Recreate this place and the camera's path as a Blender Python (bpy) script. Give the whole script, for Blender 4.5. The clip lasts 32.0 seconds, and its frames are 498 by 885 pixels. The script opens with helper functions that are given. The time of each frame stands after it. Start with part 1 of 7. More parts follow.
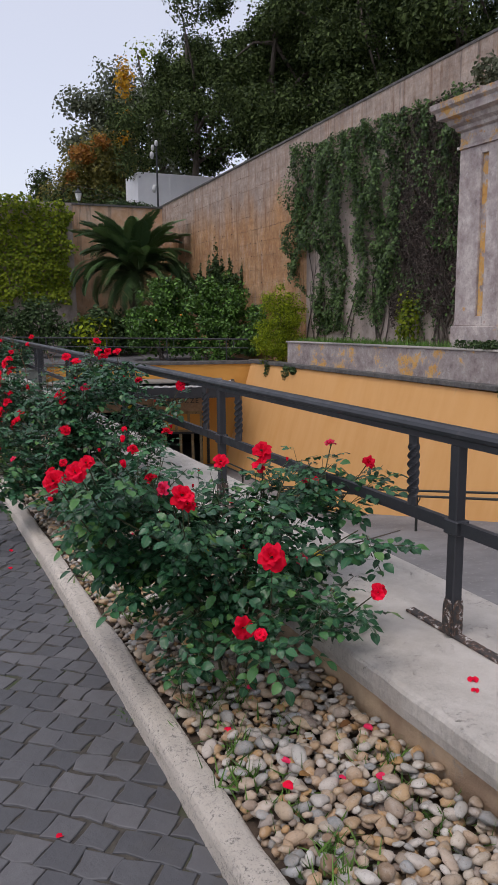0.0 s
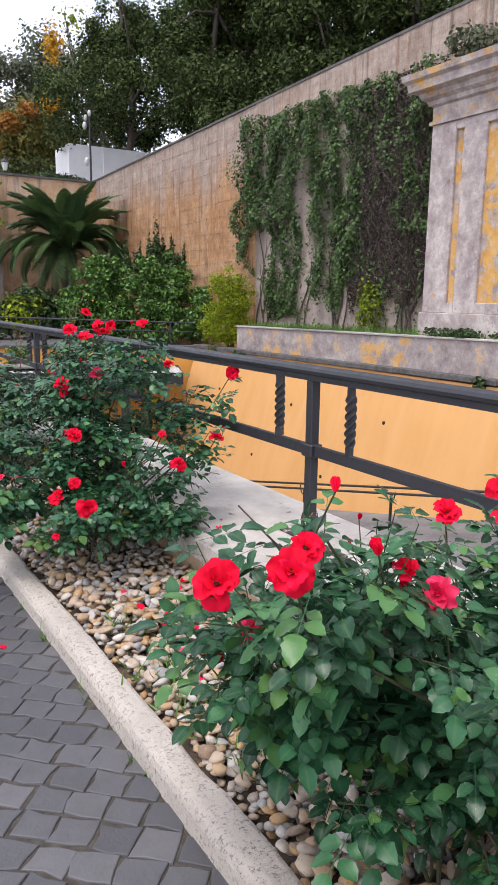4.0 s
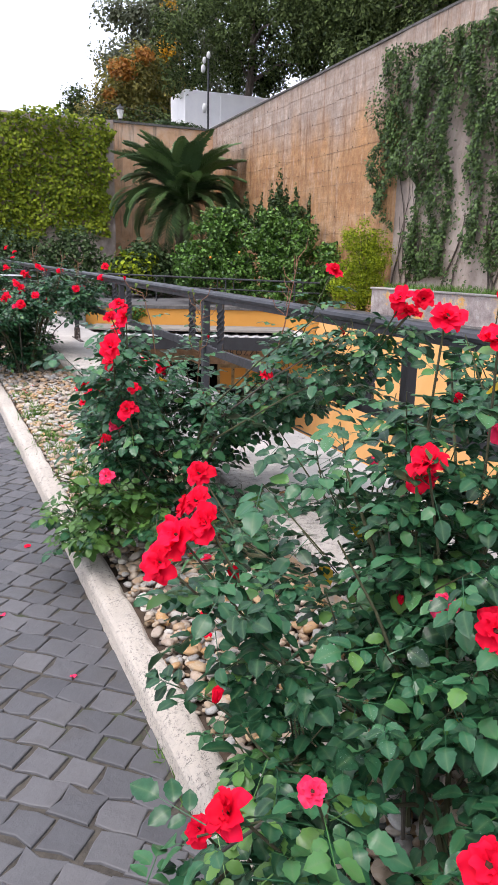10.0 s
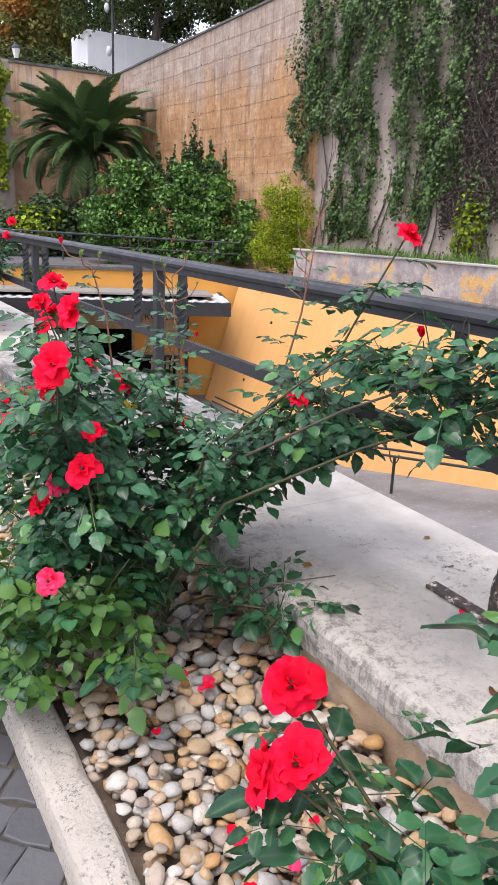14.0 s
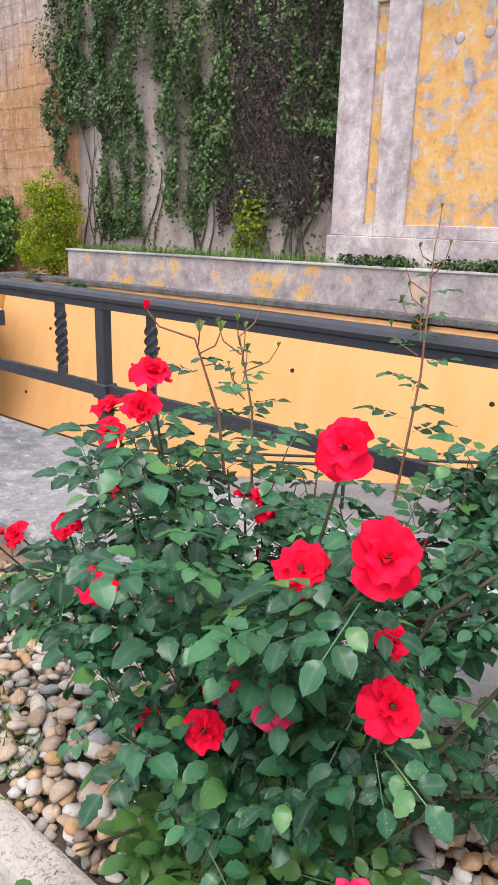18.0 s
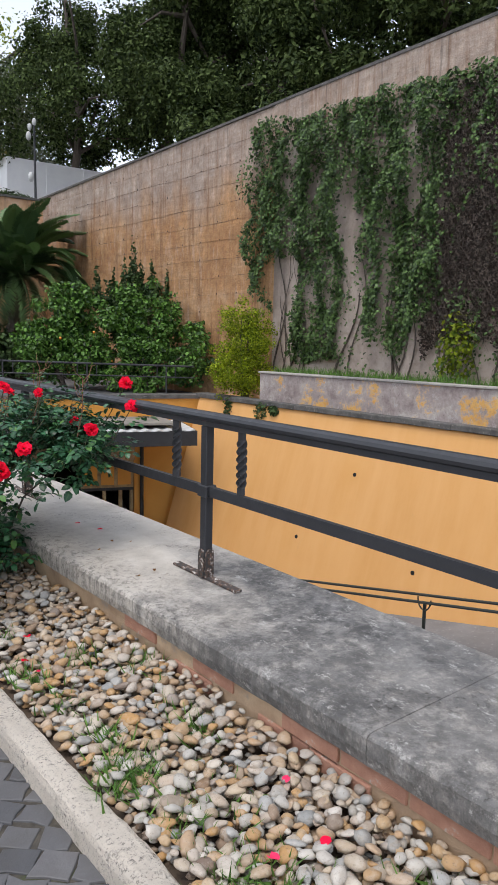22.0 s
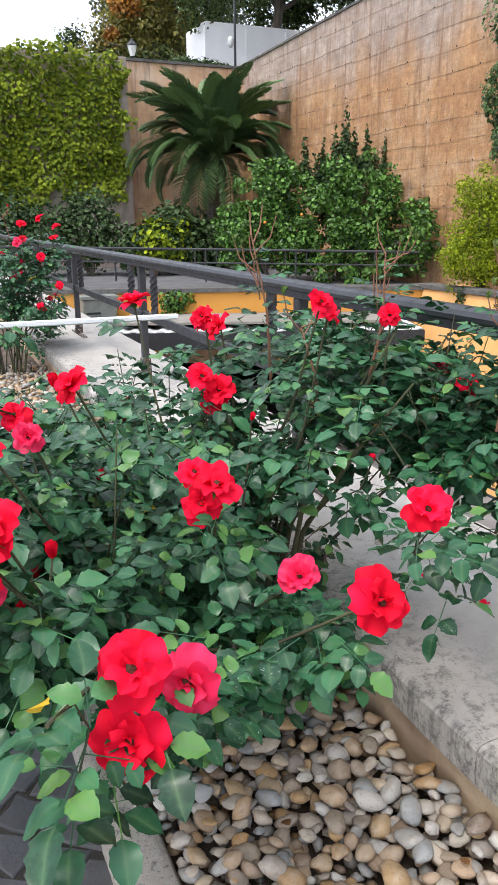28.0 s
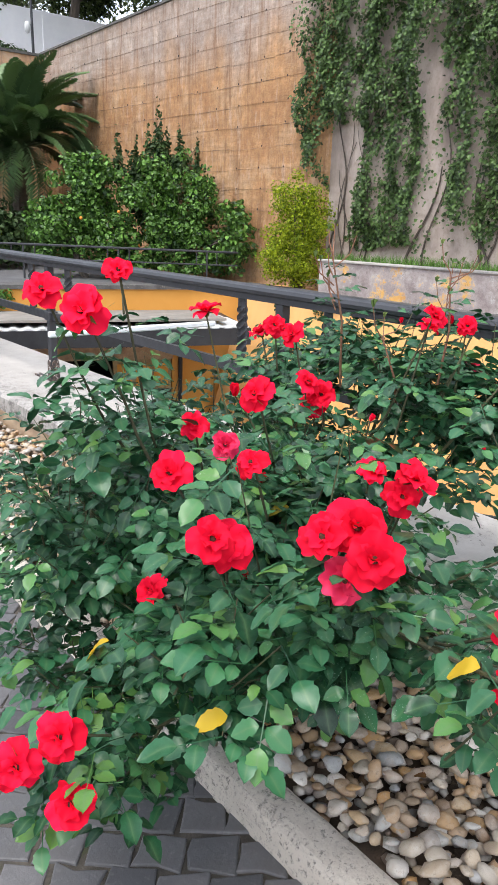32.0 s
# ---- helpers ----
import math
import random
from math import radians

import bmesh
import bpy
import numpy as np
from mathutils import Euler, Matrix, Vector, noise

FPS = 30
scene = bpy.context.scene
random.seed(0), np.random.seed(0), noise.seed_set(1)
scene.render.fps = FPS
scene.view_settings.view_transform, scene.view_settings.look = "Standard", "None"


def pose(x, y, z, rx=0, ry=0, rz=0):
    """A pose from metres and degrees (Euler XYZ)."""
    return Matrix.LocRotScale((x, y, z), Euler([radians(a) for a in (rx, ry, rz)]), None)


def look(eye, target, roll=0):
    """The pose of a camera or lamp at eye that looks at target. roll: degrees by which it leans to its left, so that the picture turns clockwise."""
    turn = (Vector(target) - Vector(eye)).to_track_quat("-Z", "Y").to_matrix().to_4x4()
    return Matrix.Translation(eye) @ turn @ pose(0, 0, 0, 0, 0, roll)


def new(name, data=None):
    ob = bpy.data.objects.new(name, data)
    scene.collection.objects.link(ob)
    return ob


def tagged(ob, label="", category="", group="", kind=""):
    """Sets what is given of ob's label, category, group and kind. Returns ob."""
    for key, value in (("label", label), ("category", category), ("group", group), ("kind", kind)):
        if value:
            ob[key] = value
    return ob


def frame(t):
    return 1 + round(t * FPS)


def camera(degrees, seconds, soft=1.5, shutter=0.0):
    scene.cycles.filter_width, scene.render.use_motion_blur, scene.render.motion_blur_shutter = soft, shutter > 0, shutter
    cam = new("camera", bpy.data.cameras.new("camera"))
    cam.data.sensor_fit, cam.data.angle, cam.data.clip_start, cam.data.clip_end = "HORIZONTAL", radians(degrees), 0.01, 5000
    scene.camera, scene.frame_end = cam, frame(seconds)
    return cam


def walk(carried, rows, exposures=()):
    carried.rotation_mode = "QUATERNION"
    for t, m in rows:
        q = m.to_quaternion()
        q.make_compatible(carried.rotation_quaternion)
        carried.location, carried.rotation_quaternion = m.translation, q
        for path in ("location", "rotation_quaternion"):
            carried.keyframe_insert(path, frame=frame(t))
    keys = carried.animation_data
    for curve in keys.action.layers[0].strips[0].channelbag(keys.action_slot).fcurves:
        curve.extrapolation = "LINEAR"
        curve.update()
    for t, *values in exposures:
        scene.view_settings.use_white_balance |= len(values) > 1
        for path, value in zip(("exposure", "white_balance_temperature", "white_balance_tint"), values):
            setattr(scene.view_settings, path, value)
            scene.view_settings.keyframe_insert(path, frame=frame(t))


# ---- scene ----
cam = camera(37.8, 32.0, soft=1.0)
PATH = [
    (0, (0.025, -0.227, 1.414), (0.874, 1.549, 1.058), -0.7),
    (0.5, (0.099, 0.021, 1.375), (0.961, 1.783, 0.985), -1.4),
    (1, (0.181, 0.264, 1.331), (1.057, 2.013, 0.911), -1.4),
    (1.5, (0.151, 0.442, 1.292), (1.088, 2.153, 0.851), -0.5),
    (2, (0.108, 0.567, 1.287), (1.118, 2.235, 0.842), -0.1),
    (2.5, (0.079, 0.696, 1.274), (1.121, 2.341, 0.817), 0.9),
    (3, (0.046, 0.883, 1.27), (1.088, 2.528, 0.814), 1.1),
    (3.5, (0.005, 1.066, 1.291), (1.032, 2.728, 0.864), 0.8),
    (5.5, (-0.165, 2.085, 1.27), (0.86, 3.771, 0.943), 1.8),
    (6, (-0.147, 2.321, 1.275), (0.838, 4.033, 0.961), 2.0),
    (6.5, (-0.094, 2.553, 1.294), (0.886, 4.269, 0.982), 2.0),
    (7, (-0.004, 2.746, 1.241), (0.945, 4.469, 0.878), 1.9),
    (7.5, (0.102, 2.889, 1.193), (1.003, 4.624, 0.772), 1.5),
    (8, (0.126, 2.995, 1.166), (0.987, 4.741, 0.706), 1.9),
    (8.5, (0.107, 3.103, 1.189), (0.989, 4.833, 0.708), 2.2),
    (9, (0.104, 3.245, 1.208), (0.991, 4.973, 0.734), 1.8),
    (9.5, (0.14, 3.43, 1.229), (0.979, 5.18, 0.749), 1.2),
    (10, (0.184, 3.58, 1.232), (0.972, 5.349, 0.73), 1.3),
    (10.5, (0.173, 3.712, 1.218), (0.958, 5.48, 0.711), 2.0),
    (11, (0.153, 3.863, 1.204), (1.005, 5.593, 0.674), 1.9),
    (11.5, (0.147, 3.98, 1.209), (1.066, 5.67, 0.661), 2.3),
    (12, (0.174, 4.135, 1.208), (1.134, 5.796, 0.642), 2.5),
    (12.5, (0.227, 4.282, 1.209), (1.211, 5.926, 0.638), 2.6),
    (13, (0.255, 4.369, 1.205), (1.267, 5.993, 0.623), 2.8),
    (13.5, (0.305, 4.495, 1.198), (1.335, 6.101, 0.597), 2.6),
    (14, (0.357, 4.638, 1.208), (1.355, 6.266, 0.612), 2.5),
    (14.5, (0.418, 4.843, 1.213), (1.291, 6.546, 0.631), 2.6),
    (16.5, (0.255, 5.406, 1.251), (1.303, 7.01, 0.678), 0.0),
    (17, (0.201, 5.535, 1.265), (1.441, 6.994, 0.686), 0.2),
    (17.5, (0.159, 5.615, 1.265), (1.515, 6.961, 0.674), 0.9),
    (18, (0.096, 5.659, 1.271), (1.573, 6.872, 0.681), 1.6),
    (18.5, (-0.008, 5.716, 1.29), (1.58, 6.783, 0.709), 2.1),
    (19, (-0.105, 5.789, 1.307), (1.549, 6.761, 0.741), 3.1),
    (19.5, (-0.132, 5.888, 1.316), (1.546, 6.827, 0.765), 4.0),
    (20, (-0.135, 6.037, 1.326), (1.551, 6.972, 0.796), 3.9),
    (20.5, (-0.14, 6.247, 1.323), (1.517, 7.276, 0.882), 3.2),
    (21, (-0.185, 6.458, 1.347), (1.351, 7.685, 0.98), 3.2),
    (21.5, (-0.174, 6.792, 1.358), (1.229, 8.179, 1.029), 1.9),
    (22, (-0.115, 7.116, 1.359), (1.131, 8.653, 1.062), 1.3),
    (22.5, (-0.025, 7.489, 1.391), (1.067, 9.144, 1.13), 1.5),
    (23, (0.013, 7.797, 1.379), (1.015, 9.512, 1.142), 1.5),
    (23.5, (0.051, 8.097, 1.373), (0.999, 9.839, 1.114), 1.1),
    (24, (0.171, 8.393, 1.346), (1.062, 10.159, 1.051), 0.6),
    (24.5, (0.273, 8.602, 1.368), (1.164, 10.364, 1.046), 0.6),
    (26.5, (0.544, 9.309, 1.314), (1.391, 11.04, 0.777), 0.9),
    (27.5, (0.524, 9.378, 1.261), (1.302, 11.124, 0.675), -0.1),
    (28, (0.454, 9.329, 1.24), (1.236, 11.072, 0.647), -0.5),
    (28.5, (0.374, 9.295, 1.25), (1.185, 11.027, 0.662), -0.3),
    (29, (0.307, 9.319, 1.263), (1.164, 11.032, 0.689), -0.2),
    (29.5, (0.228, 9.394, 1.257), (1.144, 11.08, 0.695), 0.0),
    (30, (0.167, 9.464, 1.242), (1.188, 11.086, 0.668), 0.5),
    (30.5, (0.084, 9.513, 1.253), (1.17, 11.089, 0.675), 0.9),
    (31, (0.014, 9.556, 1.247), (1.124, 11.112, 0.659), 1.2),
    (31.5, (-0.08, 9.578, 1.264), (1.083, 11.095, 0.674), 1.7),
    (32, (-0.18, 9.594, 1.277), (1.056, 11.049, 0.683), 1.9),
]
walk(cam, [(t, look(eye, target, roll)) for t, eye, target, roll in PATH],
     exposures=[(t, e, 6650, 16 if t < 22.0 else 10) for t, e in ((0.0, 0.20), (1.0, 0.65), (2.0, 1.17), (3.5, 1.15), (5.5, 0.4), (6.0, 0.25), (7.0, 0.42), (8.0, 1.15), (10.0, 1.3), (11.0, 1.15), (12.0, 1.4), (14.0, 1.4), (21.0, 1.35),
                (21.5, 1.15), (22.0, 0.75), (22.5, 0.15), (23.0, -0.27), (24.0, 0.24), (24.5, 0.5), (26.5, 1.4), (32.0, 1.5))])

# ---- sky and light ----
world = bpy.data.worlds.new("world")
scene.world = world
world.use_nodes = True
wn = world.node_tree
sky = wn.nodes.new("ShaderNodeTexSky")
sky.sky_type = "NISHITA"
sky.sun_disc = False
sky.sun_elevation = radians(55)
sky.sun_rotation = radians(250)
sky.air_density, sky.dust_density, sky.ozone_density = 1.0, 2.0, 1.0
haze = wn.nodes.new("ShaderNodeMix")
haze.data_type = "RGBA"
haze.inputs[0].default_value = 0.55
haze.inputs[7].default_value = (6.0, 6.25, 6.8, 1.0)
wn.links.new(sky.outputs[0], haze.inputs[6])
wn.links.new(haze.outputs[2], wn.nodes["Background"].inputs[0])
wn.nodes["Background"].inputs[1].default_value = 0.138
sun_data = bpy.data.lights.new("sun", "SUN")
sun_data.energy, sun_data.angle, sun_data.color = 0.95, radians(24), (1.0, 0.97, 0.93)
sun = new("sun", sun_data)
sun.matrix_world = look((-7.5, -3.5, 23), (0, 0, 0))
scene.view_settings.exposure = 0.6


# ---- small builders ----
def box(bm, x0, x1, y0, y1, z0, z1):
    v = [bm.verts.new(p) for p in ((x0, y0, z0), (x1, y0, z0), (x1, y1, z0), (x0, y1, z0), (x0, y0, z1), (x1, y0, z1), (x1, y1, z1), (x0, y1, z1))]
    for f in ((3, 2, 1, 0), (4, 5, 6, 7), (0, 1, 5, 4), (1, 2, 6, 5), (2, 3, 7, 6), (3, 0, 4, 7)):
        bm.faces.new([v[i] for i in f])
    return v


def loft(bm, rings, closed=True, caps=True):
    """Skin a row of rings of points that have equal counts."""
    rows = [[bm.verts.new(p) for p in ring] for ring in rings]
    n = len(rows[0])
    for a, b in zip(rows, rows[1:]):
        for i in range(n if closed else n - 1):
            j = (i + 1) % n
            bm.faces.new((a[i], a[j], b[j], b[i]))
    if caps and closed:
        bm.faces.new(rows[0][::-1])
        bm.faces.new(rows[-1])
    return rows


def tube(bm, points, radii, sides=6):
    """A round bar along a line of points."""
    pts = [Vector(p) for p in points]
    rings = []
    side = Vector((0.31, 0.95, 0.05))
    for i, p in enumerate(pts):
        d = (pts[min(i + 1, len(pts) - 1)] - pts[max(i - 1, 0)]).normalized()
        u = d.cross(side)
        if u.length < 0.2:
            u = d.cross(Vector((1, 0, 0)))
        u.normalize()
        w = d.cross(u)
        r = radii[i] if isinstance(radii, (list, tuple)) else radii
        rings.append([p + r * (math.cos(2 * math.pi * k / sides) * u + math.sin(2 * math.pi * k / sides) * w) for k in range(sides)])
    loft(bm, rings)


def mesh_of(name, bm, material, smooth=False):
    bmesh.ops.recalc_face_normals(bm, faces=bm.faces)
    me = bpy.data.meshes.new(name)
    bm.to_mesh(me)
    bm.free()
    me.materials.append(material)
    if smooth:
        me.polygons.foreach_set("use_smooth", [True] * len(me.polygons))
    return me


def part(name, bm, material, parent, label="", smooth=False, kind=""):
    ob = new(name, mesh_of(name, bm, material, smooth))
    ob.parent = parent
    return tagged(ob, label=label, kind=kind)


def whole(name, bm, material, label, category, kind="", smooth=False, group=""):
    return tagged(new(name, mesh_of(name, bm, material, smooth)), label, category, group, kind)


def soft(bm, width, segments=2):
    bmesh.ops.bevel(bm, geom=list(bm.edges), offset=width, segments=segments, affect="EDGES", profile=0.6)


def raw(name, verts, faces, material, smooth=False):
    me = bpy.data.meshes.new(name)
    me.from_pydata(verts, [], faces)
    me.materials.append(material)
    if smooth:
        me.polygons.foreach_set("use_smooth", [True] * len(me.polygons))
    me.update()
    return me


# ---- materials ----
def rgb(*c):
    return (*c, 1.0)


class Paint:
    """A node material with helpers for layered colour, gloss and relief."""

    def __init__(self, name, rough=0.8, metal=0.0):
        self.mat = bpy.data.materials.new(name)
        self.mat.use_nodes = True
        self.nt = self.mat.node_tree
        self.b = self.nt.nodes["Principled BSDF"]
        self.b.inputs["Roughness"].default_value = rough
        self.b.inputs["Metallic"].default_value = metal
        self.coord = self.nt.nodes.new("ShaderNodeTexCoord").outputs["Object"]

    def node(self, kind, **values):
        n = self.nt.nodes.new(kind)
        for key, value in values.items():
            n.inputs[key.replace("_", " ")].default_value = value
        return n

    def link(self, a, b):
        self.nt.links.new(a, b)

    def stretch(self, x, y, z):
        n = self.node("ShaderNodeMapping", Scale=(x, y, z))
        self.link(self.coord, n.inputs["Vector"])
        return n.outputs[0]

    def noise(self, scale, detail=5, rough=0.6, at=None):
        n = self.node("ShaderNodeTexNoise", Scale=scale, Detail=detail, Roughness=rough)
        self.link(at or self.coord, n.inputs["Vector"])
        return n.outputs["Fac"]

    def cells(self, scale, at=None):
        n = self.node("ShaderNodeTexVoronoi", Scale=scale)
        self.link(at or self.coord, n.inputs["Vector"])
        return n.outputs["Distance"]

    def ramp(self, fac, stops):
        n = self.nt.nodes.new("ShaderNodeValToRGB")
        while len(n.color_ramp.elements) < len(stops):
            n.color_ramp.elements.new(0.5)
        for e, (p, c) in zip(n.color_ramp.elements, stops):
            e.position, e.color = p, rgb(*c) if len(c) == 3 else c
        self.link(fac, n.inputs[0])
        return n.outputs[0]

    def step(self, fac, lo, hi):
        n = self.node("ShaderNodeMapRange", From_Min=lo, From_Max=hi)
        self.link(fac, n.inputs["Value"])
        return n.outputs[0]

    def mix(self, fac, a, b, blend="MIX"):
        n = self.nt.nodes.new("ShaderNodeMix")
        n.data_type, n.blend_type = "RGBA", blend
        for value, slot in ((fac, n.inputs[0]), (a, n.inputs[6]), (b, n.inputs[7])):
            if isinstance(value, (int, float)):
                slot.default_value = value
            elif isinstance(value, tuple):
                slot.default_value = rgb(*value)
            else:
                self.link(value, slot)
        return n.outputs[2]

    def math(self, op, a, b):
        n = self.nt.nodes.new("ShaderNodeMath")
        n.operation = op
        for value, slot in ((a, n.inputs[0]), (b, n.inputs[1])):
            if isinstance(value, (int, float)):
                slot.default_value = value
            else:
                self.link(value, slot)
        return n.outputs[0]

    def each(self, island=False):
        if island:
            return self.nt.nodes.new("ShaderNodeNewGeometry").outputs["Random Per Island"]
        return self.nt.nodes.new("ShaderNodeObjectInfo").outputs["Random"]

    def axis(self, which):
        n = self.nt.nodes.new("ShaderNodeSeparateXYZ")
        self.link(self.coord, n.inputs[0])
        return n.outputs["XYZ".index(which)]

    def colour(self, out):
        if isinstance(out, tuple):
            self.b.inputs["Base Color"].default_value = rgb(*out)
        else:
            self.link(out, self.b.inputs["Base Color"])
        return self

    def gloss(self, out):
        self.link(out, self.b.inputs["Roughness"])
        return self

    def bump(self, height, strength=0.3, distance=0.01):
        n = self.node("ShaderNodeBump", Strength=strength, Distance=distance)
        self.link(height, n.inputs["Height"])
        self.link(n.outputs[0], self.b.inputs["Normal"])
        return self


def stained(name, light, dark, scale, spot=None, spot_scale=30, rough=0.85, relief=0.3, dist=0.004, lo=0.35, hi=0.65):
    p = Paint(name, rough)
    base = p.ramp(p.noise(scale, 8, 0.65), [(lo, dark), (hi, light)])
    if spot:
        base = p.mix(p.step(p.noise(spot_scale, 6, 0.7), 0.58, 0.66), base, spot)
    fine = p.noise(scale * 25, 4)
    base = p.mix(p.step(fine, 0.3, 0.9), base, (0.5, 0.5, 0.5), "SOFT_LIGHT")
    p.colour(base).bump(fine, relief, dist)
    return p.mat


def iron_paint():
    p = Paint("iron_paint", 0.45)
    worn = p.step(p.noise(9, 8, 0.7), 0.62, 0.72)
    c = p.mix(p.noise(3), (0.020, 0.021, 0.026), (0.040, 0.042, 0.048))
    c = p.mix(p.math("MULTIPLY", worn, 0.5), c, (0.12, 0.115, 0.11))
    p.colour(c).bump(p.noise(120, 3), 0.25, 0.002)
    p.gloss(p.ramp(p.noise(20), [(0.3, (0.35,) * 3), (0.7, (0.6,) * 3)]))
    return p.mat


def rusty_foot():
    p = Paint("rusty_foot", 0.7)
    c = p.ramp(p.noise(45, 7, 0.7), [(0.40, (0.035, 0.034, 0.036)), (0.50, (0.060, 0.048, 0.042)), (0.55, (0.13, 0.065, 0.038)), (0.60, (0.30, 0.29, 0.28)), (0.64, (0.62, 0.60, 0.57))])
    p.colour(c).bump(p.noise(90), 0.5, 0.002)
    return p.mat


def basalt():
    p = Paint("basalt_sett", 0.6)
    r = p.each()
    c = p.ramp(r, [(0.0, (0.072, 0.073, 0.079)), (0.35, (0.090, 0.091, 0.097)), (0.7, (0.106, 0.106, 0.111)), (1.0, (0.130, 0.128, 0.132))])
    c = p.mix(p.step(p.noise(22, 9, 0.75), 0.3, 0.75), c, (0.43, 0.42, 0.42), "OVERLAY")
    c = p.mix(p.math("MULTIPLY", p.step(p.noise(5, 8, 0.7), 0.52, 0.66), 0.4), c, (0.075, 0.070, 0.064))
    c = p.mix(p.math("MULTIPLY", p.step(p.noise(60, 4), 0.55, 0.75), 0.25), c, (0.26, 0.25, 0.24))
    p.colour(c).bump(p.noise(22, 7, 0.65), 0.55, 0.008)
    return p.mat


def basalt_far():
    p = Paint("basalt_sett_far", 0.6)
    c = p.ramp(p.each(True), [(0.0, (0.072, 0.073, 0.079)), (0.35, (0.090, 0.091, 0.097)), (0.7, (0.106, 0.106, 0.111)), (1.0, (0.130, 0.128, 0.132))])
    c = p.mix(p.step(p.noise(14, 7, 0.7), 0.3, 0.75), c, (0.40, 0.395, 0.40), "OVERLAY")
    c = p.mix(p.math("MULTIPLY", p.step(p.noise(5, 8, 0.7), 0.52, 0.66), 0.4), c, (0.075, 0.070, 0.064))
    p.colour(c).bump(p.noise(22, 7, 0.65), 0.55, 0.008)
    return p.mat


def joint_earth():
    p = Paint("joint_earth", 0.95)
    c = p.ramp(p.noise(30, 6), [(0.3, (0.034, 0.030, 0.026)), (0.65, (0.085, 0.075, 0.060))])
    c = p.mix(p.step(p.noise(2.2, 6, 0.7), 0.56, 0.66), c, (0.045, 0.065, 0.02))
    p.colour(c).bump(p.noise(90), 0.6, 0.006)
    return p.mat


def travertine(name, warm, stain, amount):
    p = Paint(name, 0.75)
    c = p.ramp(p.noise(3.5, 9, 0.65), [(0.3, tuple(v * 0.80 for v in warm)), (0.62, warm)])
    c = p.mix(p.math("MULTIPLY", p.step(p.noise(1.3, 9, 0.72), 0.66 - amount, 0.78 - amount), 0.8), c, stain)
    pits = p.step(p.noise(150, 5, 0.7), 0.60, 0.68)
    patch = p.step(p.noise(6, 6, 0.7), 0.38, 0.55)
    pits = p.math("MULTIPLY", pits, patch)
    c = p.mix(pits, c, (0.05, 0.045, 0.04))
    specks = p.math("MULTIPLY", p.step(p.noise(80, 8, 0.82), 0.53, 0.60), p.step(p.noise(7, 7, 0.7), 0.34, 0.54))
    c = p.mix(p.math("MULTIPLY", specks, 0.8), c, (0.08, 0.075, 0.07))
    scab = p.math("MULTIPLY", p.step(p.noise(9, 8, 0.7), 0.60, 0.66), p.step(p.noise(70, 8, 0.85), 0.47, 0.55))
    c = p.mix(p.math("MULTIPLY", scab, 0.85), c, (0.11, 0.10, 0.092))
    moss = p.math("MULTIPLY", p.step(p.noise(3.0, 8, 0.75), 0.58, 0.68), p.step(p.axis("Z"), 0.072, 0.05))
    c = p.mix(p.math("MULTIPLY", moss, 0.6), c, (0.10, 0.115, 0.05))
    p.colour(c).bump(p.math("SUBTRACT", p.noise(34, 9, 0.78), pits), 0.9, 0.012)
    return p.mat


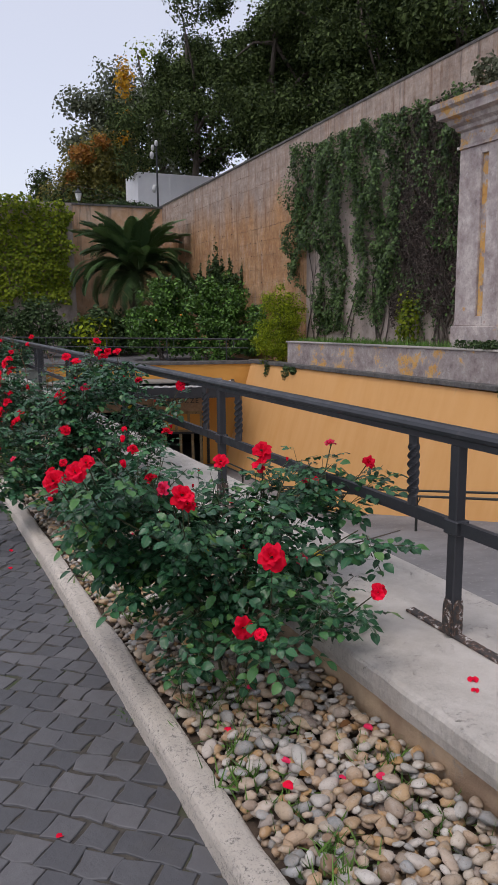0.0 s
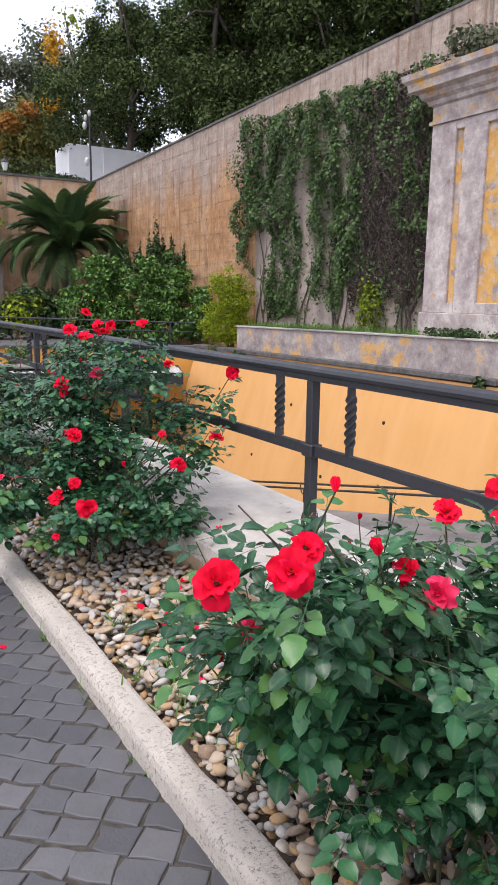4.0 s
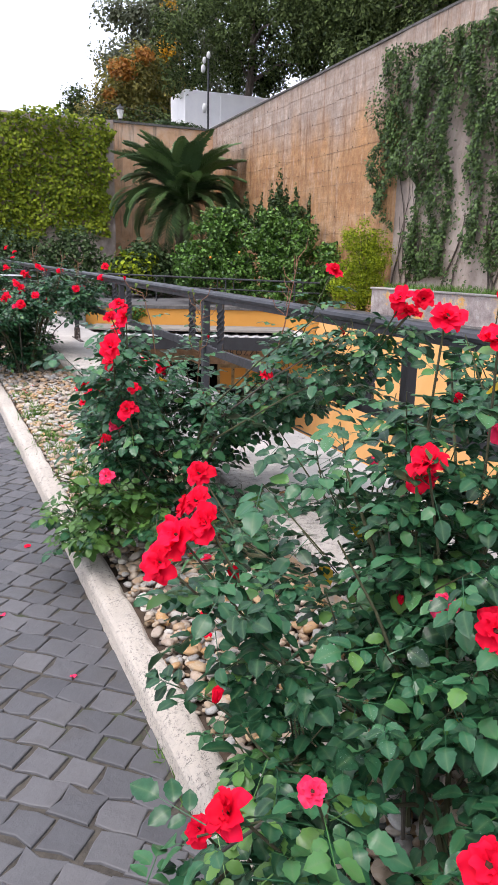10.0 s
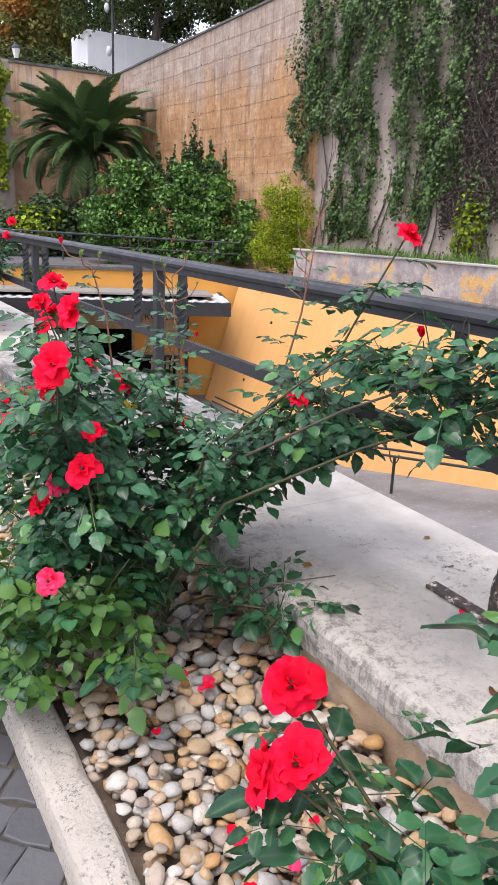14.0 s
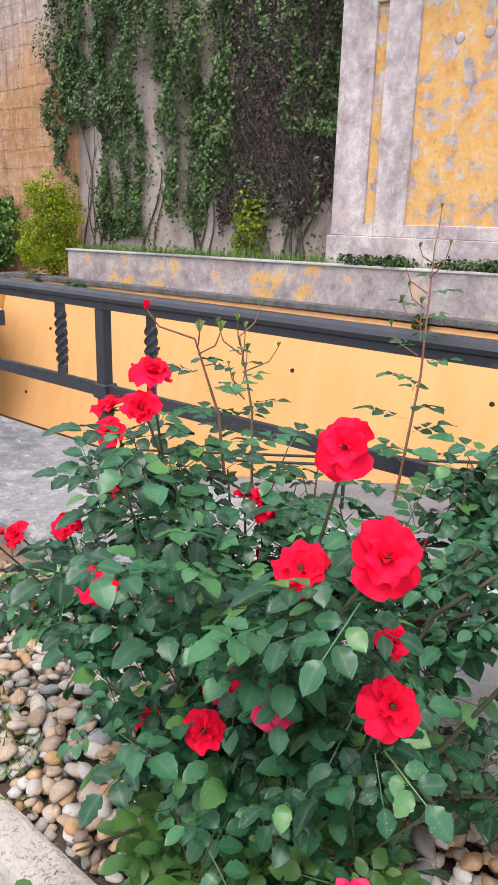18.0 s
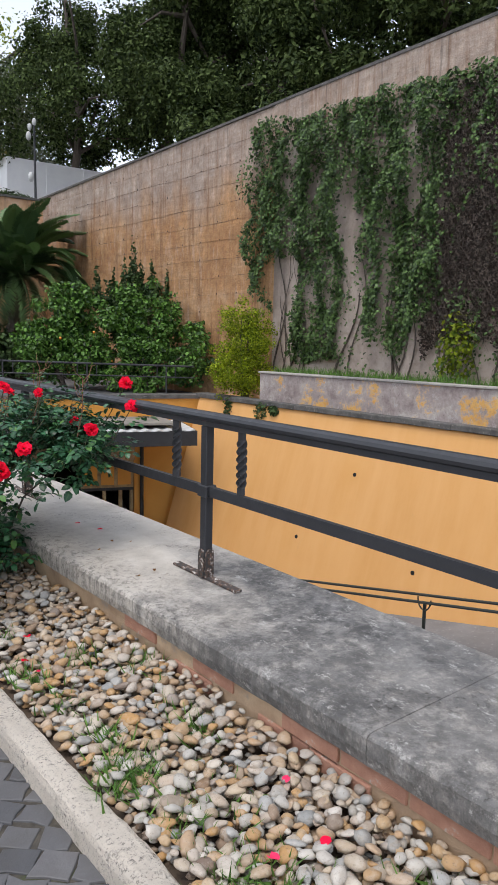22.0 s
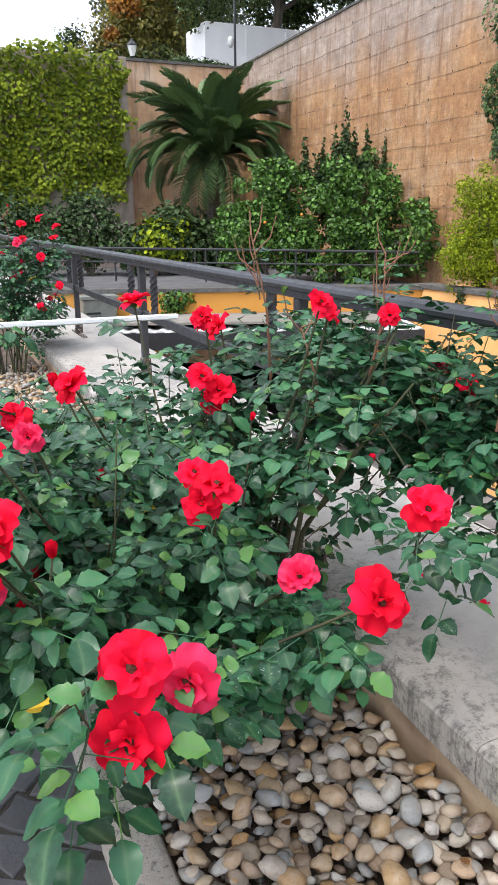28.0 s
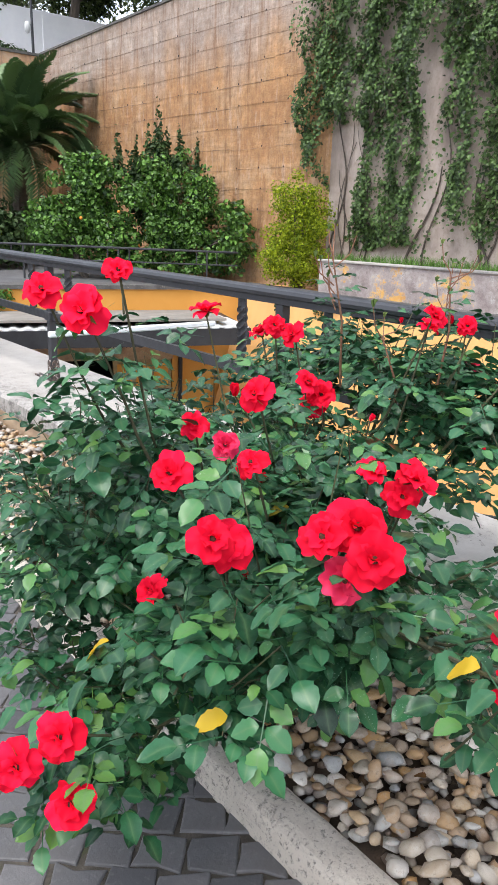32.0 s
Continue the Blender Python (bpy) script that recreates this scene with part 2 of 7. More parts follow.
def slab_stone():
    """Travertine: cream where kept dry, dark grime with pale lichen on the stretch between two bushes."""
    p = Paint("slab_stone", 0.75)
    c = p.ramp(p.noise(5, 9, 0.7), [(0.3, (0.40, 0.37, 0.33)), (0.5, (0.50, 0.465, 0.42)), (0.68, (0.58, 0.545, 0.50))])
    y = p.math("ADD", p.math("ADD", p.axis("Y"), p.math("MULTIPLY", p.axis("X"), -0.9)), p.math("MULTIPLY", p.noise(2.4, 9, 0.75), 2.2))
    wet = p.math("MULTIPLY", p.step(y, 6.0, 6.9), p.step(y, 9.5, 8.9))
    deep = p.math("MULTIPLY", p.step(y, 7.5, 8.3), p.step(y, 9.5, 8.9))
    grime = p.math("MULTIPLY", wet, p.step(p.noise(11.0, 10, 0.85), 0.28, 0.52))
    c = p.mix(p.math("MULTIPLY", grime, 0.85), c, (0.17, 0.17, 0.172))
    c = p.mix(p.math("MULTIPLY", p.math("MULTIPLY", deep, p.step(p.noise(8.0, 10, 0.86), 0.42, 0.55)), 0.8), c, (0.058, 0.058, 0.060))
    flake = p.math("MULTIPLY", wet, p.step(p.noise(13.0, 10, 0.82, p.stretch(1.5, 0.9, 1)), 0.575, 0.61))
    c = p.mix(p.math("MULTIPLY", flake, 0.85), c, (0.46, 0.45, 0.43))
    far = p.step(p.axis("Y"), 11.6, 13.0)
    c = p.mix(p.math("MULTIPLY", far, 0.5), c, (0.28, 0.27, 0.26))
    streak = p.step(p.noise(1.5, 9, 0.72, p.stretch(2.2, 0.7, 1)), 0.55, 0.72)
    c = p.mix(p.math("MULTIPLY", streak, 0.3), c, (0.27, 0.255, 0.235))
    runs = p.math("MULTIPLY", p.step(p.noise(16, 8, 0.8, p.stretch(0.2, 1.6, 0.25)), 0.48, 0.60), p.step(p.axis("X"), 1.325, 1.312))
    runs = p.math("MULTIPLY", runs, p.math("MAXIMUM", p.step(p.axis("Y"), 3.0, 6.0), 0.25))
    c = p.mix(p.math("MULTIPLY", runs, 0.75), c, (0.13, 0.128, 0.125))
    rim = p.math("MULTIPLY", p.step(p.noise(24, 10, 0.88), 0.50, 0.57), p.step(p.axis("X"), 1.60, 1.36))
    rim = p.math("MULTIPLY", rim, p.math("MAXIMUM", p.step(p.axis("Y"), 3.0, 6.0), 0.25))
    c = p.mix(p.math("MULTIPLY", rim, 0.7), c, (0.09, 0.085, 0.08))
    lichen = p.step(p.noise(11, 9, 0.8), 0.59, 0.66)
    c = p.mix(p.math("MULTIPLY", lichen, 0.35), c, (0.58, 0.56, 0.52))
    specks = p.math("MULTIPLY", p.step(p.noise(46, 10, 0.88), 0.55, 0.60), p.step(p.noise(4, 7, 0.7), 0.50, 0.62))
    c = p.mix(p.math("MULTIPLY", specks, 0.75), c, (0.06, 0.055, 0.05))
    p.colour(c).bump(p.math("SUBTRACT", p.noise(36, 9, 0.75), p.math("MULTIPLY", specks, 0.6)), 0.7, 0.009)
    return p.mat


def yellow_plaster():
    p = Paint("yellow_plaster", 0.8)
    c = p.ramp(p.noise(0.5, 6, 0.6), [(0.3, (0.62, 0.315, 0.095)), (0.7, (0.70, 0.375, 0.13))])
    c = p.mix(p.step(p.noise(0.9, 5, 0.6, p.stretch(1, 3, 0.4)), 0.3, 0.9), c, (0.72, 0.40, 0.16))
    grey = p.math("MULTIPLY", p.step(p.noise(2.5, 8, 0.7, p.stretch(1, 2, 0.3)), 0.64, 0.78), 0.35)
    c = p.mix(grey, c, (0.38, 0.27, 0.15))
    p.colour(c).bump(p.noise(9, 6), 0.12, 0.01)
    return p.mat


def ochre_plaster():
    p = Paint("ochre_plaster", 0.8)
    c = p.ramp(p.noise(0.8, 6), [(0.3, (0.60, 0.27, 0.045)), (0.7, (0.68, 0.33, 0.07))])
    p.colour(c).bump(p.noise(9, 6), 0.12, 0.01)
    return p.mat


def old_plaster(name, yellow, tone=1.0, coarse=1.5, bare=0.66):
    """Weathered lime plaster, grey-pink, with remains of an ochre coat where yellow is high."""
    p = Paint(name, 0.9)
    c = p.ramp(p.noise(2.2, 10, 0.74), [(0.30, (0.18 * tone, 0.145 * tone, 0.14 * tone)), (0.42, (0.32 * tone, 0.265 * tone, 0.255 * tone)), (0.54, (0.44 * tone, 0.385 * tone, 0.365 * tone)), (0.62, (0.56 * tone, 0.515 * tone, 0.48 * tone)), (0.74, (0.38 * tone, 0.27 * tone, 0.24 * tone))])
    c = p.mix(p.step(p.noise(5, 9, 0.75, p.stretch(1, 1, 0.5)), 0.57, 0.66), c, (0.33, 0.295, 0.285))
    brick = p.step(p.noise(1.1, 8, 0.7), bare, bare + 0.06)
    c = p.mix(p.math("MULTIPLY", brick, 0.6), c, (0.36, 0.22, 0.17))
    coat = p.step(p.noise(coarse, 10, 0.72), 0.62 - yellow, 0.67 - yellow)
    ochre = p.ramp(p.noise(2.6, 10, 0.75), [(0.32, (0.50, 0.23, 0.06)), (0.45, (0.62, 0.34, 0.10)), (0.58, (0.67, 0.40, 0.13)), (0.68, (0.64, 0.46, 0.28))])
    c = p.mix(coat, c, ochre)
    chip = p.step(p.noise(5.5, 12, 0.8), 0.56, 0.58)
    c = p.mix(p.math("MULTIPLY", chip, 0.6), c, (0.60 * tone, 0.57 * tone, 0.55 * tone))
    crack = p.step(p.noise(11, 12, 0.9), 0.555, 0.575)
    c = p.mix(p.math("MULTIPLY", crack, 0.7), c, (0.17, 0.135, 0.125))
    p.colour(c).bump(p.math("ADD", p.noise(12, 9, 0.7), p.math("MULTIPLY", coat, 0.6)), 0.5, 0.02)
    return p.mat


def retaining_concrete():
    """Tall board-marked wall: grey upper band, orange rust runs below."""
    p = Paint("retaining_concrete", 0.9)
    grey = p.ramp(p.noise(1.1, 10, 0.7), [(0.3, (0.29, 0.23, 0.195)), (0.5, (0.41, 0.335, 0.285)), (0.7, (0.50, 0.42, 0.365))])
    orange = p.ramp(p.noise(1.3, 9, 0.7), [(0.3, (0.36, 0.17, 0.07)), (0.5, (0.47, 0.26, 0.12)), (0.7, (0.56, 0.37, 0.22))])
    edge = p.math("ADD", p.axis("Z"), p.math("MULTIPLY", p.noise(1.1, 8, 0.65, p.stretch(1, 1, 0.25)), 3.6))
    c = p.mix(p.step(edge, 8.1, 6.6), grey, orange)
    runs = p.step(p.noise(3.4, 9, 0.75, p.stretch(1, 1, 0.08)), 0.51, 0.64)
    c = p.mix(p.math("MULTIPLY", runs, 0.75), c, (0.22, 0.105, 0.05))
    fine = p.step(p.noise(9, 8, 0.8, p.stretch(1, 1, 0.05)), 0.48, 0.62)
    c = p.mix(p.math("MULTIPLY", fine, 0.18), c, (0.30, 0.16, 0.085))
    pale = p.step(p.noise(3.1, 8, 0.72, p.stretch(1, 1, 0.22)), 0.54, 0.70)
    c = p.mix(p.math("MULTIPLY", pale, 0.7), c, (0.62, 0.47, 0.37))
    grain = p.step(p.noise(14, 8, 0.75, p.stretch(1, 1, 0.6)), 0.52, 0.66)
    c = p.mix(p.math("MULTIPLY", grain, 0.5), c, (0.20, 0.12, 0.08))
    mottle = p.noise(3.2, 10, 0.8)
    c = p.mix(0.55, c, p.ramp(mottle, [(0.32, (0.22, 0.20, 0.18)), (0.5, (0.5, 0.5, 0.5)), (0.68, (0.78, 0.77, 0.76))]), "OVERLAY")
    drip = p.math("MULTIPLY", p.step(p.noise(5, 6, 0.7, p.stretch(1, 1, 0.06)), 0.56, 0.66), p.step(p.axis("Z"), 5.6, 7.4))
    c = p.mix(p.math("MULTIPLY", drip, 0.7), c, (0.12, 0.10, 0.09))
    board = p.step(p.noise(2.0, 4, 0.6, p.stretch(1, 0.35, 6.0)), 0.40, 0.62)
    c = p.mix(p.math("MULTIPLY", board, 0.22), c, (0.26, 0.15, 0.09))
    p.colour(c).bump(p.noise(11, 10, 0.75), 0.8, 0.05)
    return p.mat


def back_plaster():
    """Pinkish plaster with dark runs below its cap."""
    p = Paint("back_plaster", 0.9)
    c = p.ramp(p.noise(0.9, 9, 0.7), [(0.3, (0.44, 0.25, 0.13)), (0.5, (0.60, 0.38, 0.235)), (0.7, (0.64, 0.50, 0.385))])
    runs = p.step(p.noise(1.7, 8, 0.75, p.stretch(1, 1, 0.07)), 0.53, 0.64)
    c = p.mix(p.math("MULTIPLY", runs, 0.75), c, (0.15, 0.12, 0.10))
    p.colour(c).bump(p.noise(9, 9, 0.7), 0.5, 0.03)
    return p.mat


def rough_render():
    """Dark stained rough wall behind the creeper."""
    p = Paint("rough_render", 0.95)
    c = p.ramp(p.noise(0.6, 9, 0.68, p.stretch(1, 1, 0.45)), [(0.28, (0.14, 0.11, 0.095)), (0.42, (0.29, 0.235, 0.205)), (0.54, (0.44, 0.365, 0.32)), (0.70, (0.55, 0.475, 0.42))])
    c = p.mix(p.step(p.noise(6, 8, 0.7), 0.5, 0.75), c, (0.26, 0.21, 0.17))
    p.colour(c).bump(p.noise(7, 9, 0.7), 0.6, 0.03)
    return p.mat


IRON, RUSTY = iron_paint(), rusty_foot()
SETT, SETT_FAR, EARTH = basalt(), basalt_far(), joint_earth()
KERB = travertine("kerb_travertine", (0.62, 0.56, 0.485), (0.46, 0.415, 0.355), 0.02)
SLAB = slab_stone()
RISER = stained("riser_render", (0.52, 0.385, 0.255), (0.30, 0.205, 0.135), 5.0, (0.30, 0.26, 0.22), 7, relief=0.8)
YELLOW, OCHRE = yellow_plaster(), ochre_plaster()
OLD, OLD_PANEL, OLD_LEDGE = old_plaster("old_plaster", -0.02, 1.10), old_plaster("panel_plaster", 0.185, 1.0, 2.4), old_plaster("ledge_plaster", 0.075, 0.88, 1.1, 0.57)
CORNICE = old_plaster("cornice_plaster", 0.09, 1.06, 1.5, 0.60)
CONCRETE, RENDERED, BACK = retaining_concrete(), rough_render(), back_plaster()
COPING = stained("coping_stone", (0.13, 0.125, 0.12), (0.06, 0.058, 0.056), 4, (0.22, 0.21, 0.19), 20)
ASPHALT = stained("asphalt", (0.13, 0.13, 0.135), (0.075, 0.075, 0.08), 1.2, (0.18, 0.18, 0.18), 40, 0.9)
RAMP = stained("ramp_concrete", (0.21, 0.21, 0.215), (0.135, 0.135, 0.14), 0.8, (0.26, 0.26, 0.26), 12, 0.85)
SOIL = stained("bed_soil", (0.12, 0.085, 0.06), (0.05, 0.036, 0.027), 6, (0.16, 0.12, 0.08), 40, 0.95, 0.6, 0.01)
# near-black colour standing for the shade inside the passage, pipe ends and tie holes
DARK = stained("painted_dark", (0.02, 0.02, 0.02), (0.01, 0.01, 0.01), 2)

# ---- the setting ----
RAIL_X, SLAB_Z = 1.69, 0.288
PIT_X0, PIT_X1 = 2.03, 11.75
END_A, END_B = Vector((11.85, 24.0, 0)), Vector((-4.0, 30.6, 0))
END_DIR = (END_B - END_A).normalized()
END_OUT = Vector((-END_DIR.y, END_DIR.x, 0)) * -1.0


def end_point(along, out, z):
    p = END_A + END_DIR * along - END_OUT * 0 + Vector((END_DIR.y, -END_DIR.x, 0)) * -out
    return Vector((p.x, p.y, z))


def ramp_z(y):
    return max(-4.25, min(-0.02, -0.83 - 0.2 * y))


def wall_top(y):
    return 8.03 - 0.0232 * y


def wall_x(y):
    return 12.85 + 0.0258 * y


def kerb_x(y):
    return 0.660 + 0.004 * math.sin(y * 0.8)


# far ground, one sheet round the sunken ramp
bm = bmesh.new()
ring_in = [(PIT_X0 + 0.05, -8.0), (12.4, -8.0), (12.4, 24.1), (END_B.x, END_B.y + 0.3), (END_B.x, 26.0), (PIT_X0 + 0.05, 26.0)]
ring_out = [(-900, -900), (900, -900), (900, 200), (300, 1500), (-900, 1500), (-900, 26)]
inner = [bm.verts.new((x, y, -0.62)) for x, y in ring_in]
outer = [bm.verts.new((x, y, -0.62)) for x, y in ring_out]
for i in range(6):
    j = (i + 1) % 6
    bm.faces.new((inner[i], inner[j], outer[j], outer[i]))
whole("ground", bm, ASPHALT, "grey worn asphalt ground", "ground", "structure")

# joints between the setts
bm = bmesh.new()
box(bm, -9, 0.735, -9, 24, -0.7, -0.006)
whole("pavement", bm, EARTH, "dark basalt sett pavement with earthy joints", "pavement", "structure")

# bed soil
bm = bmesh.new()
box(bm, 0.74, 1.36, -9, 24, -0.65, 0.042)
whole("bed_soil", bm, SOIL, "dark brown soil of the rose bed", "soil", "structure")

# kerb: long stones, end to end
kerb = tagged(new("kerb"), "pale travertine kerb with rounded worn edge", "kerb", kind="structure")
rng = random.Random(5)
y = -7.0
while y < 22.0:
    length = rng.uniform(1.9, 2.6)
    bm = bmesh.new()
    rings = []
    steps = 60
    for s in range(steps + 1):
        yy = y + 0.0005 + (length - 0.001) * s / steps
        x0 = kerb_x(yy) + 0.006 * noise.noise((yy * 1.1, 1.3, 0))
        x1 = x0 + 0.098 + 0.006 * noise.noise((yy * 1.7, 7.3, 0))
        t = 0.080 + 0.003 * noise.noise((yy * 2.0, 3.3, 0))
        chip = max(0.0, noise.noise((yy * 5.0, 5.5, 0)) - 0.15) * 0.020 + 0.004 * noise.noise((yy * 19.0, 1.5, 0))
        nick = max(0.0, noise.noise((yy * 6.3, 9.5, 0)) - 0.10) * 0.022 + 0.004 * noise.noise((yy * 23.0, 6.5, 0))
        rings.append([(x0 - 0.010, yy, -0.10), (x0 - 0.004, yy, t - 0.030), (x0 + 0.002 + chip * 0.5, yy, t - 0.013), (x0 + 0.011 + chip, yy, t - 0.004), (x0 + 0.026 + chip, yy, t),
                      (x0 + 0.052, yy, t + 0.002 * noise.noise((yy * 9.0, 2.5, 0))), (x1 - 0.020 - nick, yy, t - 0.001), (x1 - 0.008 - nick, yy, t - 0.006), (x1 - nick * 0.4, yy, t - 0.022), (x1 + 0.002, yy, -0.10)])
    loft(bm, rings)
    part("kerb_stone", bm, KERB, kerb)
    y += length

# parapet wall with stone slabs on top
bm = bmesh.new()
box(bm, 1.335, 1.98, -9, 24, -0.6, SLAB_Z - 0.095)
box(bm, 1.90, 2.00, -9, 26, -5.0, SLAB_Z - 0.097)
whole("parapet_wall", bm, RISER, "low rendered wall, ochre paint peeling", "wall", "structure")
slabs = tagged(new("parapet_slab"), "weathered grey travertine coping slabs with dark grime", "coping", kind="structure")
y = -6.55
while y < 22:
    length = 1.86
    bm = bmesh.new()
    rows = []
    n = 44
    for s in range(n + 1):
        yy = y + 0.001 + (length - 0.002) * s / n
        e = 0.005 * noise.noise((yy * 6, 2.2, 0)) + 0.004 * noise.noise((yy * 21, 4.2, 0))
        g = 0.004 * noise.noise((yy * 13, 8.2, 0))
        rows.append([(1.312 + e, yy, SLAB_Z - 0.095), (1.305 + g, yy, SLAB_Z - 0.06), (1.306 + e, yy, SLAB_Z - 0.014 + g), (1.313 + e, yy, SLAB_Z - 0.004 + 0.4 * g), (1.330 + e, yy, SLAB_Z), (PIT_X0 - 0.01, yy, SLAB_Z), (PIT_X0, yy, SLAB_Z - 0.01), (PIT_X0, yy, SLAB_Z - 0.095)])
    loft(bm, rows)
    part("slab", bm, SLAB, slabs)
    y += length

# ramp
bm = bmesh.new()
ys = [-8 + 0.5 * i for i in range(53)] + [27.0, 31.0]
rows = [[bm.verts.new((x, yy, ramp_z(yy))) for x in (1.95, 5, 8, 12.0)] for yy in ys]
for a, b in zip(rows, rows[1:]):
    for i in range(3):
        bm.faces.new((a[i], a[i + 1], b[i + 1], b[i]))
whole("ramp", bm, RAMP, "grey concrete ramp going down to the entrance", "ramp", "structure")

# battered yellow wall along the ramp
bm = bmesh.new()
def batter_x(z):
    return PIT_X1 + (z + 0.42) * 0.31
rows = []
for yy in [-8 + 1.0 * i for i in range(33)]:
    zs = [-0.42, -1.2, -2.0, -2.8, -3.6, -4.4]
    rows.append([(batter_x(z) , yy, z) for z in zs] + [(13.0, yy, -4.4), (13.0, yy, -0.42)])
loft(bm, rows)
whole("wall_yellow", bm, YELLOW, "sloping yellow-ochre plastered wall beside the ramp", "wall", "structure")
coping = tagged(new("wall_coping"), "dark weathered stone coping on the yellow wall", "coping", kind="structure")
yy = -7.0
while yy < 24.0:
    bm = bmesh.new()
    z = -0.33 + 0.011 * (21 - yy) * 0.6
    box(bm, PIT_X1 - 0.07, 12.1, yy + 0.002, min(yy + 1.5, 24.15) - 0.002, z - 0.1 - 0.02, z)
    soft(bm, 0.012, 1)
    part("coping_stone", bm, COPING, coping)
    yy += 1.5

# end wall with the entrance
bm = bmesh.new()
def end_box(bm, a0, a1, o0, o1, z0, z1):
    v = []
    for z in (z0, z1):
        for a, o in ((a0, o0), (a1, o0), (a1, o1), (a0, o1)):
            v.append(bm.verts.new(end_point(a, o, z)))
    for f in ((3, 2, 1, 0), (4, 5, 6, 7), (0, 1, 5, 4), (1, 2, 6, 5), (2, 3, 7, 6), (3, 0, 4, 7)):
        bm.faces.new([v[i] for i in f])
DOOR0, DOOR1, DOOR_TOP = 1.95, 6.6, -1.75
end_box(bm, -0.4, DOOR0, -0.5, 0, -4.4, -0.5)
end_box(bm, DOOR1, 17.2, -0.5, 0, -4.4, -0.5)
end_box(bm, DOOR0, DOOR1, -0.5, 0, DOOR_TOP, -0.5)
whole("wall_end", bm, OCHRE, "orange-ochre plastered end wall above the entrance", "wall", "structure")
bm = bmesh.new()
end_box(bm, -0.35, 17.2, -0.62, 0.06, -0.5, -0.40)
whole("end_coping", bm, COPING, "dark stone coping along the end wall", "coping", "structure")
# passage walls coloured near-black to give the dark of an unlit interior
bm = bmesh.new()
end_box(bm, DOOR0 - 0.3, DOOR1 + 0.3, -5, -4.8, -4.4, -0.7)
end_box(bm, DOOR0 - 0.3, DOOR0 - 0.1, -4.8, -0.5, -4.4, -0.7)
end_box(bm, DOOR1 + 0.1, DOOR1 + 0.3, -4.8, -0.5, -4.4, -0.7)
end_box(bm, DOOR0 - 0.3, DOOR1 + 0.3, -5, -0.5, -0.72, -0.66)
whole("entrance_passage", bm, DARK, "passage behind the entrance, its darkness painted near-black", "wall", "structure")

# planting ledge under the creeper
bm = bmesh.new()
rings = []
for i in range(30):
    yy = 21.6 - i
    top = 0.40 + 0.011 * (21.6 - yy)
    rings.append([(11.95, yy, -0.45), (11.95, yy, top - 0.05), (12.15, yy, top - 0.05), (12.15, yy, -0.45)])
loft(bm, rings)
box(bm, 11.952, wall_x(21.6), 21.4, 21.598, -0.6, 0.349)
whole("ledge_wall", bm, OLD_LEDGE, "low ledge wall, grey plaster flaking with ochre patches", "wall", "structure")
ledge_top = tagged(new("ledge_coping"), "thin pale stone capping of the ledge wall", "coping", kind="structure")
for i in range(20):
    y1 = 21.64 - 1.5 * i
    y0 = y1 - 1.495
    bm = bmesh.new()
    t = 0.40 + 0.011 * (21.6 - (y0 + y1) / 2)
    v = box(bm, 11.91, 12.2, y0, y1, t - 0.05, t - 0.002)
    for q in v:
        q.co.z += 0.011 * ((y0 + y1) / 2 - q.co.y)
    soft(bm, 0.01, 1)
    part("coping_stone", bm, SLAB, ledge_top)
bm = bmesh.new()
box(bm, 12.15, 13.6, -8, 21.4, -0.5, 0.33)
whole("ledge_soil", bm, SOIL, "earth behind the ledge wall", "soil", "structure")

# tall retaining wall: concrete stretch far off, rendered stretch behind the creeper
def tall_wall(name, y0, y1, material, label, n):
    bm = bmesh.new()
    rings = []
    for i in range(n + 1):
        yy = y0 + (y1 - y0) * i / n
        x, t = wall_x(yy), wall_top(yy)
        rings.append([(x, yy, -0.7), (x, yy, t), (x + 0.7, yy, t), (x + 0.7, yy, -0.7)])
    loft(bm, rings)
    return whole(name, bm, material, label, "wall", "structure")
tall_wall("wall_concrete", 22.9, 40.2, CONCRETE, "tall orange-stained board-marked retaining wall", 20)
tall_wall("wall_rendered", -12.0, 22.9, RENDERED, "tall rough rendered wall stained dark behind creeper", 20)
bm = bmesh.new()
rings = [[(wall_x(yy) - 0.03, yy, wall_top(yy) - 0.9), (wall_x(yy) - 0.03, yy, wall_top(yy)), (wall_x(yy) + 0.73, yy, wall_top(yy) + 0.005), (wall_x(yy) + 0.73, yy, wall_top(yy) - 0.9)] for yy in range(-12, 24, 5)]
loft(bm, rings)
whole("wall_band", bm, CONCRETE, "plain concrete band along the wall top", "wall", "structure")
bm = bmesh.new()
rings = [[(wall_x(yy) - 0.05, yy, wall_top(yy) + 0.0), (wall_x(yy) - 0.05, yy, wall_top(yy) + 0.07), (wall_x(yy) + 0.75, yy, wall_top(yy) + 0.07), (wall_x(yy) + 0.75, yy, wall_top(yy))] for yy in range(-12, 41, 2)]
loft(bm, rings)
whole("wall_cap", bm, COPING, "dark mossy cap along the tall wall", "coping", "structure")

# back wall
bm = bmesh.new()
box(bm, 7.0, 13.95, 39.5, 40.1, -0.7, 7.0)
whole("wall_back", bm, BACK, "stained back retaining wall behind the palm", "wall", "structure")
bm = bmesh.new()
box(bm, 6.9, 13.9, 39.42, 40.15, 7.0, 7.1)
whole("back_cap", bm, COPING, "dark cap along the back wall", "coping", "structure")
bm = bmesh.new()
box(bm, -30, 8.62, 38.3, 39.2, -0.7, 6.9)
whole("wall_creeper", bm, RENDERED, "rough wall under yellow-green creeper", "wall", "structure")

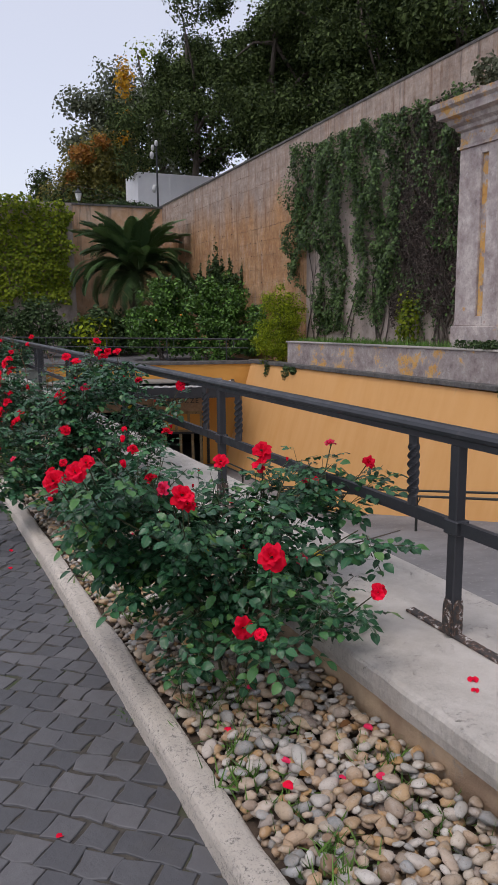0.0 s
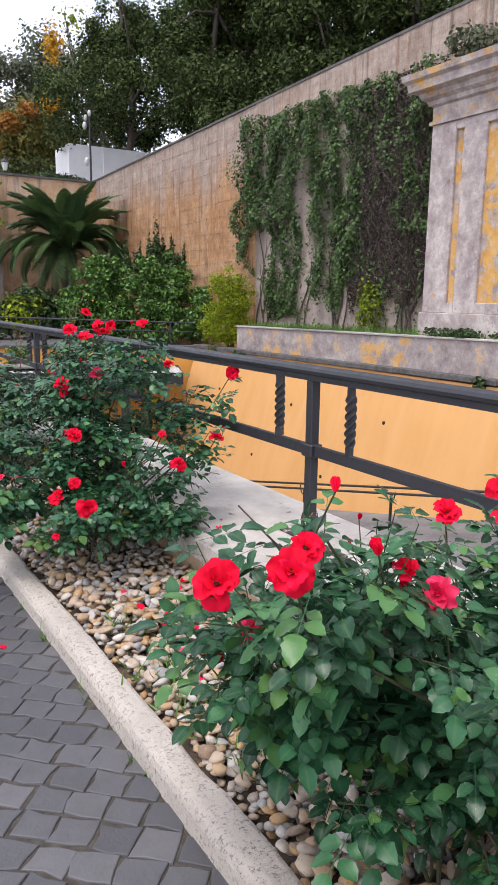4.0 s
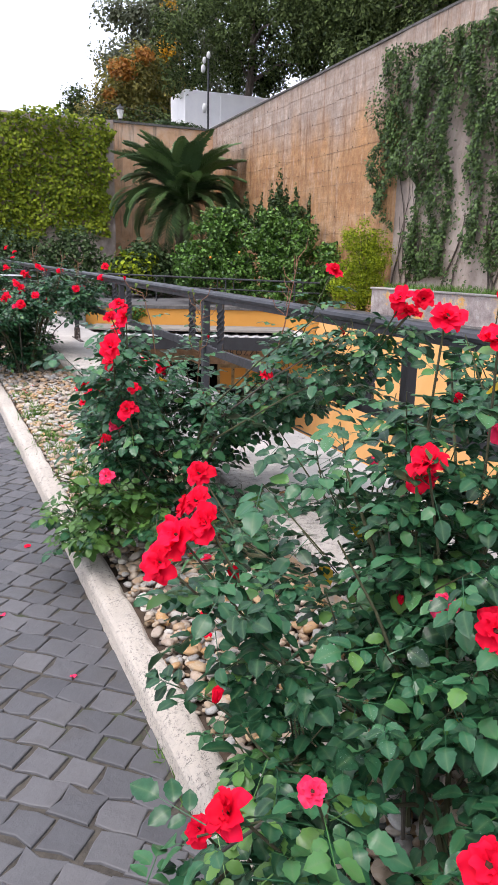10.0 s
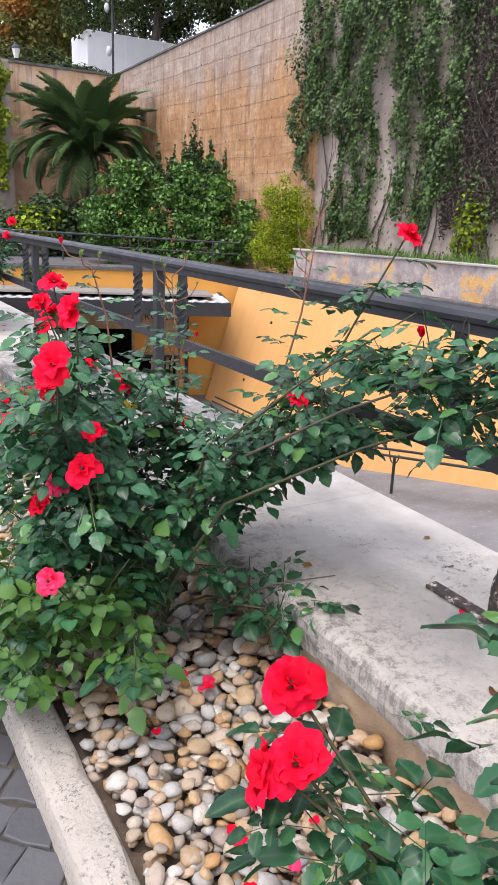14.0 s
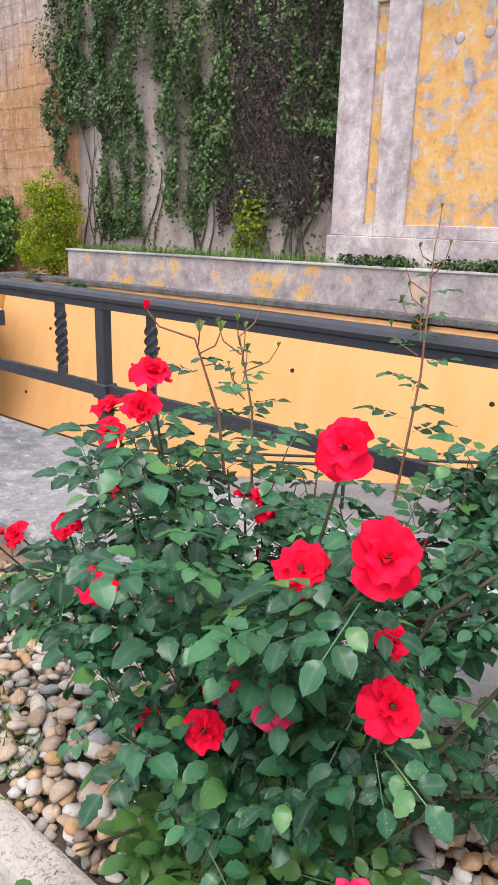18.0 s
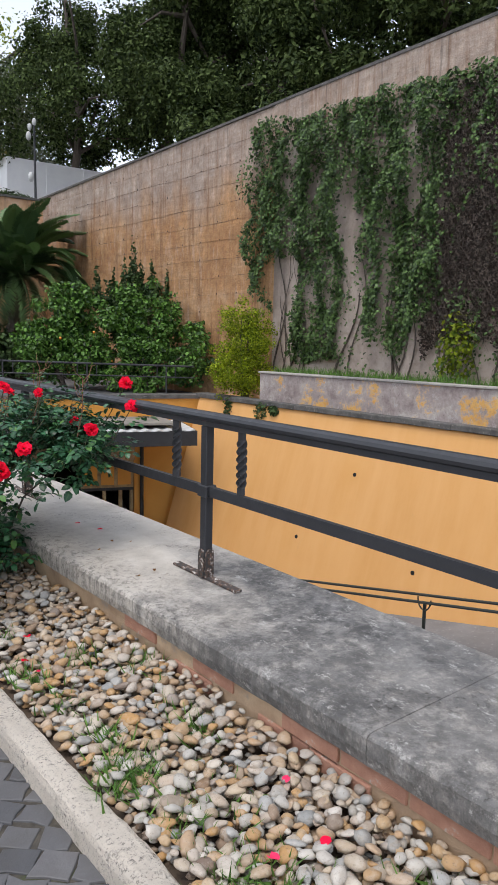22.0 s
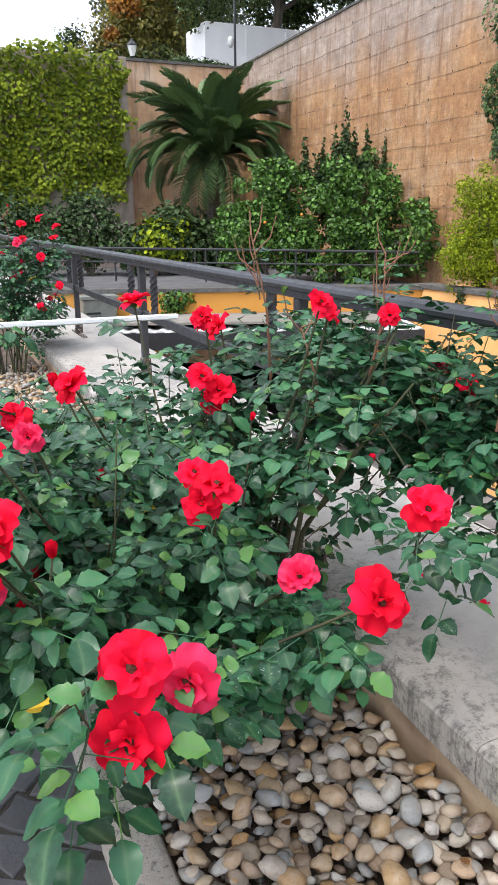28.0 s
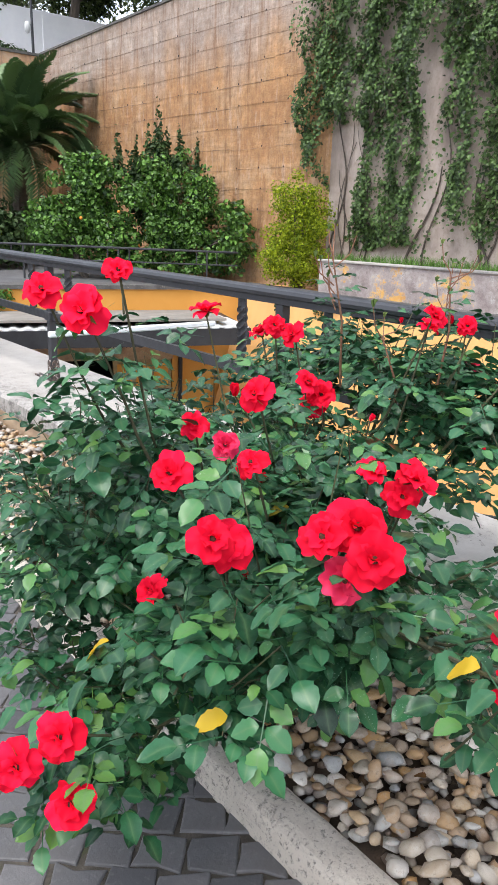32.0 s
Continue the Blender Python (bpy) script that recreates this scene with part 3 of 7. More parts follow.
# terrain above the walls
bm = bmesh.new()
def hill(x, y):
    return 6.55 + max(0, (x - 15) * 0.10) + max(0, (y - 60) * 0.02)
xs = [-200, -60, -20, 0, 7, 14.3, 20, 30, 45, 80, 200]
yl = [-60, -20, 0, 20, 40.0, 50, 60, 80, 120, 300]
grid = {}
for i, x in enumerate(xs):
    for j, yv in enumerate(yl):
        grid[i, j] = bm.verts.new((x, yv, hill(x, yv)))
for i in range(len(xs) - 1):
    for j in range(len(yl) - 1):
        if xs[i] >= 14 or yl[j] >= 40:
            bm.faces.new((grid[i, j], grid[i + 1, j], grid[i + 1, j + 1], grid[i, j + 1]))
loose = [v for v in bm.verts if not v.link_faces]
for v in loose:
    bm.verts.remove(v)
whole("hillside", bm, SOIL, "dark wooded ground above the retaining walls", "ground", "structure")


# ---- iron railing ----
def square_twist(bm, z0, z1, half, turns):
    plain = 0.035
    rings = []
    n = 40
    for i in range(n + 1):
        z = z0 + (z1 - z0) * i / n
        k = min(1, max(0, (z - z0 - plain) / (z1 - z0 - 2 * plain)))
        a = k * turns * 2 * math.pi
        grow = 1.0 + 0.06 * math.sin(math.pi * k)
        ring = []
        for q in range(8):
            ang = a + math.pi / 4 * q
            r = half * (1.42 if q % 2 else 0.82) * grow
            ring.append((r * math.cos(ang), r * math.sin(ang), z))
        rings.append(ring)
    loft(bm, rings)


railing = tagged(new("railing"), "dark grey painted iron railing with twisted balusters on stone slabs", "railing")
railing.location = (RAIL_X, 0, SLAB_Z)
RY0, RY1 = -6.4, 21.0
bm = bmesh.new()
prof = [(-0.022, 0.678), (0.022, 0.678), (0.022, 0.700), (0.033, 0.706), (0.036, 0.718), (0.030, 0.730), (0.014, 0.737), (-0.014, 0.737), (-0.030, 0.730), (-0.036, 0.718), (-0.033, 0.706), (-0.022, 0.700)]
loft(bm, [[(x, yy, z) for x, z in prof] for yy in [RY0 + (RY1 - RY0) * i / 30 for i in range(31)]])
part("handrail", bm, IRON, railing)
bm = bmesh.new()
v = box(bm, -0.011, 0.011, RY0, RY1, 0.372, 0.416)
part("middle_rail", bm, IRON, railing)

post_mesh = bmesh.new()
box(post_mesh, -0.021, 0.021, -0.021, 0.021, 0.012, 0.678)
soft(post_mesh, 0.004, 1)
post_mesh = mesh_of("post", post_mesh, IRON)
twist_mesh = bmesh.new()
square_twist(twist_mesh, 0.416, 0.678, 0.0155, 1.5)
twist_mesh = mesh_of("baluster", twist_mesh, IRON)
collar_mesh = bmesh.new()
box(collar_mesh, -0.029, 0.029, -0.034, 0.034, 0.368, 0.420)
soft(collar_mesh, 0.004, 1)
collar_mesh = mesh_of("collar", collar_mesh, IRON)
plate_mesh = bmesh.new()
box(plate_mesh, -0.020, 0.020, -0.235, 0.235, 0.0, 0.012)
soft(plate_mesh, 0.003, 1)
plate_mesh = mesh_of("foot_plate", plate_mesh, RUSTY)
clamp_mesh = bmesh.new()
for side in (-1, 1):
    rings = []
    for z, w in ((0.012, 0.020), (0.105, 0.020), (0.125, 0.016), (0.135, 0.008)):
        rings.append([(side * 0.0215, -w, z), (side * 0.0215, w, z), (side * 0.029, w, z), (side * 0.029, -w, z)])
    loft(clamp_mesh, rings)
    rings = []
    for z, w in ((0.012, 0.020), (0.105, 0.020), (0.125, 0.016), (0.135, 0.008)):
        rings.append([(-w, side * 0.0215, z), (w, side * 0.0215, z), (w, side * 0.029, z), (-w, side * 0.029, z)])
    loft(clamp_mesh, rings)
clamp_mesh = mesh_of("clamp", clamp_mesh, RUSTY)
bolt_mesh = bmesh.new()
bmesh.ops.create_icosphere(bolt_mesh, subdivisions=1, radius=0.008)
bolt_mesh = mesh_of("bolt", bolt_mesh, RUSTY, True)


def railing_piece(name, data, x, yy, z=0.0, rz=0.0, parent=None):
    ob = new(name, data)
    ob.parent = parent or railing
    ob.location = (x, yy, z)
    ob.rotation_euler[2] = rz
    return ob


for k in range(-4, 10):
    yy = 1.625 + 2.0 * k
    post = railing_piece("post", post_mesh, 0, yy)
    railing_piece("collar", collar_mesh, 0, 0, parent=post)
    tagged(railing_piece("clamp", clamp_mesh, 0, 0, parent=post), "rusted clamp with chipped paint")
    tagged(railing_piece("foot_plate", plate_mesh, 0, 0, 0.0005, parent=post), "rusted flat foot plate")
    for z in (0.045, 0.095):
        railing_piece("bolt", bolt_mesh, -0.029, 0, z, parent=post)
        railing_piece("bolt", bolt_mesh, 0, -0.029, z, parent=post)
    for d in (-0.238, 0.238):
        railing_piece("baluster", twist_mesh, 0, yy + d, rz=d * 3)


# ---- foliage builders ----
def frames_for(normals, spin):
    """Rows of turn matrices whose third axis is the normal, spun about it."""
    n = normals / np.linalg.norm(normals, axis=1, keepdims=True)
    ref = np.where(np.abs(n[:, 2:3]) < 0.95, [[0.0, 0.0, 1.0]], [[1.0, 0.0, 0.0]])
    u = np.cross(ref, n)
    u /= np.linalg.norm(u, axis=1, keepdims=True)
    v = np.cross(n, u)
    c, s = np.cos(spin)[:, None], np.sin(spin)[:, None]
    return np.stack([c * u + s * v, c * v - s * u, n], 2)


def scatter(name, template, faces, places, turns, sizes, material, smooth=False):
    """One mesh of many copies of a small leaf shape."""
    t = np.asarray(template, float)
    k = len(t)
    verts = np.einsum("nij,kj->nki", turns, t) * np.asarray(sizes)[:, None, None] + np.asarray(places)[:, None, :]
    all_faces = [tuple(i + k * n for i in f) for n in range(len(places)) for f in faces]
    return raw(name, verts.reshape(-1, 3).tolist(), all_faces, material, smooth)


FOLD = [(0, 0, 0), (0.34, 0.30, 0.10), (0.30, 0.68, 0.08), (0, 1.0, -0.08), (-0.30, 0.68, 0.08), (-0.34, 0.30, 0.10), (0, 0.5, 0.0)]
FOLD_FACES = [(0, 1, 6), (1, 2, 6), (2, 3, 6), (3, 4, 6), (4, 5, 6), (5, 0, 6)]
BLADE = [(0, 0, 0), (0.32, 0.5, 0.09), (0, 1.0, -0.05), (-0.32, 0.5, 0.09)]
BLADE_FACES = [(0, 1, 2), (0, 2, 3)]


def blob_points(rs, blobs, count, shell=0.5):
    """Points in a set of balls (x, y, z, rx, ry, rz), denser near their skins; and outward directions."""
    b = np.array(blobs, float)
    weight = (b[:, 3] * b[:, 4] * b[:, 5]) ** 0.8
    pick = rs.choice(len(b), count, p=weight / weight.sum())
    d = rs.normal(size=(count, 3))
    d /= np.linalg.norm(d, axis=1, keepdims=True)
    r = 1 - shell * rs.random(count) ** 1.6
    lump = 1 + 0.22 * np.sin(d[:, 0] * 7 + pick) * np.sin(d[:, 1] * 6 + 2 * pick) + 0.10 * np.sin(d[:, 2] * 11 + pick * 1.7)
    pts = b[pick, :3] + d * b[pick, 3:] * (r * lump)[:, None]
    return pts, d


def clumped(rs, blobs, count, radius):
    """Small leafy clumps scattered over the skins of larger balls."""
    pts, d = blob_points(rs, blobs, count, 0.45)
    r = radius * rs.uniform(0.6, 1.35, count)
    return np.concatenate([pts, r[:, None], r[:, None], (r * rs.uniform(0.6, 0.95, count))[:, None]], 1).tolist()


def foliage(name, blobs, count, size, material, seed, parent=None, leaf="fold", droop=0.35, shell=0.5, spread=0.9, clump=None):
    rs = np.random.RandomState(seed)
    if clump:
        blobs = clumped(rs, blobs, *clump)
    pts, d = blob_points(rs, blobs, count, shell)
    nrm = d + np.array([0, 0, droop]) + spread * rs.normal(size=d.shape) * 0.6
    turns = frames_for(nrm, rs.random(count) * 6.28)
    sizes = size * rs.uniform(0.6, 1.35, count)
    tpl, fcs = (FOLD, FOLD_FACES) if leaf == "fold" else (BLADE, BLADE_FACES)
    ob = new(name, scatter(name, tpl, fcs, pts, turns, sizes, material))
    if parent:
        ob.parent = parent
    return tagged(ob, kind="stuff")


def leaf_material(name, low, high, rough=0.5, gloss=0.35, through_light=0.25, island=True, vein=None):
    p = Paint(name, rough)
    c = p.ramp(p.each(island), [(0.0, low), (0.7, high), (1.0, tuple(min(1, v * 1.35) for v in high))])
    if vein:
        a = p.nt.nodes.new("ShaderNodeAttribute")
        a.attribute_name = "midrib"
        c = p.mix(p.math("MULTIPLY", p.math("POWER", a.outputs["Fac"], 5.0), 0.55), c, vein)
        c = p.mix(p.step(p.noise(70, 6, 0.7), 0.45, 0.85), c, tuple(v * 1.25 for v in high))
        p.bump(p.noise(160, 3), 0.12, 0.002)
    p.colour(c)
    p.b.inputs["Specular IOR Level"].default_value = gloss
    back = p.nt.nodes.new("ShaderNodeBsdfTranslucent")
    p.link(c, back.inputs["Color"])
    blend = p.nt.nodes.new("ShaderNodeMixShader")
    blend.inputs[0].default_value = through_light
    p.link(p.b.outputs[0], blend.inputs[1])
    p.link(back.outputs[0], blend.inputs[2])
    p.link(blend.outputs[0], p.nt.nodes["Material Output"].inputs["Surface"])
    return p.mat


def bark(name, light, dark):
    p = Paint(name, 0.9)
    c = p.ramp(p.noise(6, 8, 0.7, p.stretch(1, 1, 0.25)), [(0.3, dark), (0.7, light)])
    p.colour(c).bump(p.noise(14, 6, 0.6, p.stretch(1, 1, 0.3)), 0.6, 0.03)
    return p.mat


BARK = bark("tree_bark", (0.13, 0.105, 0.085), (0.05, 0.042, 0.036))
CANE = bark("rose_cane", (0.075, 0.085, 0.035), (0.045, 0.036, 0.022))
CANE_RED = bark("young_cane", (0.26, 0.10, 0.07), (0.16, 0.10, 0.05))
OAK = leaf_material("evergreen_leaf", (0.014, 0.027, 0.010), (0.078, 0.112, 0.036), 0.6, 0.10, 0.10)
OLIVE = leaf_material("olive_leaf", (0.06, 0.075, 0.04), (0.13, 0.15, 0.09))
AUTUMN = leaf_material("autumn_leaf", (0.10, 0.105, 0.022), (0.20, 0.175, 0.035))
ORANGE_LEAF = leaf_material("orange_leaf", (0.30, 0.11, 0.02), (0.36, 0.17, 0.03))
GOLD_LEAF = leaf_material("gold_leaf", (0.52, 0.27, 0.01), (0.62, 0.36, 0.02))
IVY = leaf_material("ivy_leaf", (0.010, 0.024, 0.007), (0.085, 0.150, 0.042), 0.42, 0.28, 0.08)
IVY_DRY = leaf_material("dry_creeper", (0.028, 0.021, 0.017), (0.070, 0.050, 0.042))
CREEPER = leaf_material("yellow_creeper", (0.060, 0.105, 0.010), (0.20, 0.25, 0.018), 0.5, 0.15)
CITRUS = leaf_material("citrus_leaf", (0.012, 0.040, 0.009), (0.100, 0.215, 0.036), 0.42, 0.34, 0.14)
LIME = leaf_material("lime_leaf", (0.08, 0.135, 0.009), (0.29, 0.36, 0.018), 0.5, 0.2)
LAUREL = leaf_material("laurel_leaf", (0.018, 0.040, 0.015), (0.055, 0.095, 0.032), 0.45, 0.20, 0.12)
PALM = leaf_material("palm_leaf", (0.060, 0.115, 0.048), (0.130, 0.220, 0.080), 0.4, 0.4, 0.12, island=False)
GRASS = leaf_material("grass_blade", (0.05, 0.13, 0.022), (0.13, 0.25, 0.05))
FRUIT = stained("orange_fruit", (0.75, 0.28, 0.03), (0.6, 0.2, 0.02), 20, rough=0.5)

# ---- creeper on the tall wall ----
ivy = tagged(new("wall_creeper_plant"), "dark green creeper hanging in columns over the tall wall", "creeper", kind="stuff")
rs = np.random.RandomState(11)


def ivy_density(yv, z):
    """How thick the creeper grows at a place on the wall."""
    wob = 0.55 * noise.noise((yv * 0.9, z * 0.5, 3.0)) + 0.3 * noise.noise((yv * 2.3, z * 1.3, 8.0))
    top = 7.05 - 0.03 * (23.5 - yv) + 0.15 * wob
    if z > top or yv > 23.9 + 0.5 * wob or yv < 14.1:
        return 0.0
    if z > 5.6 + wob:
        return 1.0 if yv > 17 else 0.6
    left_low = 0.7 + max(0.0, (yv - 21.8)) * 1.1 + 0.5 * wob
    if yv > 20.1 + 0.5 * wob:
        bare = abs(yv - 22.6 + 0.1 * z + 0.5 * wob) < 0.55 and z < 3.3 + wob
        return 0.0 if z < left_low or bare else 0.95
    if yv > 19.4 + 0.5 * wob:
        return 0.08 if z < 4.7 + 1.5 * wob else 0.9
    if yv > 17.1 + 0.5 * wob:
        return 0.95 if z > 0.85 + 1.1 * abs(yv - 18.3) + wob else 0.03
    if yv < 15.5 + 0.3 * wob:
        return 0.85 if z > 2.9 + wob else 0.03
    return 0.10 + 0.4 * wob


pts, nrm, dry_p, dry_n = [], [], [], []
while len(pts) < 36000:
    yv, z = rs.uniform(14.1, 24.4), rs.uniform(0.5, 7.2)
    dens = ivy_density(yv, z)
    thick = 0.05 + 0.75 * max(0, noise.noise((yv * 1.9, z * 0.9, 1.0)) + 0.15) + 0.35 * max(0, noise.noise((yv * 5.0, z * 3.5, 6.0)))
    strand = noise.noise((yv * 3.2, z * 0.55, 12.0)) + 0.6 * noise.noise((yv * 7.0, z * 1.6, 4.0))
    dens *= min(1.0, max(0.12, 0.75 + 1.5 * strand))
    if rs.random_sample() < dens:
        pts.append((wall_x(yv) - 0.02 - thick * rs.random_sample() ** 0.35, yv, z))
        nrm.append((-1.0 + 0.5 * rs.normal(), 0.6 * rs.normal(), 0.55 + 0.5 * rs.normal()))
    elif 14.2 < yv < 17.5 + 0.4 * noise.noise((z, 1, 1)) and 1.3 + 0.9 * noise.noise((yv, 3, 1)) < z < 6.7 and rs.random_sample() < 0.80:
        dry_p.append((wall_x(yv) - 0.02 - 0.16 * rs.random_sample(), yv, z))
        dry_n.append((-1.0, 0.9 * rs.normal(), 0.9 * rs.normal()))
n = len(pts)
ob = new("leaves", scatter("leaves", FOLD, FOLD_FACES, np.array(pts), frames_for(np.array(nrm), math.pi + 0.9 * rs.normal(size=n)), 0.088 * rs.uniform(0.6, 1.3, n), IVY))
ob.parent = ivy
tagged(ob, kind="stuff")
n = len(dry_p)
ob = new("dry_leaves", scatter("dry_leaves", BLADE, BLADE_FACES, np.array(dry_p), frames_for(np.array(dry_n), 6.28 * rs.random_sample(n)), 0.075 * rs.uniform(0.5, 1.3, n), IVY_DRY))
ob.parent = ivy
tagged(ob, "bare brown creeper twigs", kind="stuff")
stem_rng = random.Random(3)
for k in range(26):
    yv = stem_rng.choice([22.3, 21.6, 19.9, 18.3, 17.9, 17.0, 16.4, 15.8, 15.2]) + stem_rng.uniform(-0.3, 0.3)
    z, line = 0.30, []
    drift = stem_rng.uniform(-0.5, 0.5)
    top = stem_rng.uniform(2.0, 5.5)
    ph = stem_rng.uniform(0, 6)
    while z < top:
        line.append((wall_x(yv) - 0.05, yv + 0.22 * math.sin(z * 1.7 + ph) + drift * (z - 0.3) * 0.5, z))
        z += 0.3
    bm = bmesh.new()
    r = stem_rng.uniform(0.012, 0.035)
    tube(bm, line, [r * (1 - 0.7 * i / len(line)) for i in range(len(line))], 5)
    part("stem", bm, BARK, ivy)
twig_v, twig_f = [], []
for k in range(320):
    yv, z = stem_rng.uniform(14.3, 17.4), stem_rng.uniform(1.6, 6.6)
    base = len(twig_v)
    drift, ph = stem_rng.uniform(-0.25, 0.25), stem_rng.uniform(0, 6)
    for i in range(7):
        a = i / 6
        py, pz = yv + drift * a + 0.13 * math.sin(7 * a + ph), z - 1.1 * a
        r = 0.006 * (1 - 0.6 * a)
        px = wall_x(py) - 0.06 - 0.16 * abs(math.sin(ph + 2 * a))
        twig_v += [(px - r, py, pz), (px + 0.6 * r, py + r, pz), (px + 0.6 * r, py - r, pz)]
        if i:
            q = base + 3 * i
            twig_f += [(q - 3 + u, q - 3 + (u + 1) % 3, q + (u + 1) % 3, q + u) for u in range(3)]
ob = new("twig_tangle", raw("twig_tangle", twig_v, twig_f, BARK))
ob.parent = ivy
tagged(ob, "tangle of bare brown creeper twigs", kind="stuff")
foliage("low_shoot", [(12.9, 16.35, 1.1, 0.30, 0.38, 0.8)], 420, 0.10, CREEPER, 4, ivy)

# grass along the planting ledge
rs = np.random.RandomState(12)
n = 5200
yy = rs.uniform(1.0, 21.4, n)
pts = np.stack([rs.uniform(12.15, 12.7, n), yy, 0.36 + 0.011 * (21.6 - yy) - 0.005 + 0 * yy], 1)
turns = frames_for(np.stack([0.9 * rs.normal(size=n), 0.9 * rs.normal(size=n), 0.25 + 0 * yy], 1), math.pi / 2 + rs.normal(size=n) * 0.5)
lens_grass = rs.uniform(0.10, 0.26, n)
BLADE_THIN = [(-0.05, 0, 0), (0.05, 0, 0), (0.0, 0.35, 0.95)]
turns[:, :, :] = frames_for(np.stack([0.25 * rs.normal(size=n), 0.25 * rs.normal(size=n), 1 + 0 * yy], 1), rs.random_sample(n) * 6.28)
tagged(new("ledge_grass", scatter("ledge_grass", BLADE_THIN, [(0, 1, 2)], pts, turns, lens_grass, GRASS)), "short green grass growing along the ledge", "grass", kind="stuff")
for k, (yv, w) in enumerate(((12.9, 0.55), (12.2, 0.35), (10.9, 0.7), (10.3, 0.4), (8.4, 0.5))):
    tagged(foliage("ground_ivy", [(12.05, yv, 0.50 + 0.011 * (21 - yv) - 0.02, 0.18, w, 0.11)], 260, 0.075, LAUREL, 60 + k), "low dark ground cover spilling over the ledge", "plant", kind="stuff")
for k, (yv, z, h, w) in enumerate(((22.55, -0.62, 0.30, 0.14), (21.2, -0.60, 0.26, 0.24), (20.7, -0.52, 0.12, 0.14), (11.4, -0.42, 0.20, 0.16))):
    tagged(foliage("hanging_plant", [(PIT_X1 - 0.10, yv, z, 0.08, w, h)], 170, 0.07, LAUREL, 80 + k), "small fern hanging from the wall coping", "plant", kind="stuff")
for k, (yv, z) in enumerate(((13.4, 6.75), (12.9, 6.6))):
    tagged(foliage("wall_shrub", [(12.7, yv, z, 0.3, 0.45, 0.32)], 420, 0.09, OLIVE, 90 + k), "wispy shrub growing on the cornice", "shrub", kind="stuff")

at = end_point(6.1, 0.14, -0.66)
tagged(foliage("hanging_plant", [(at.x, at.y, at.z, 0.48, 0.20, 0.20), (at.x - 0.1, at.y, at.z - 0.18, 0.3, 0.16, 0.16)], 420, 0.10, CITRUS, 88), "feathery green plant hanging over the end wall coping", "plant", kind="stuff")

# yellow-green creeper on the far wall
rs = np.random.RandomState(14)
n = 22000
pts = np.stack([rs.uniform(-6, 8.75, n), np.zeros(n), rs.uniform(1.2, 7.15, n)], 1)
deep = np.array([noise.noise((p[0] * 0.8, p[2] * 0.8, 5.0)) for p in pts])
keep = (pts[:, 0] < 8.7 - 0.5 * np.abs(np.sin(pts[:, 2] * 2.0))) & (pts[:, 2] < 6.95 + 0.35 * deep) & (pts[:, 2] > 1.5 + 1.3 * deep)
pts[:, 1] = 38.25 - (0.15 + 0.55 * np.maximum(0, deep + 0.4)) * rs.random_sample(n) ** 0.5
pts = pts[keep]
n = len(pts)
nrm = np.stack([0.5 * rs.normal(size=n), -1 + 0.3 * rs.normal(size=n), 0.7 + 0.4 * rs.normal(size=n)], 1)
tagged(new("far_creeper", scatter("far_creeper", FOLD, FOLD_FACES, pts, frames_for(nrm, math.pi + rs.normal(size=n)), 0.17 * rs.uniform(0.6, 1.3, n), CREEPER)), "yellow-green creeper covering the far wall", "creeper", kind="stuff")


# ---- weathered wall monument ----
mon = tagged(new("wall_monument"), "weathered plaster wall monument with ochre panels and moulded cornice", "monument")
mon.location = (12.3, 11.3, 0.45)
MZ = 0.45
MY0, MY1 = 8.86 - 11.3, 13.80 - 11.3


def mon_box(name, x0, x1, y0, y1, z0, z1, material, label="", bevel=0.012):
    bm = bmesh.new()
    box(bm, x0, x1, y0, y1, z0 - MZ, z1 - MZ)
    if bevel:
        soft(bm, bevel, 1)
    return part(name, bm, material, mon, label)


PY = [(13.09 - 11.3, 12.87 - 11.3), (12.25 - 11.3, 10.31 - 11.3), (9.71 - 11.3, 9.50 - 11.3)]
mon_box("plinth", -0.06, 1.2, MY0 - 0.05, MY1 + 0.05, 0.45, 1.0, OLD)
mon_box("back_panel", 0.07, 1.1, MY0 + 0.02, MY1 - 0.02, 0.9, 5.2, OLD_PANEL, "flaking ochre-yellow recessed panel", 0)
edges = [MY1, PY[0][0], PY[0][1], PY[1][0], PY[1][1], PY[2][0], PY[2][1], MY0]
for a, b in ((0, 1), (2, 3), (4, 5), (6, 7)):
    mon_box("pilaster", 0.0, 0.3, edges[b], edges[a], 1.0, 5.05, OLD, bevel=0.015)
for hi, lo in PY:
    mon_box("sill", 0.001, 0.3, lo, hi, 1.0, 1.23, OLD)
    mon_box("lintel", 0.001, 0.3, lo, hi, 4.86, 5.05, OLD)
prof = [(0.05, 5.05), (-0.05, 5.05), (-0.05, 5.12), (0.0, 5.14), (0.0, 5.42), (-0.08, 5.46), (-0.10, 5.54), (-0.20, 5.60), (-0.24, 5.70), (-0.40, 5.74), (-0.42, 5.90), (-0.50, 5.96), (-0.52, 6.08), (0.05, 6.12)]
bm = bmesh.new()
steps = []
for side in (0, 1):
    for q in ((1, 0) if side == 0 else (0, 1)):
        ring = []
        for x, z in prof:
            yv = (MY1 - (x - 0.0) if side == 0 else MY0 + (x - 0.0))
            ring.append((x if q == 0 else 0.9, yv, z - MZ))
        steps.append(ring)
loft(bm, [steps[0], steps[1], steps[2], steps[3]], closed=True, caps=True)
part("cornice", bm, CORNICE, mon, "moulded projecting stone cornice")
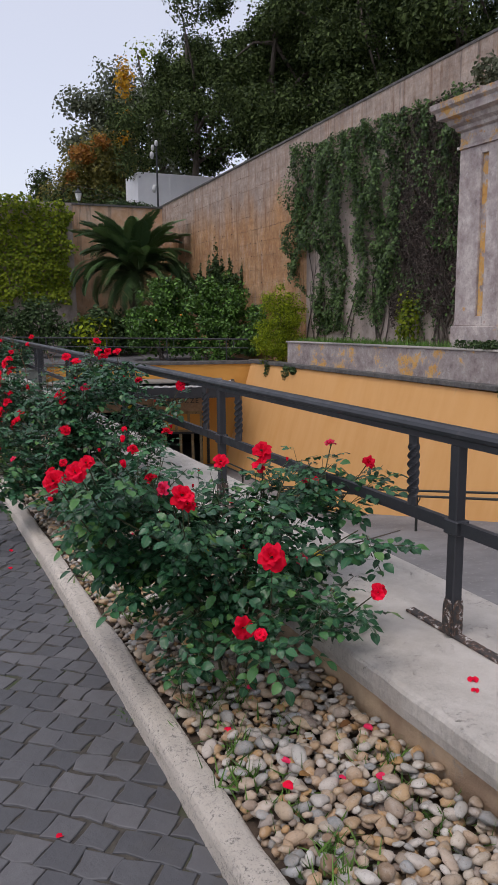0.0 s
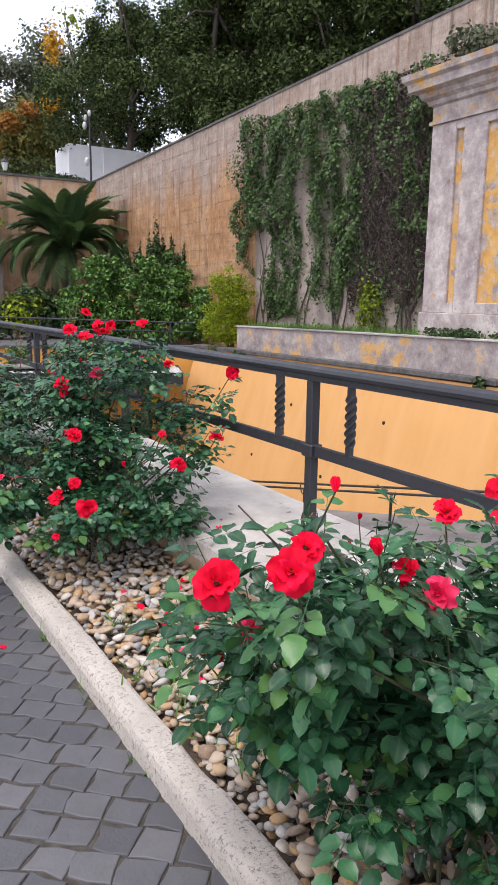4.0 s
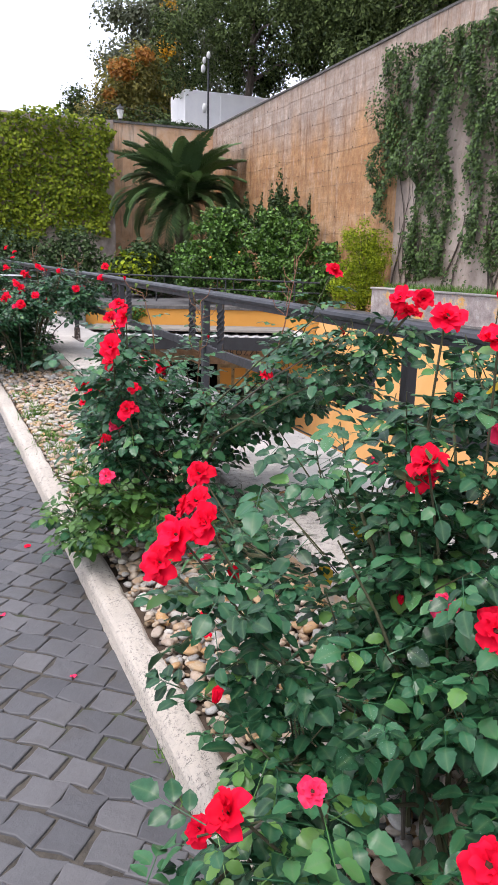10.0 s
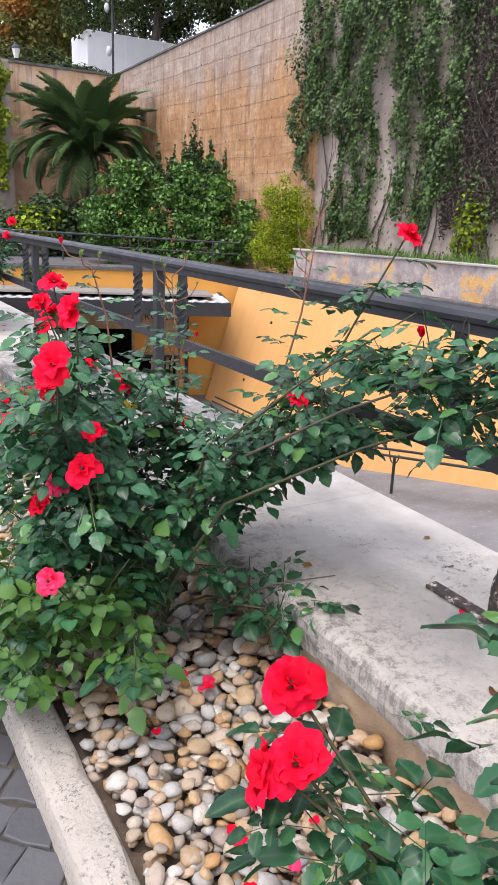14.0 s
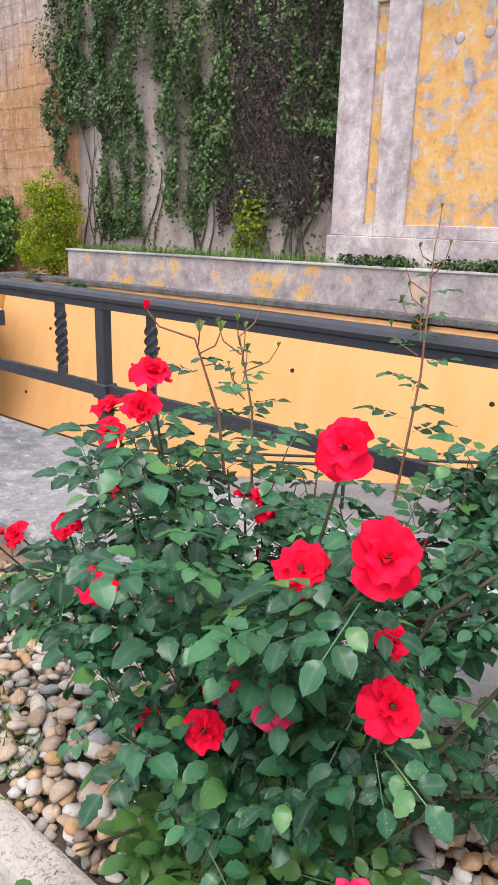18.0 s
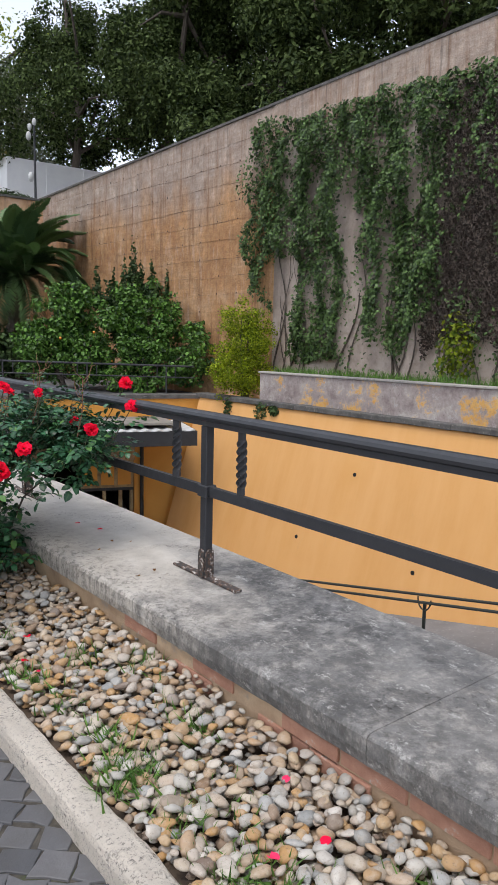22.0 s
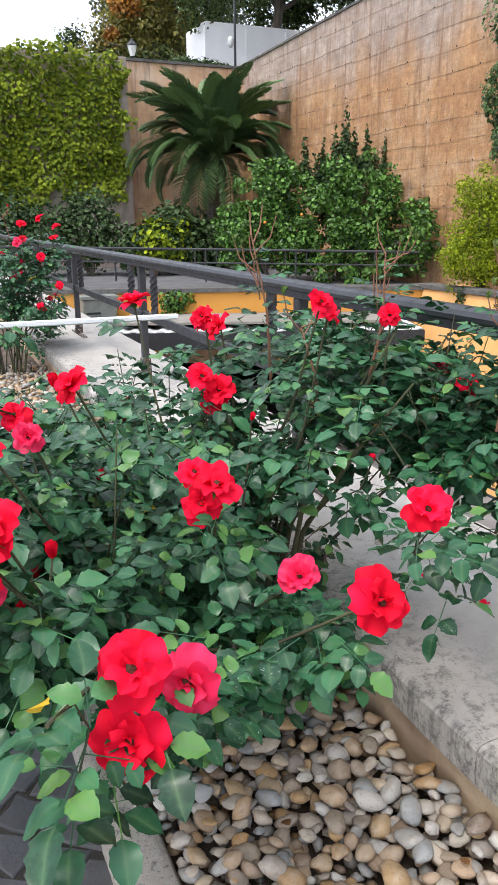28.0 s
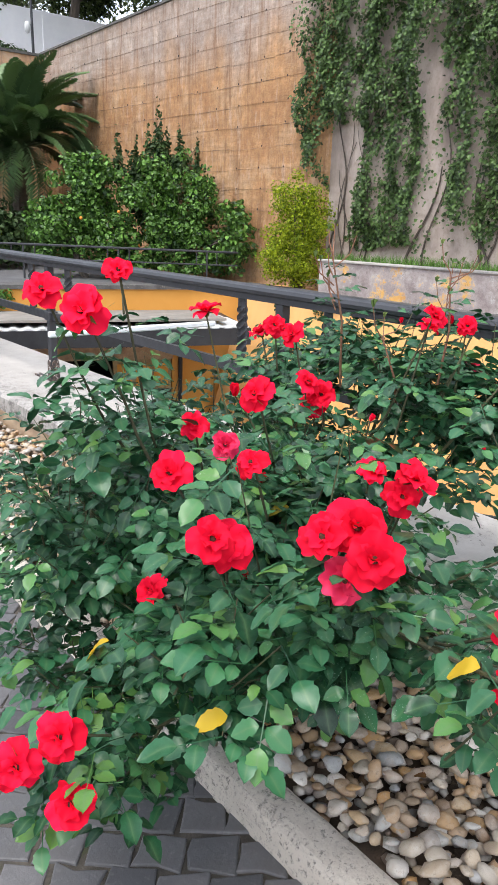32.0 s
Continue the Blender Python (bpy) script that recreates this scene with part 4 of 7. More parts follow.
tagged(foliage("niche_plant", [(12.32, 9.62, 2.2, 0.06, 0.10, 0.26)], 90, 0.08, LAUREL, 99), "small plant rooted in the monument panel", "plant", kind="stuff")
# flattened grey domes added in place of two dark holes with grey patches
for yv, z in ((11.55, 4.15), (11.05, 4.18)):
    bm = bmesh.new()
    bmesh.ops.create_uvsphere(bm, u_segments=10, v_segments=6, radius=0.09)
    for v in bm.verts:
        v.co.x *= 0.35
        v.co += Vector((0.07, yv - 11.3, z - MZ))
    part("hole_patch", bm, OLD, mon, "raised grey patch standing in for a dark hole", True)

# weep holes in the yellow wall
hole_mesh = bmesh.new()
tube(hole_mesh, [(0.05, 0, 0), (-0.012, 0, 0)], 0.045, 10)
hole_mesh = mesh_of("weep_pipe", hole_mesh, DARK)
for yv, z in ((21.7, -1.62), (17.65, -1.61), (18.9, -3.2), (22.2, -3.3), (13.9, -1.55), (9.9, -1.5), (15.6, -3.15), (6.2, -1.4)):
    ob = tagged(new("weep_pipe", hole_mesh), "dark drain pipe end in the yellow wall", "pipe", "weep pipes")
    ob.location = (batter_x(z), yv, z)

# ---- palm ----
palm = tagged(new("palm"), "date palm with arching dark green fronds by the back wall", "palm")
PALM_AT = Vector((11.1, 36.0, -0.62))
palm.location = PALM_AT
bm = bmesh.new()
rings = []
for i in range(13):
    z = 3.9 * i / 12
    r = 0.33 + 0.05 * math.sin(i * 2.5) + (0.12 if i > 9 else 0)
    rings.append([(r * math.cos(a * 0.5236), r * math.sin(a * 0.5236), z) for a in range(12)])
loft(bm, rings)
part("trunk", bm, BARK, palm, "rough brown palm trunk")


def frond_mesh(seed, length, sag):
    rs = np.random.RandomState(seed)
    verts, faces = [], []
    n = 30
    spine = []
    for i in range(n + 1):
        s = i / n
        ang = 0.25 - sag * s ** 1.5
        spine.append((0 if not spine else spine[-1][0] + length / n * math.cos(ang), 0 if not spine else spine[-1][1] + length / n * math.sin(ang), ang))
    for i in range(n):
        a, b = spine[i], spine[i + 1]
        w = 0.035 * (1 - i / n) + 0.006
        k = len(verts)
        verts += [(a[0], -w, a[1]), (a[0], w, a[1]), (b[0], w * 0.9, b[1]), (b[0], -w * 0.9, b[1]), (a[0], 0, a[1] + w), (b[0], 0, b[1] + w)]
        faces += [(k, k + 4, k + 5, k + 3), (k + 4, k + 1, k + 2, k + 5), (k + 1, k, k + 3, k + 2)]
    for i in range(6, n * 5):
        s = i / (n * 5)
        a = spine[int(s * n)]
        reach = 0.60 * math.sin(math.pi * min(1, 0.12 + s * 0.9)) ** 0.6 + 0.06
        for side in (-1, 1):
            lean = 0.80 + 0.08 * rs.normal()
            up = 0.42 + 0.07 * rs.normal() - 0.25 * s
            d = np.array([math.cos(lean) * math.cos(a[2]), side * math.sin(lean), math.sin(a[2]) * math.cos(lean) + up - 0.15])
            d /= np.linalg.norm(d)
            p0 = np.array([a[0], 0, a[1] + 0.02])
            p1 = p0 + d * reach * 0.55
            p2 = p0 + d * reach + np.array([0, 0, -0.12 * reach])
            wv = np.cross(d, [0, 0.0, 1.0]) * 0.044
            k = len(verts)
            verts += [tuple(p0 - wv * 0.5), tuple(p0 + wv * 0.5), tuple(p1 + wv), tuple(p2), tuple(p1 - wv)]
            faces += [(k, k + 1, k + 2, k + 4), (k + 4, k + 2, k + 3)]
    return raw("frond", verts, faces, PALM)


fronds = [frond_mesh(s, 3.6, sag) for s, sag in ((1, 1.0), (2, 1.45), (3, 1.9), (4, 2.3))]
prng = random.Random(21)
for k in range(92):
    lift = prng.random() ** 0.6
    ob = new("frond", fronds[min(3, int((1 - lift) * 4))])
    ob.parent = palm
    ob.location = (0, 0, 3.85 + 0.15 * lift)
    ob.rotation_euler = Euler((prng.uniform(-0.3, 0.3), radians(-64 * lift + 12 * (1 - lift) + prng.uniform(-8, 8)) , k * 2.39996 + prng.uniform(-0.2, 0.2)))
    ob.scale = [prng.uniform(0.85, 1.1)] * 3


# ---- shrubs ----
def shrub(name, at, blobs, count, size, material, seed, label, trunk=0.05, leaf="fold", category="shrub", stems=5, clump=None):
    root = tagged(new(name), label, category)
    root.location = at
    local = [(x - at[0], y - at[1], z - at[2], a, b, c) for x, y, z, a, b, c in blobs]
    r2 = random.Random(seed)
    for k in range(stems):
        bl = r2.choice(local)
        end = Vector(bl[:3]) + Vector((r2.uniform(-0.3, 0.3) * bl[3], r2.uniform(-0.3, 0.3) * bl[4], 0.5 * bl[5]))
        bm = bmesh.new()
        start = Vector((r2.uniform(-0.1, 0.1), r2.uniform(-0.1, 0.1), 0))
        mid = start.lerp(end, 0.5) + Vector((0, 0, 0.1 * end.length))
        tube(bm, [start, mid, end], [trunk, trunk * 0.7, trunk * 0.25], 5)
        part("stem", bm, BARK, root)
    foliage("leaves", local, count, size, material, seed, root, leaf, clump=clump)
    return root


GZ = -0.62
hedge = shrub("citrus_shrub", (10.3, 29.6, GZ), [(9.5, 30.2, 0.6, 0.65, 0.7, 1.0), (10.1, 29.9, 1.3, 0.75, 0.8, 1.3), (10.7, 29.6, 1.8, 0.75, 0.8, 1.2), (9.9, 29.5, 0.2, 0.9, 0.7, 0.8), (10.9, 29.0, 0.4, 1.0, 0.8, 1.0), (10.3, 29.8, 2.3, 0.3, 0.3, 0.6)], 11500, 0.125, CITRUS, 31, "glossy citrus shrub with a few oranges beside the fence", clump=(210, 0.24))
shrub("citrus_shrub", (12.2, 27.6, GZ), [(11.6, 28.4, 1.2, 0.95, 0.9, 1.5), (12.3, 27.8, 1.5, 0.9, 0.9, 1.3), (12.7, 26.7, 1.0, 0.75, 0.9, 1.2), (12.0, 27.2, 0.3, 1.2, 1.0, 0.9), (12.9, 25.6, 0.5, 0.55, 0.7, 0.9)], 11500, 0.125, CITRUS, 32, "dense citrus shrub against the orange wall", clump=(210, 0.24))
laurel = shrub("laurel_shrub", (12.6, 29.4, GZ), [(12.6, 29.4, 1.7, 0.75, 0.7, 1.2), (12.7, 29.4, 2.75, 0.36, 0.36, 0.8), (11.95, 29.7, 2.2, 0.35, 0.35, 0.9), (13.2, 29.0, 2.3, 0.3, 0.3, 0.8)], 5000, 0.12, LAUREL, 33, "tall dark laurel shrub with pointed shoots", clump=(90, 0.22))
for k, (x, y, z, r, n) in enumerate(((12.7, 29.4, 4.45, 0.20, 7), (12.45, 29.6, 3.75, 0.14, 5), (11.5, 29.7, 3.65, 0.22, 6), (12.1, 29.7, 3.40, 0.14, 5), (13.2, 29.0, 3.75, 0.12, 5), (13.55, 28.6, 3.35, 0.10, 5), (10.75, 29.6, 3.00, 0.16, 5), (12.95, 29.3, 3.70, 0.14, 5))):
    tagged(foliage("shoot_leaves", [(x - 12.6, y - 29.4, z - GZ - 0.10 - 0.26 * q, 0.035 + r * q / n, 0.035 + r * q / n, 0.20) for q in range(n)], 46 * n, 0.11, LAUREL, 150 + k, laurel), "upright pointed shoot")
shrub("lime_shrub", (12.35, 22.75, GZ), [(12.3, 22.8, 0.3, 0.85, 0.6, 0.8), (12.35, 22.8, 1.0, 0.75, 0.55, 0.75), (12.3, 22.85, 1.6, 0.5, 0.4, 0.55), (12.75, 22.6, 1.3, 0.35, 0.3, 0.6)], 16000, 0.065, LIME, 34, "yellow-green privet shrub beside the ledge", leaf="blade", clump=(240, 0.20))
thin = shrub("yellowing_shrub", (7.9, 33.5, GZ), [(7.3, 33.6, 0.3, 0.8, 0.6, 0.8), (8.4, 33.4, 0.6, 0.8, 0.6, 1.0), (9.4, 33.4, 0.3, 0.8, 0.6, 0.8)], 2200, 0.19, LAUREL, 35, "thin shrub with yellowing leaves")
tagged(foliage("yellow_leaves", [(0.3, -0.3, 1.1, 1.0, 0.5, 0.8)], 700, 0.17, LIME, 135, thin), "yellowed leaves")
shrub("yellowing_shrub", (9.4, 34.4, GZ), [(9.0, 34.5, 0.6, 1.2, 0.6, 1.1), (10.6, 34.5, 0.4, 1.0, 0.6, 0.9)], 3200, 0.18, LAUREL, 36, "dark leafy shrub under the palm")
shrub("round_shrub", (6.0, 34.6, GZ), [(6.0, 34.6, 0.9, 1.1, 0.8, 1.3), (4.6, 34.8, 0.7, 0.9, 0.8, 1.1)], 4200, 0.14, LAUREL, 37, "dark rounded evergreen shrub by the far wall")
shrub("round_shrub", (3.0, 35.0, GZ), [(3.2, 35.0, 0.9, 1.3, 0.8, 1.3), (1.2, 35.2, 0.8, 1.2, 0.8, 1.2)], 4200, 0.15, LAUREL, 38, "dark rounded evergreen shrub by the far wall")
orng = random.Random(8)
fruit_mesh = bmesh.new()
bmesh.ops.create_icosphere(fruit_mesh, subdivisions=2, radius=0.045)
fruit_mesh = mesh_of("orange", fruit_mesh, FRUIT, True)
for x, y, z in ((1.2, -1.3, 1.0), (0.3, -1.4, 1.5), (-0.6, -0.9, 1.3), (0.9, -1.5, 0.6), (1.6, -1.2, 1.7)):
    ob = new("orange", fruit_mesh)
    ob.parent = hedge
    ob.location = (x, y, z + 0.4)
    tagged(ob, "ripe orange")
tagged(foliage("clipped_hedge", [(12.0, 40.7, 7.25, 0.9, 0.3, 0.32), (13.0, 40.7, 7.2, 0.8, 0.3, 0.28), (11.6, 40.7, 7.15, 0.6, 0.3, 0.22)], 1500, 0.12, LAUREL, 40), "low clipped hedge above the back wall", "hedge", kind="stuff")


# ---- trees above the walls ----
def tree(at, height, crown, count, size, material, seed, label, name="tree", limbs=9, second=None, trunk_r=0.28, shell=0.7, clump=None):
    root = tagged(new(name), label, "tree")
    root.location = at
    r2 = random.Random(seed)
    bm = bmesh.new()
    bend = [(0.25 * math.sin(i + seed), 0.25 * math.cos(i * 1.3 + seed), height * 0.8 * i / 6) for i in range(7)]
    bend[0] = (0, 0, -0.3)
    tube(bm, bend, [trunk_r * (1 - 0.12 * i) for i in range(7)], 8)
    part("trunk", bm, BARK, root)
    for k in range(limbs):
        b = crown[k % len(crown)]
        s = bend[r2.randint(2, 6)]
        e = Vector(b[:3]) + Vector((r2.uniform(-0.7, 0.7) * b[3], r2.uniform(-0.7, 0.7) * b[4], r2.uniform(-0.4, 0.6) * b[5]))
        bm = bmesh.new()
        m = Vector(s).lerp(e, 0.5) + Vector((r2.uniform(-0.4, 0.4), r2.uniform(-0.4, 0.4), 0.3))
        tube(bm, [s, m, e], [trunk_r * 0.45, trunk_r * 0.28, 0.03], 5)
        part("limb", bm, BARK, root)
    foliage("crown", crown, count, size, material, seed, root, "blade", shell=shell, clump=clump)
    if second:
        mat2, n2, blobs2 = second
        tagged(foliage("coloured_leaves", blobs2, n2, size, mat2, seed + 1, root, "blade", shell=0.9), "autumn-coloured leaves")
    return root


def crown_of(seed, height, spread, n=7, low=0.35):
    r2 = random.Random(seed)
    out = []
    for k in range(n):
        a = k * 2.4 + r2.uniform(-0.3, 0.3)
        f = r2.uniform(0.2, 0.75) * spread
        z = height * r2.uniform(low + 0.1, 0.86)
        r = spread * r2.uniform(0.36, 0.55)
        out.append((f * math.cos(a), f * math.sin(a), z, r, r, r * r2.uniform(0.6, 0.85)))
    return out


OAKS = ((17.8, 44.5, 14.0, 4.6), (21.5, 40.0, 15.5, 5.0), (19.0, 35.5, 12.0, 4.2), (24.0, 33.0, 16.0, 5.2), (19.2, 29.0, 11.5, 4.2),
        (25.0, 26.0, 15.0, 5.0), (19.5, 22.5, 11.0, 4.2), (25.0, 18.0, 15.0, 5.2), (19.5, 15.5, 11.0, 4.3), (24.5, 9.5, 14.0, 5.0), (19.0, 8.0, 10.5, 4.4),
        (30.0, 40.0, 19.0, 6.0), (27.0, 50.0, 20.0, 6.0), (34.0, 28.0, 19.0, 6.5))
for k, (x, y, h, s) in enumerate(OAKS):
    tree((x, y, hill(x, y)), h, crown_of(100 + k, h, s, 9, 0.12), 38000 if k < 11 else 12000, 0.185 if k < 11 else 0.30, OAK, 200 + k, "dark evergreen oak above the retaining wall", clump=(230, 0.72))
tree((18.5, 58.0, 6.6), 15.0, crown_of(301, 15.0, 4.8, 10, 0.25), 9500, 0.30, OLIVE, 301, "tall sparse tree with sky between its branches", shell=0.9)
tree((15.6, 60.0, 6.6), 13.5, crown_of(302, 13.5, 4.0, 9, 0.25), 7000, 0.30, OLIVE, 302, "tall sparse tree with sky between its branches", shell=0.9)
tree((22.0, 62.0, 6.7), 18.5, crown_of(303, 18.5, 4.5, 7, 0.5), 2200, 0.28, CREEPER, 303, "slender pale tree almost bare at the top", shell=0.9, limbs=16)
tree((13.6, 54.0, 6.55), 8.2, [(0.0, 0, 4.6, 2.3, 2.0, 2.4), (-1.3, 0, 3.4, 1.7, 1.5, 2.0), (1.5, 0, 3.6, 1.9, 1.5, 2.3), (0.8, 0, 6.2, 1.5, 1.3, 1.5), (-2.4, 0, 2.6, 1.4, 1.2, 1.6)], 11000, 0.25, AUTUMN, 304, "bushy tree turning orange and yellow in autumn",
     second=(ORANGE_LEAF, 1100, [(-0.9, -1.6, 5.6, 0.9, 0.5, 0.7), (0.6, -1.5, 6.6, 0.7, 0.5, 0.5), (-1.6, -1.2, 4.2, 0.5, 0.4, 0.4)]))
tree((16.2, 55.0, 6.6), 9.5, [(0.0, 0, 5.0, 1.8, 1.6, 3.0), (0.3, 0, 8.0, 0.9, 0.9, 1.3), (-0.5, 0, 3.0, 1.6, 1.4, 2.0), (1.2, 0, 4.2, 1.3, 1.2, 2.2)], 8000, 0.24, AUTUMN, 305, "narrow tree with golden top leaves",
     second=(GOLD_LEAF, 800, [(0.2, -0.8, 8.4, 0.8, 0.4, 0.9), (-0.3, -1.3, 7.3, 0.6, 0.4, 0.5), (0.3, -0.6, 11.4, 0.8, 0.5, 1.5)]))
tree((10.3, 56.0, 6.55), 5.5, [(0, 0, 2.6, 1.0, 1.0, 2.6), (0.4, 0, 3.8, 0.7, 0.7, 1.6)], 2600, 0.22, OAK, 306, "narrow dark cypress-like tree", name="cypress")
tree((7.4, 66.0, 6.6), 5.2, [(0, 0, 2.6, 2.6, 1.6, 1.9), (-3, 0, 2.0, 2.2, 1.6, 1.5)], 3200, 0.26, OLIVE, 307, "distant grey-green tree above the far wall")
tree((11.0, 50.0, 6.55), 4.0, [(0, 0, 1.6, 2.6, 1.2, 1.4), (3.4, 0.5, 1.9, 2.4, 1.2, 1.7), (6.0, 0.5, 1.9, 2.4, 1.2, 1.7)], 5200, 0.22, OAK, 308, "dense dark undergrowth behind the wall", name="thicket", limbs=5, trunk_r=0.06)


# ---- railing of the far road ----
fence = tagged(new("far_fence"), "grey iron pipe fence along the end wall", "fence")
FA = Vector(end_point(0.2, -0.32, -0.40))
fence.location = FA


def fence_point(along, z):
    p = END_DIR * along
    return Vector((p.x, p.y, z + 0.022 * along))


bm = bmesh.new()
tube(bm, [fence_point(a, 0.78) for a in (0, 3, 6, 9, 12, 15)], 0.026, 6)
part("top_rail", bm, IRON, fence)
bm = bmesh.new()
tube(bm, [fence_point(a, 0.46) for a in (0, 3, 6, 9, 12, 15)], 0.018, 6)
part("middle_rail", bm, IRON, fence)
for k in range(7):
    a = 0.8 + 2.2 * k
    bm = bmesh.new()
    tube(bm, [fence_point(a, 0.0), fence_point(a, 0.78)], 0.024, 6)
    part("post", bm, IRON, fence)
    for d in (-0.26, 0.26):
        bm = bmesh.new()
        tube(bm, [fence_point(a + d, 0.46), fence_point(a + d, 0.78)], 0.016, 5)
        part("baluster", bm, IRON, fence)

# ---- handrail on the ramp ----
DARK_GREEN = stained("dark_green_paint", (0.030, 0.038, 0.034), (0.018, 0.022, 0.020), 8, rough=0.4)
hand = tagged(new("ramp_handrail"), "dark green double pipe handrail down the ramp", "handrail")
HX = 9.3
hand.location = (HX, 11.3, ramp_z(11.3))


def hand_point(y, dx, dz):
    return (dx, y - 11.3, ramp_z(y) + dz - ramp_z(11.3))


for name, dz, dx in (("upper_pipe", 0.86, 0.0), ("lower_pipe", 0.76, -0.10)):
    bm = bmesh.new()
    tube(bm, [hand_point(y, dx, dz) for y in (3.0, 8.0, 12.0, 16.0, 17.1, 21.0)], 0.024, 8)
    part(name, bm, DARK_GREEN, hand)
for k in range(7):
    y = 5.7 + 2.8 * k - 2.8
    bm = bmesh.new()
    tube(bm, [hand_point(y, 0.02, 0.0), hand_point(y, 0.02, 0.72)], 0.030, 8)
    post = part("post", bm, DARK_GREEN, hand)
    bm = bmesh.new()
    tube(bm, [(0.0, y - 11.3 + 0.13 * math.cos(a), hand_point(y, 0, 0.80)[2] - 0.20 * math.sin(a)) for a in [math.pi * i / 8 for i in range(9)]], 0.014, 6)
    part("bracket", bm, DARK_GREEN, post)

# ---- canopy over the entrance ----
WHITE_METAL = stained("corrugated_sheet", (0.62, 0.63, 0.63), (0.45, 0.46, 0.46), 3, rough=0.5)
ROOF_FELT = stained("roof_felt", (0.27, 0.25, 0.22), (0.19, 0.175, 0.155), 2, rough=0.9)
CHAR = stained("charcoal_paint", (0.030, 0.032, 0.036), (0.018, 0.019, 0.022), 5, rough=0.5)
BRONZE = stained("aged_panel", (0.42, 0.33, 0.18), (0.24, 0.17, 0.09), 5, (0.12, 0.10, 0.07), 11)
canopy = tagged(new("entrance_canopy"), "flat canopy with charcoal beam and white corrugated edge", "canopy")
C0, C1, CO = 0.75, 7.3, 2.75


def canopy_part(name, a0, a1, o0, o1, z0, z1, material, label=""):
    bm = bmesh.new()
    end_box(bm, a0, a1, o0, o1, z0, z1)
    return part(name, bm, material, canopy, label)


canopy_part("front_beam", C0, C1, CO - 0.12, CO, -1.42, -1.06, CHAR)
canopy_part("side_beam", C0, C0 + 0.12, 0.0, CO - 0.12, -1.42, -1.06, CHAR)
canopy_part("side_beam", C1 - 0.12, C1, 0.0, CO - 0.12, -1.42, -1.06, CHAR)
bm = bmesh.new()
rows = []
n = 90
for i in range(n + 1):
    a = C0 + 0.05 + (C1 - C0 - 0.1) * i / n
    z = -1.05 + (0.03 if i % 4 < 2 else 0.0)
    rows.append([end_point(a, CO - 0.01, z), end_point(a, 0.05, z - 0.06), end_point(a, 0.05, z - 0.09), end_point(a, CO - 0.01, z - 0.03)])
loft(bm, rows)
part("sheet", bm, WHITE_METAL, canopy, "white corrugated metal sheet")
bm = bmesh.new()
v0 = [end_point(C0 + 0.45, CO - 0.40, -0.90), end_point(C1 - 0.05, CO - 0.40, -0.90), end_point(C1 - 0.05, 0.02, -1.0), end_point(C0 + 0.45, 0.02, -1.0)]
lo = [bm.verts.new(p + Vector((0, 0, -0.05))) for p in v0]
hi = [bm.verts.new(p) for p in v0]
bm.faces.new(lo[::-1])
bm.faces.new(hi)
for i in range(4):
    bm.faces.new((lo[i], lo[(i + 1) % 4], hi[(i + 1) % 4], hi[i]))
part("roof_board", bm, ROOF_FELT, canopy, "grey-brown felted roof")

gate = tagged(new("entrance_door"), "aged bronze-toned entrance panel with window openings", "door")
bm = bmesh.new()
end_box(bm, DOOR0 + 0.02, DOOR0 + 1.47, -0.22, -0.02, -3.04, DOOR_TOP - 0.01)
part("panel", bm, BRONZE, gate)
for a in (0.02, 0.33, 0.78, 1.37):
    bm = bmesh.new()
    end_box(bm, DOOR0 + a, DOOR0 + a + 0.10, -0.24, -0.06, -4.25, -3.04)
    part("mullion", bm, BRONZE, gate)
bm = bmesh.new()
end_box(bm, DOOR0 + 0.02, DOOR0 + 1.49, -0.25, -0.01, -3.08, -3.0)
part("transom", bm, CHAR, gate)
for a in (0.10, 0.56, 1.02):
    bm = bmesh.new()
    end_box(bm, DOOR0 + a, DOOR0 + a + 0.36, -0.02, 0.0, -2.92, -2.34)
    part("relief", bm, OCHRE, gate)
sign = tagged(new("entrance_sign"), "pale sign band with dark letters above the entrance", "sign")
bm = bmesh.new()
end_box(bm, DOOR0 - 0.02, DOOR1, 0.001, 0.03, -2.22, -1.62)
part("board", bm, RISER, sign)
words = bpy.data.curves.new("lettering", "FONT")
words.body = "CARROZZE"
words.size, words.extrude, words.align_x, words.space_character = 0.26, 0.006, "RIGHT", 1.25
words.materials.append(CHAR)
ob = new("lettering", words)
ob.parent = sign
side = -END_DIR
ob.matrix_basis = Matrix.Translation(end_point(DOOR0 + 0.12, 0.038, -1.92)) @ Matrix((side, Vector((0, 0, 1)), side.cross(Vector((0, 0, 1))))).transposed().to_4x4()
pipe = bmesh.new()
tube(pipe, [end_point(1.45, 0.10, -1.3), end_point(1.65, 0.10, -1.45), end_point(1.75, 0.08, -1.75), end_point(1.75, 0.08, -4.2)], 0.055, 8)
whole("drain_pipe", pipe, CHAR, "dark downpipe beside the entrance", "pipe")

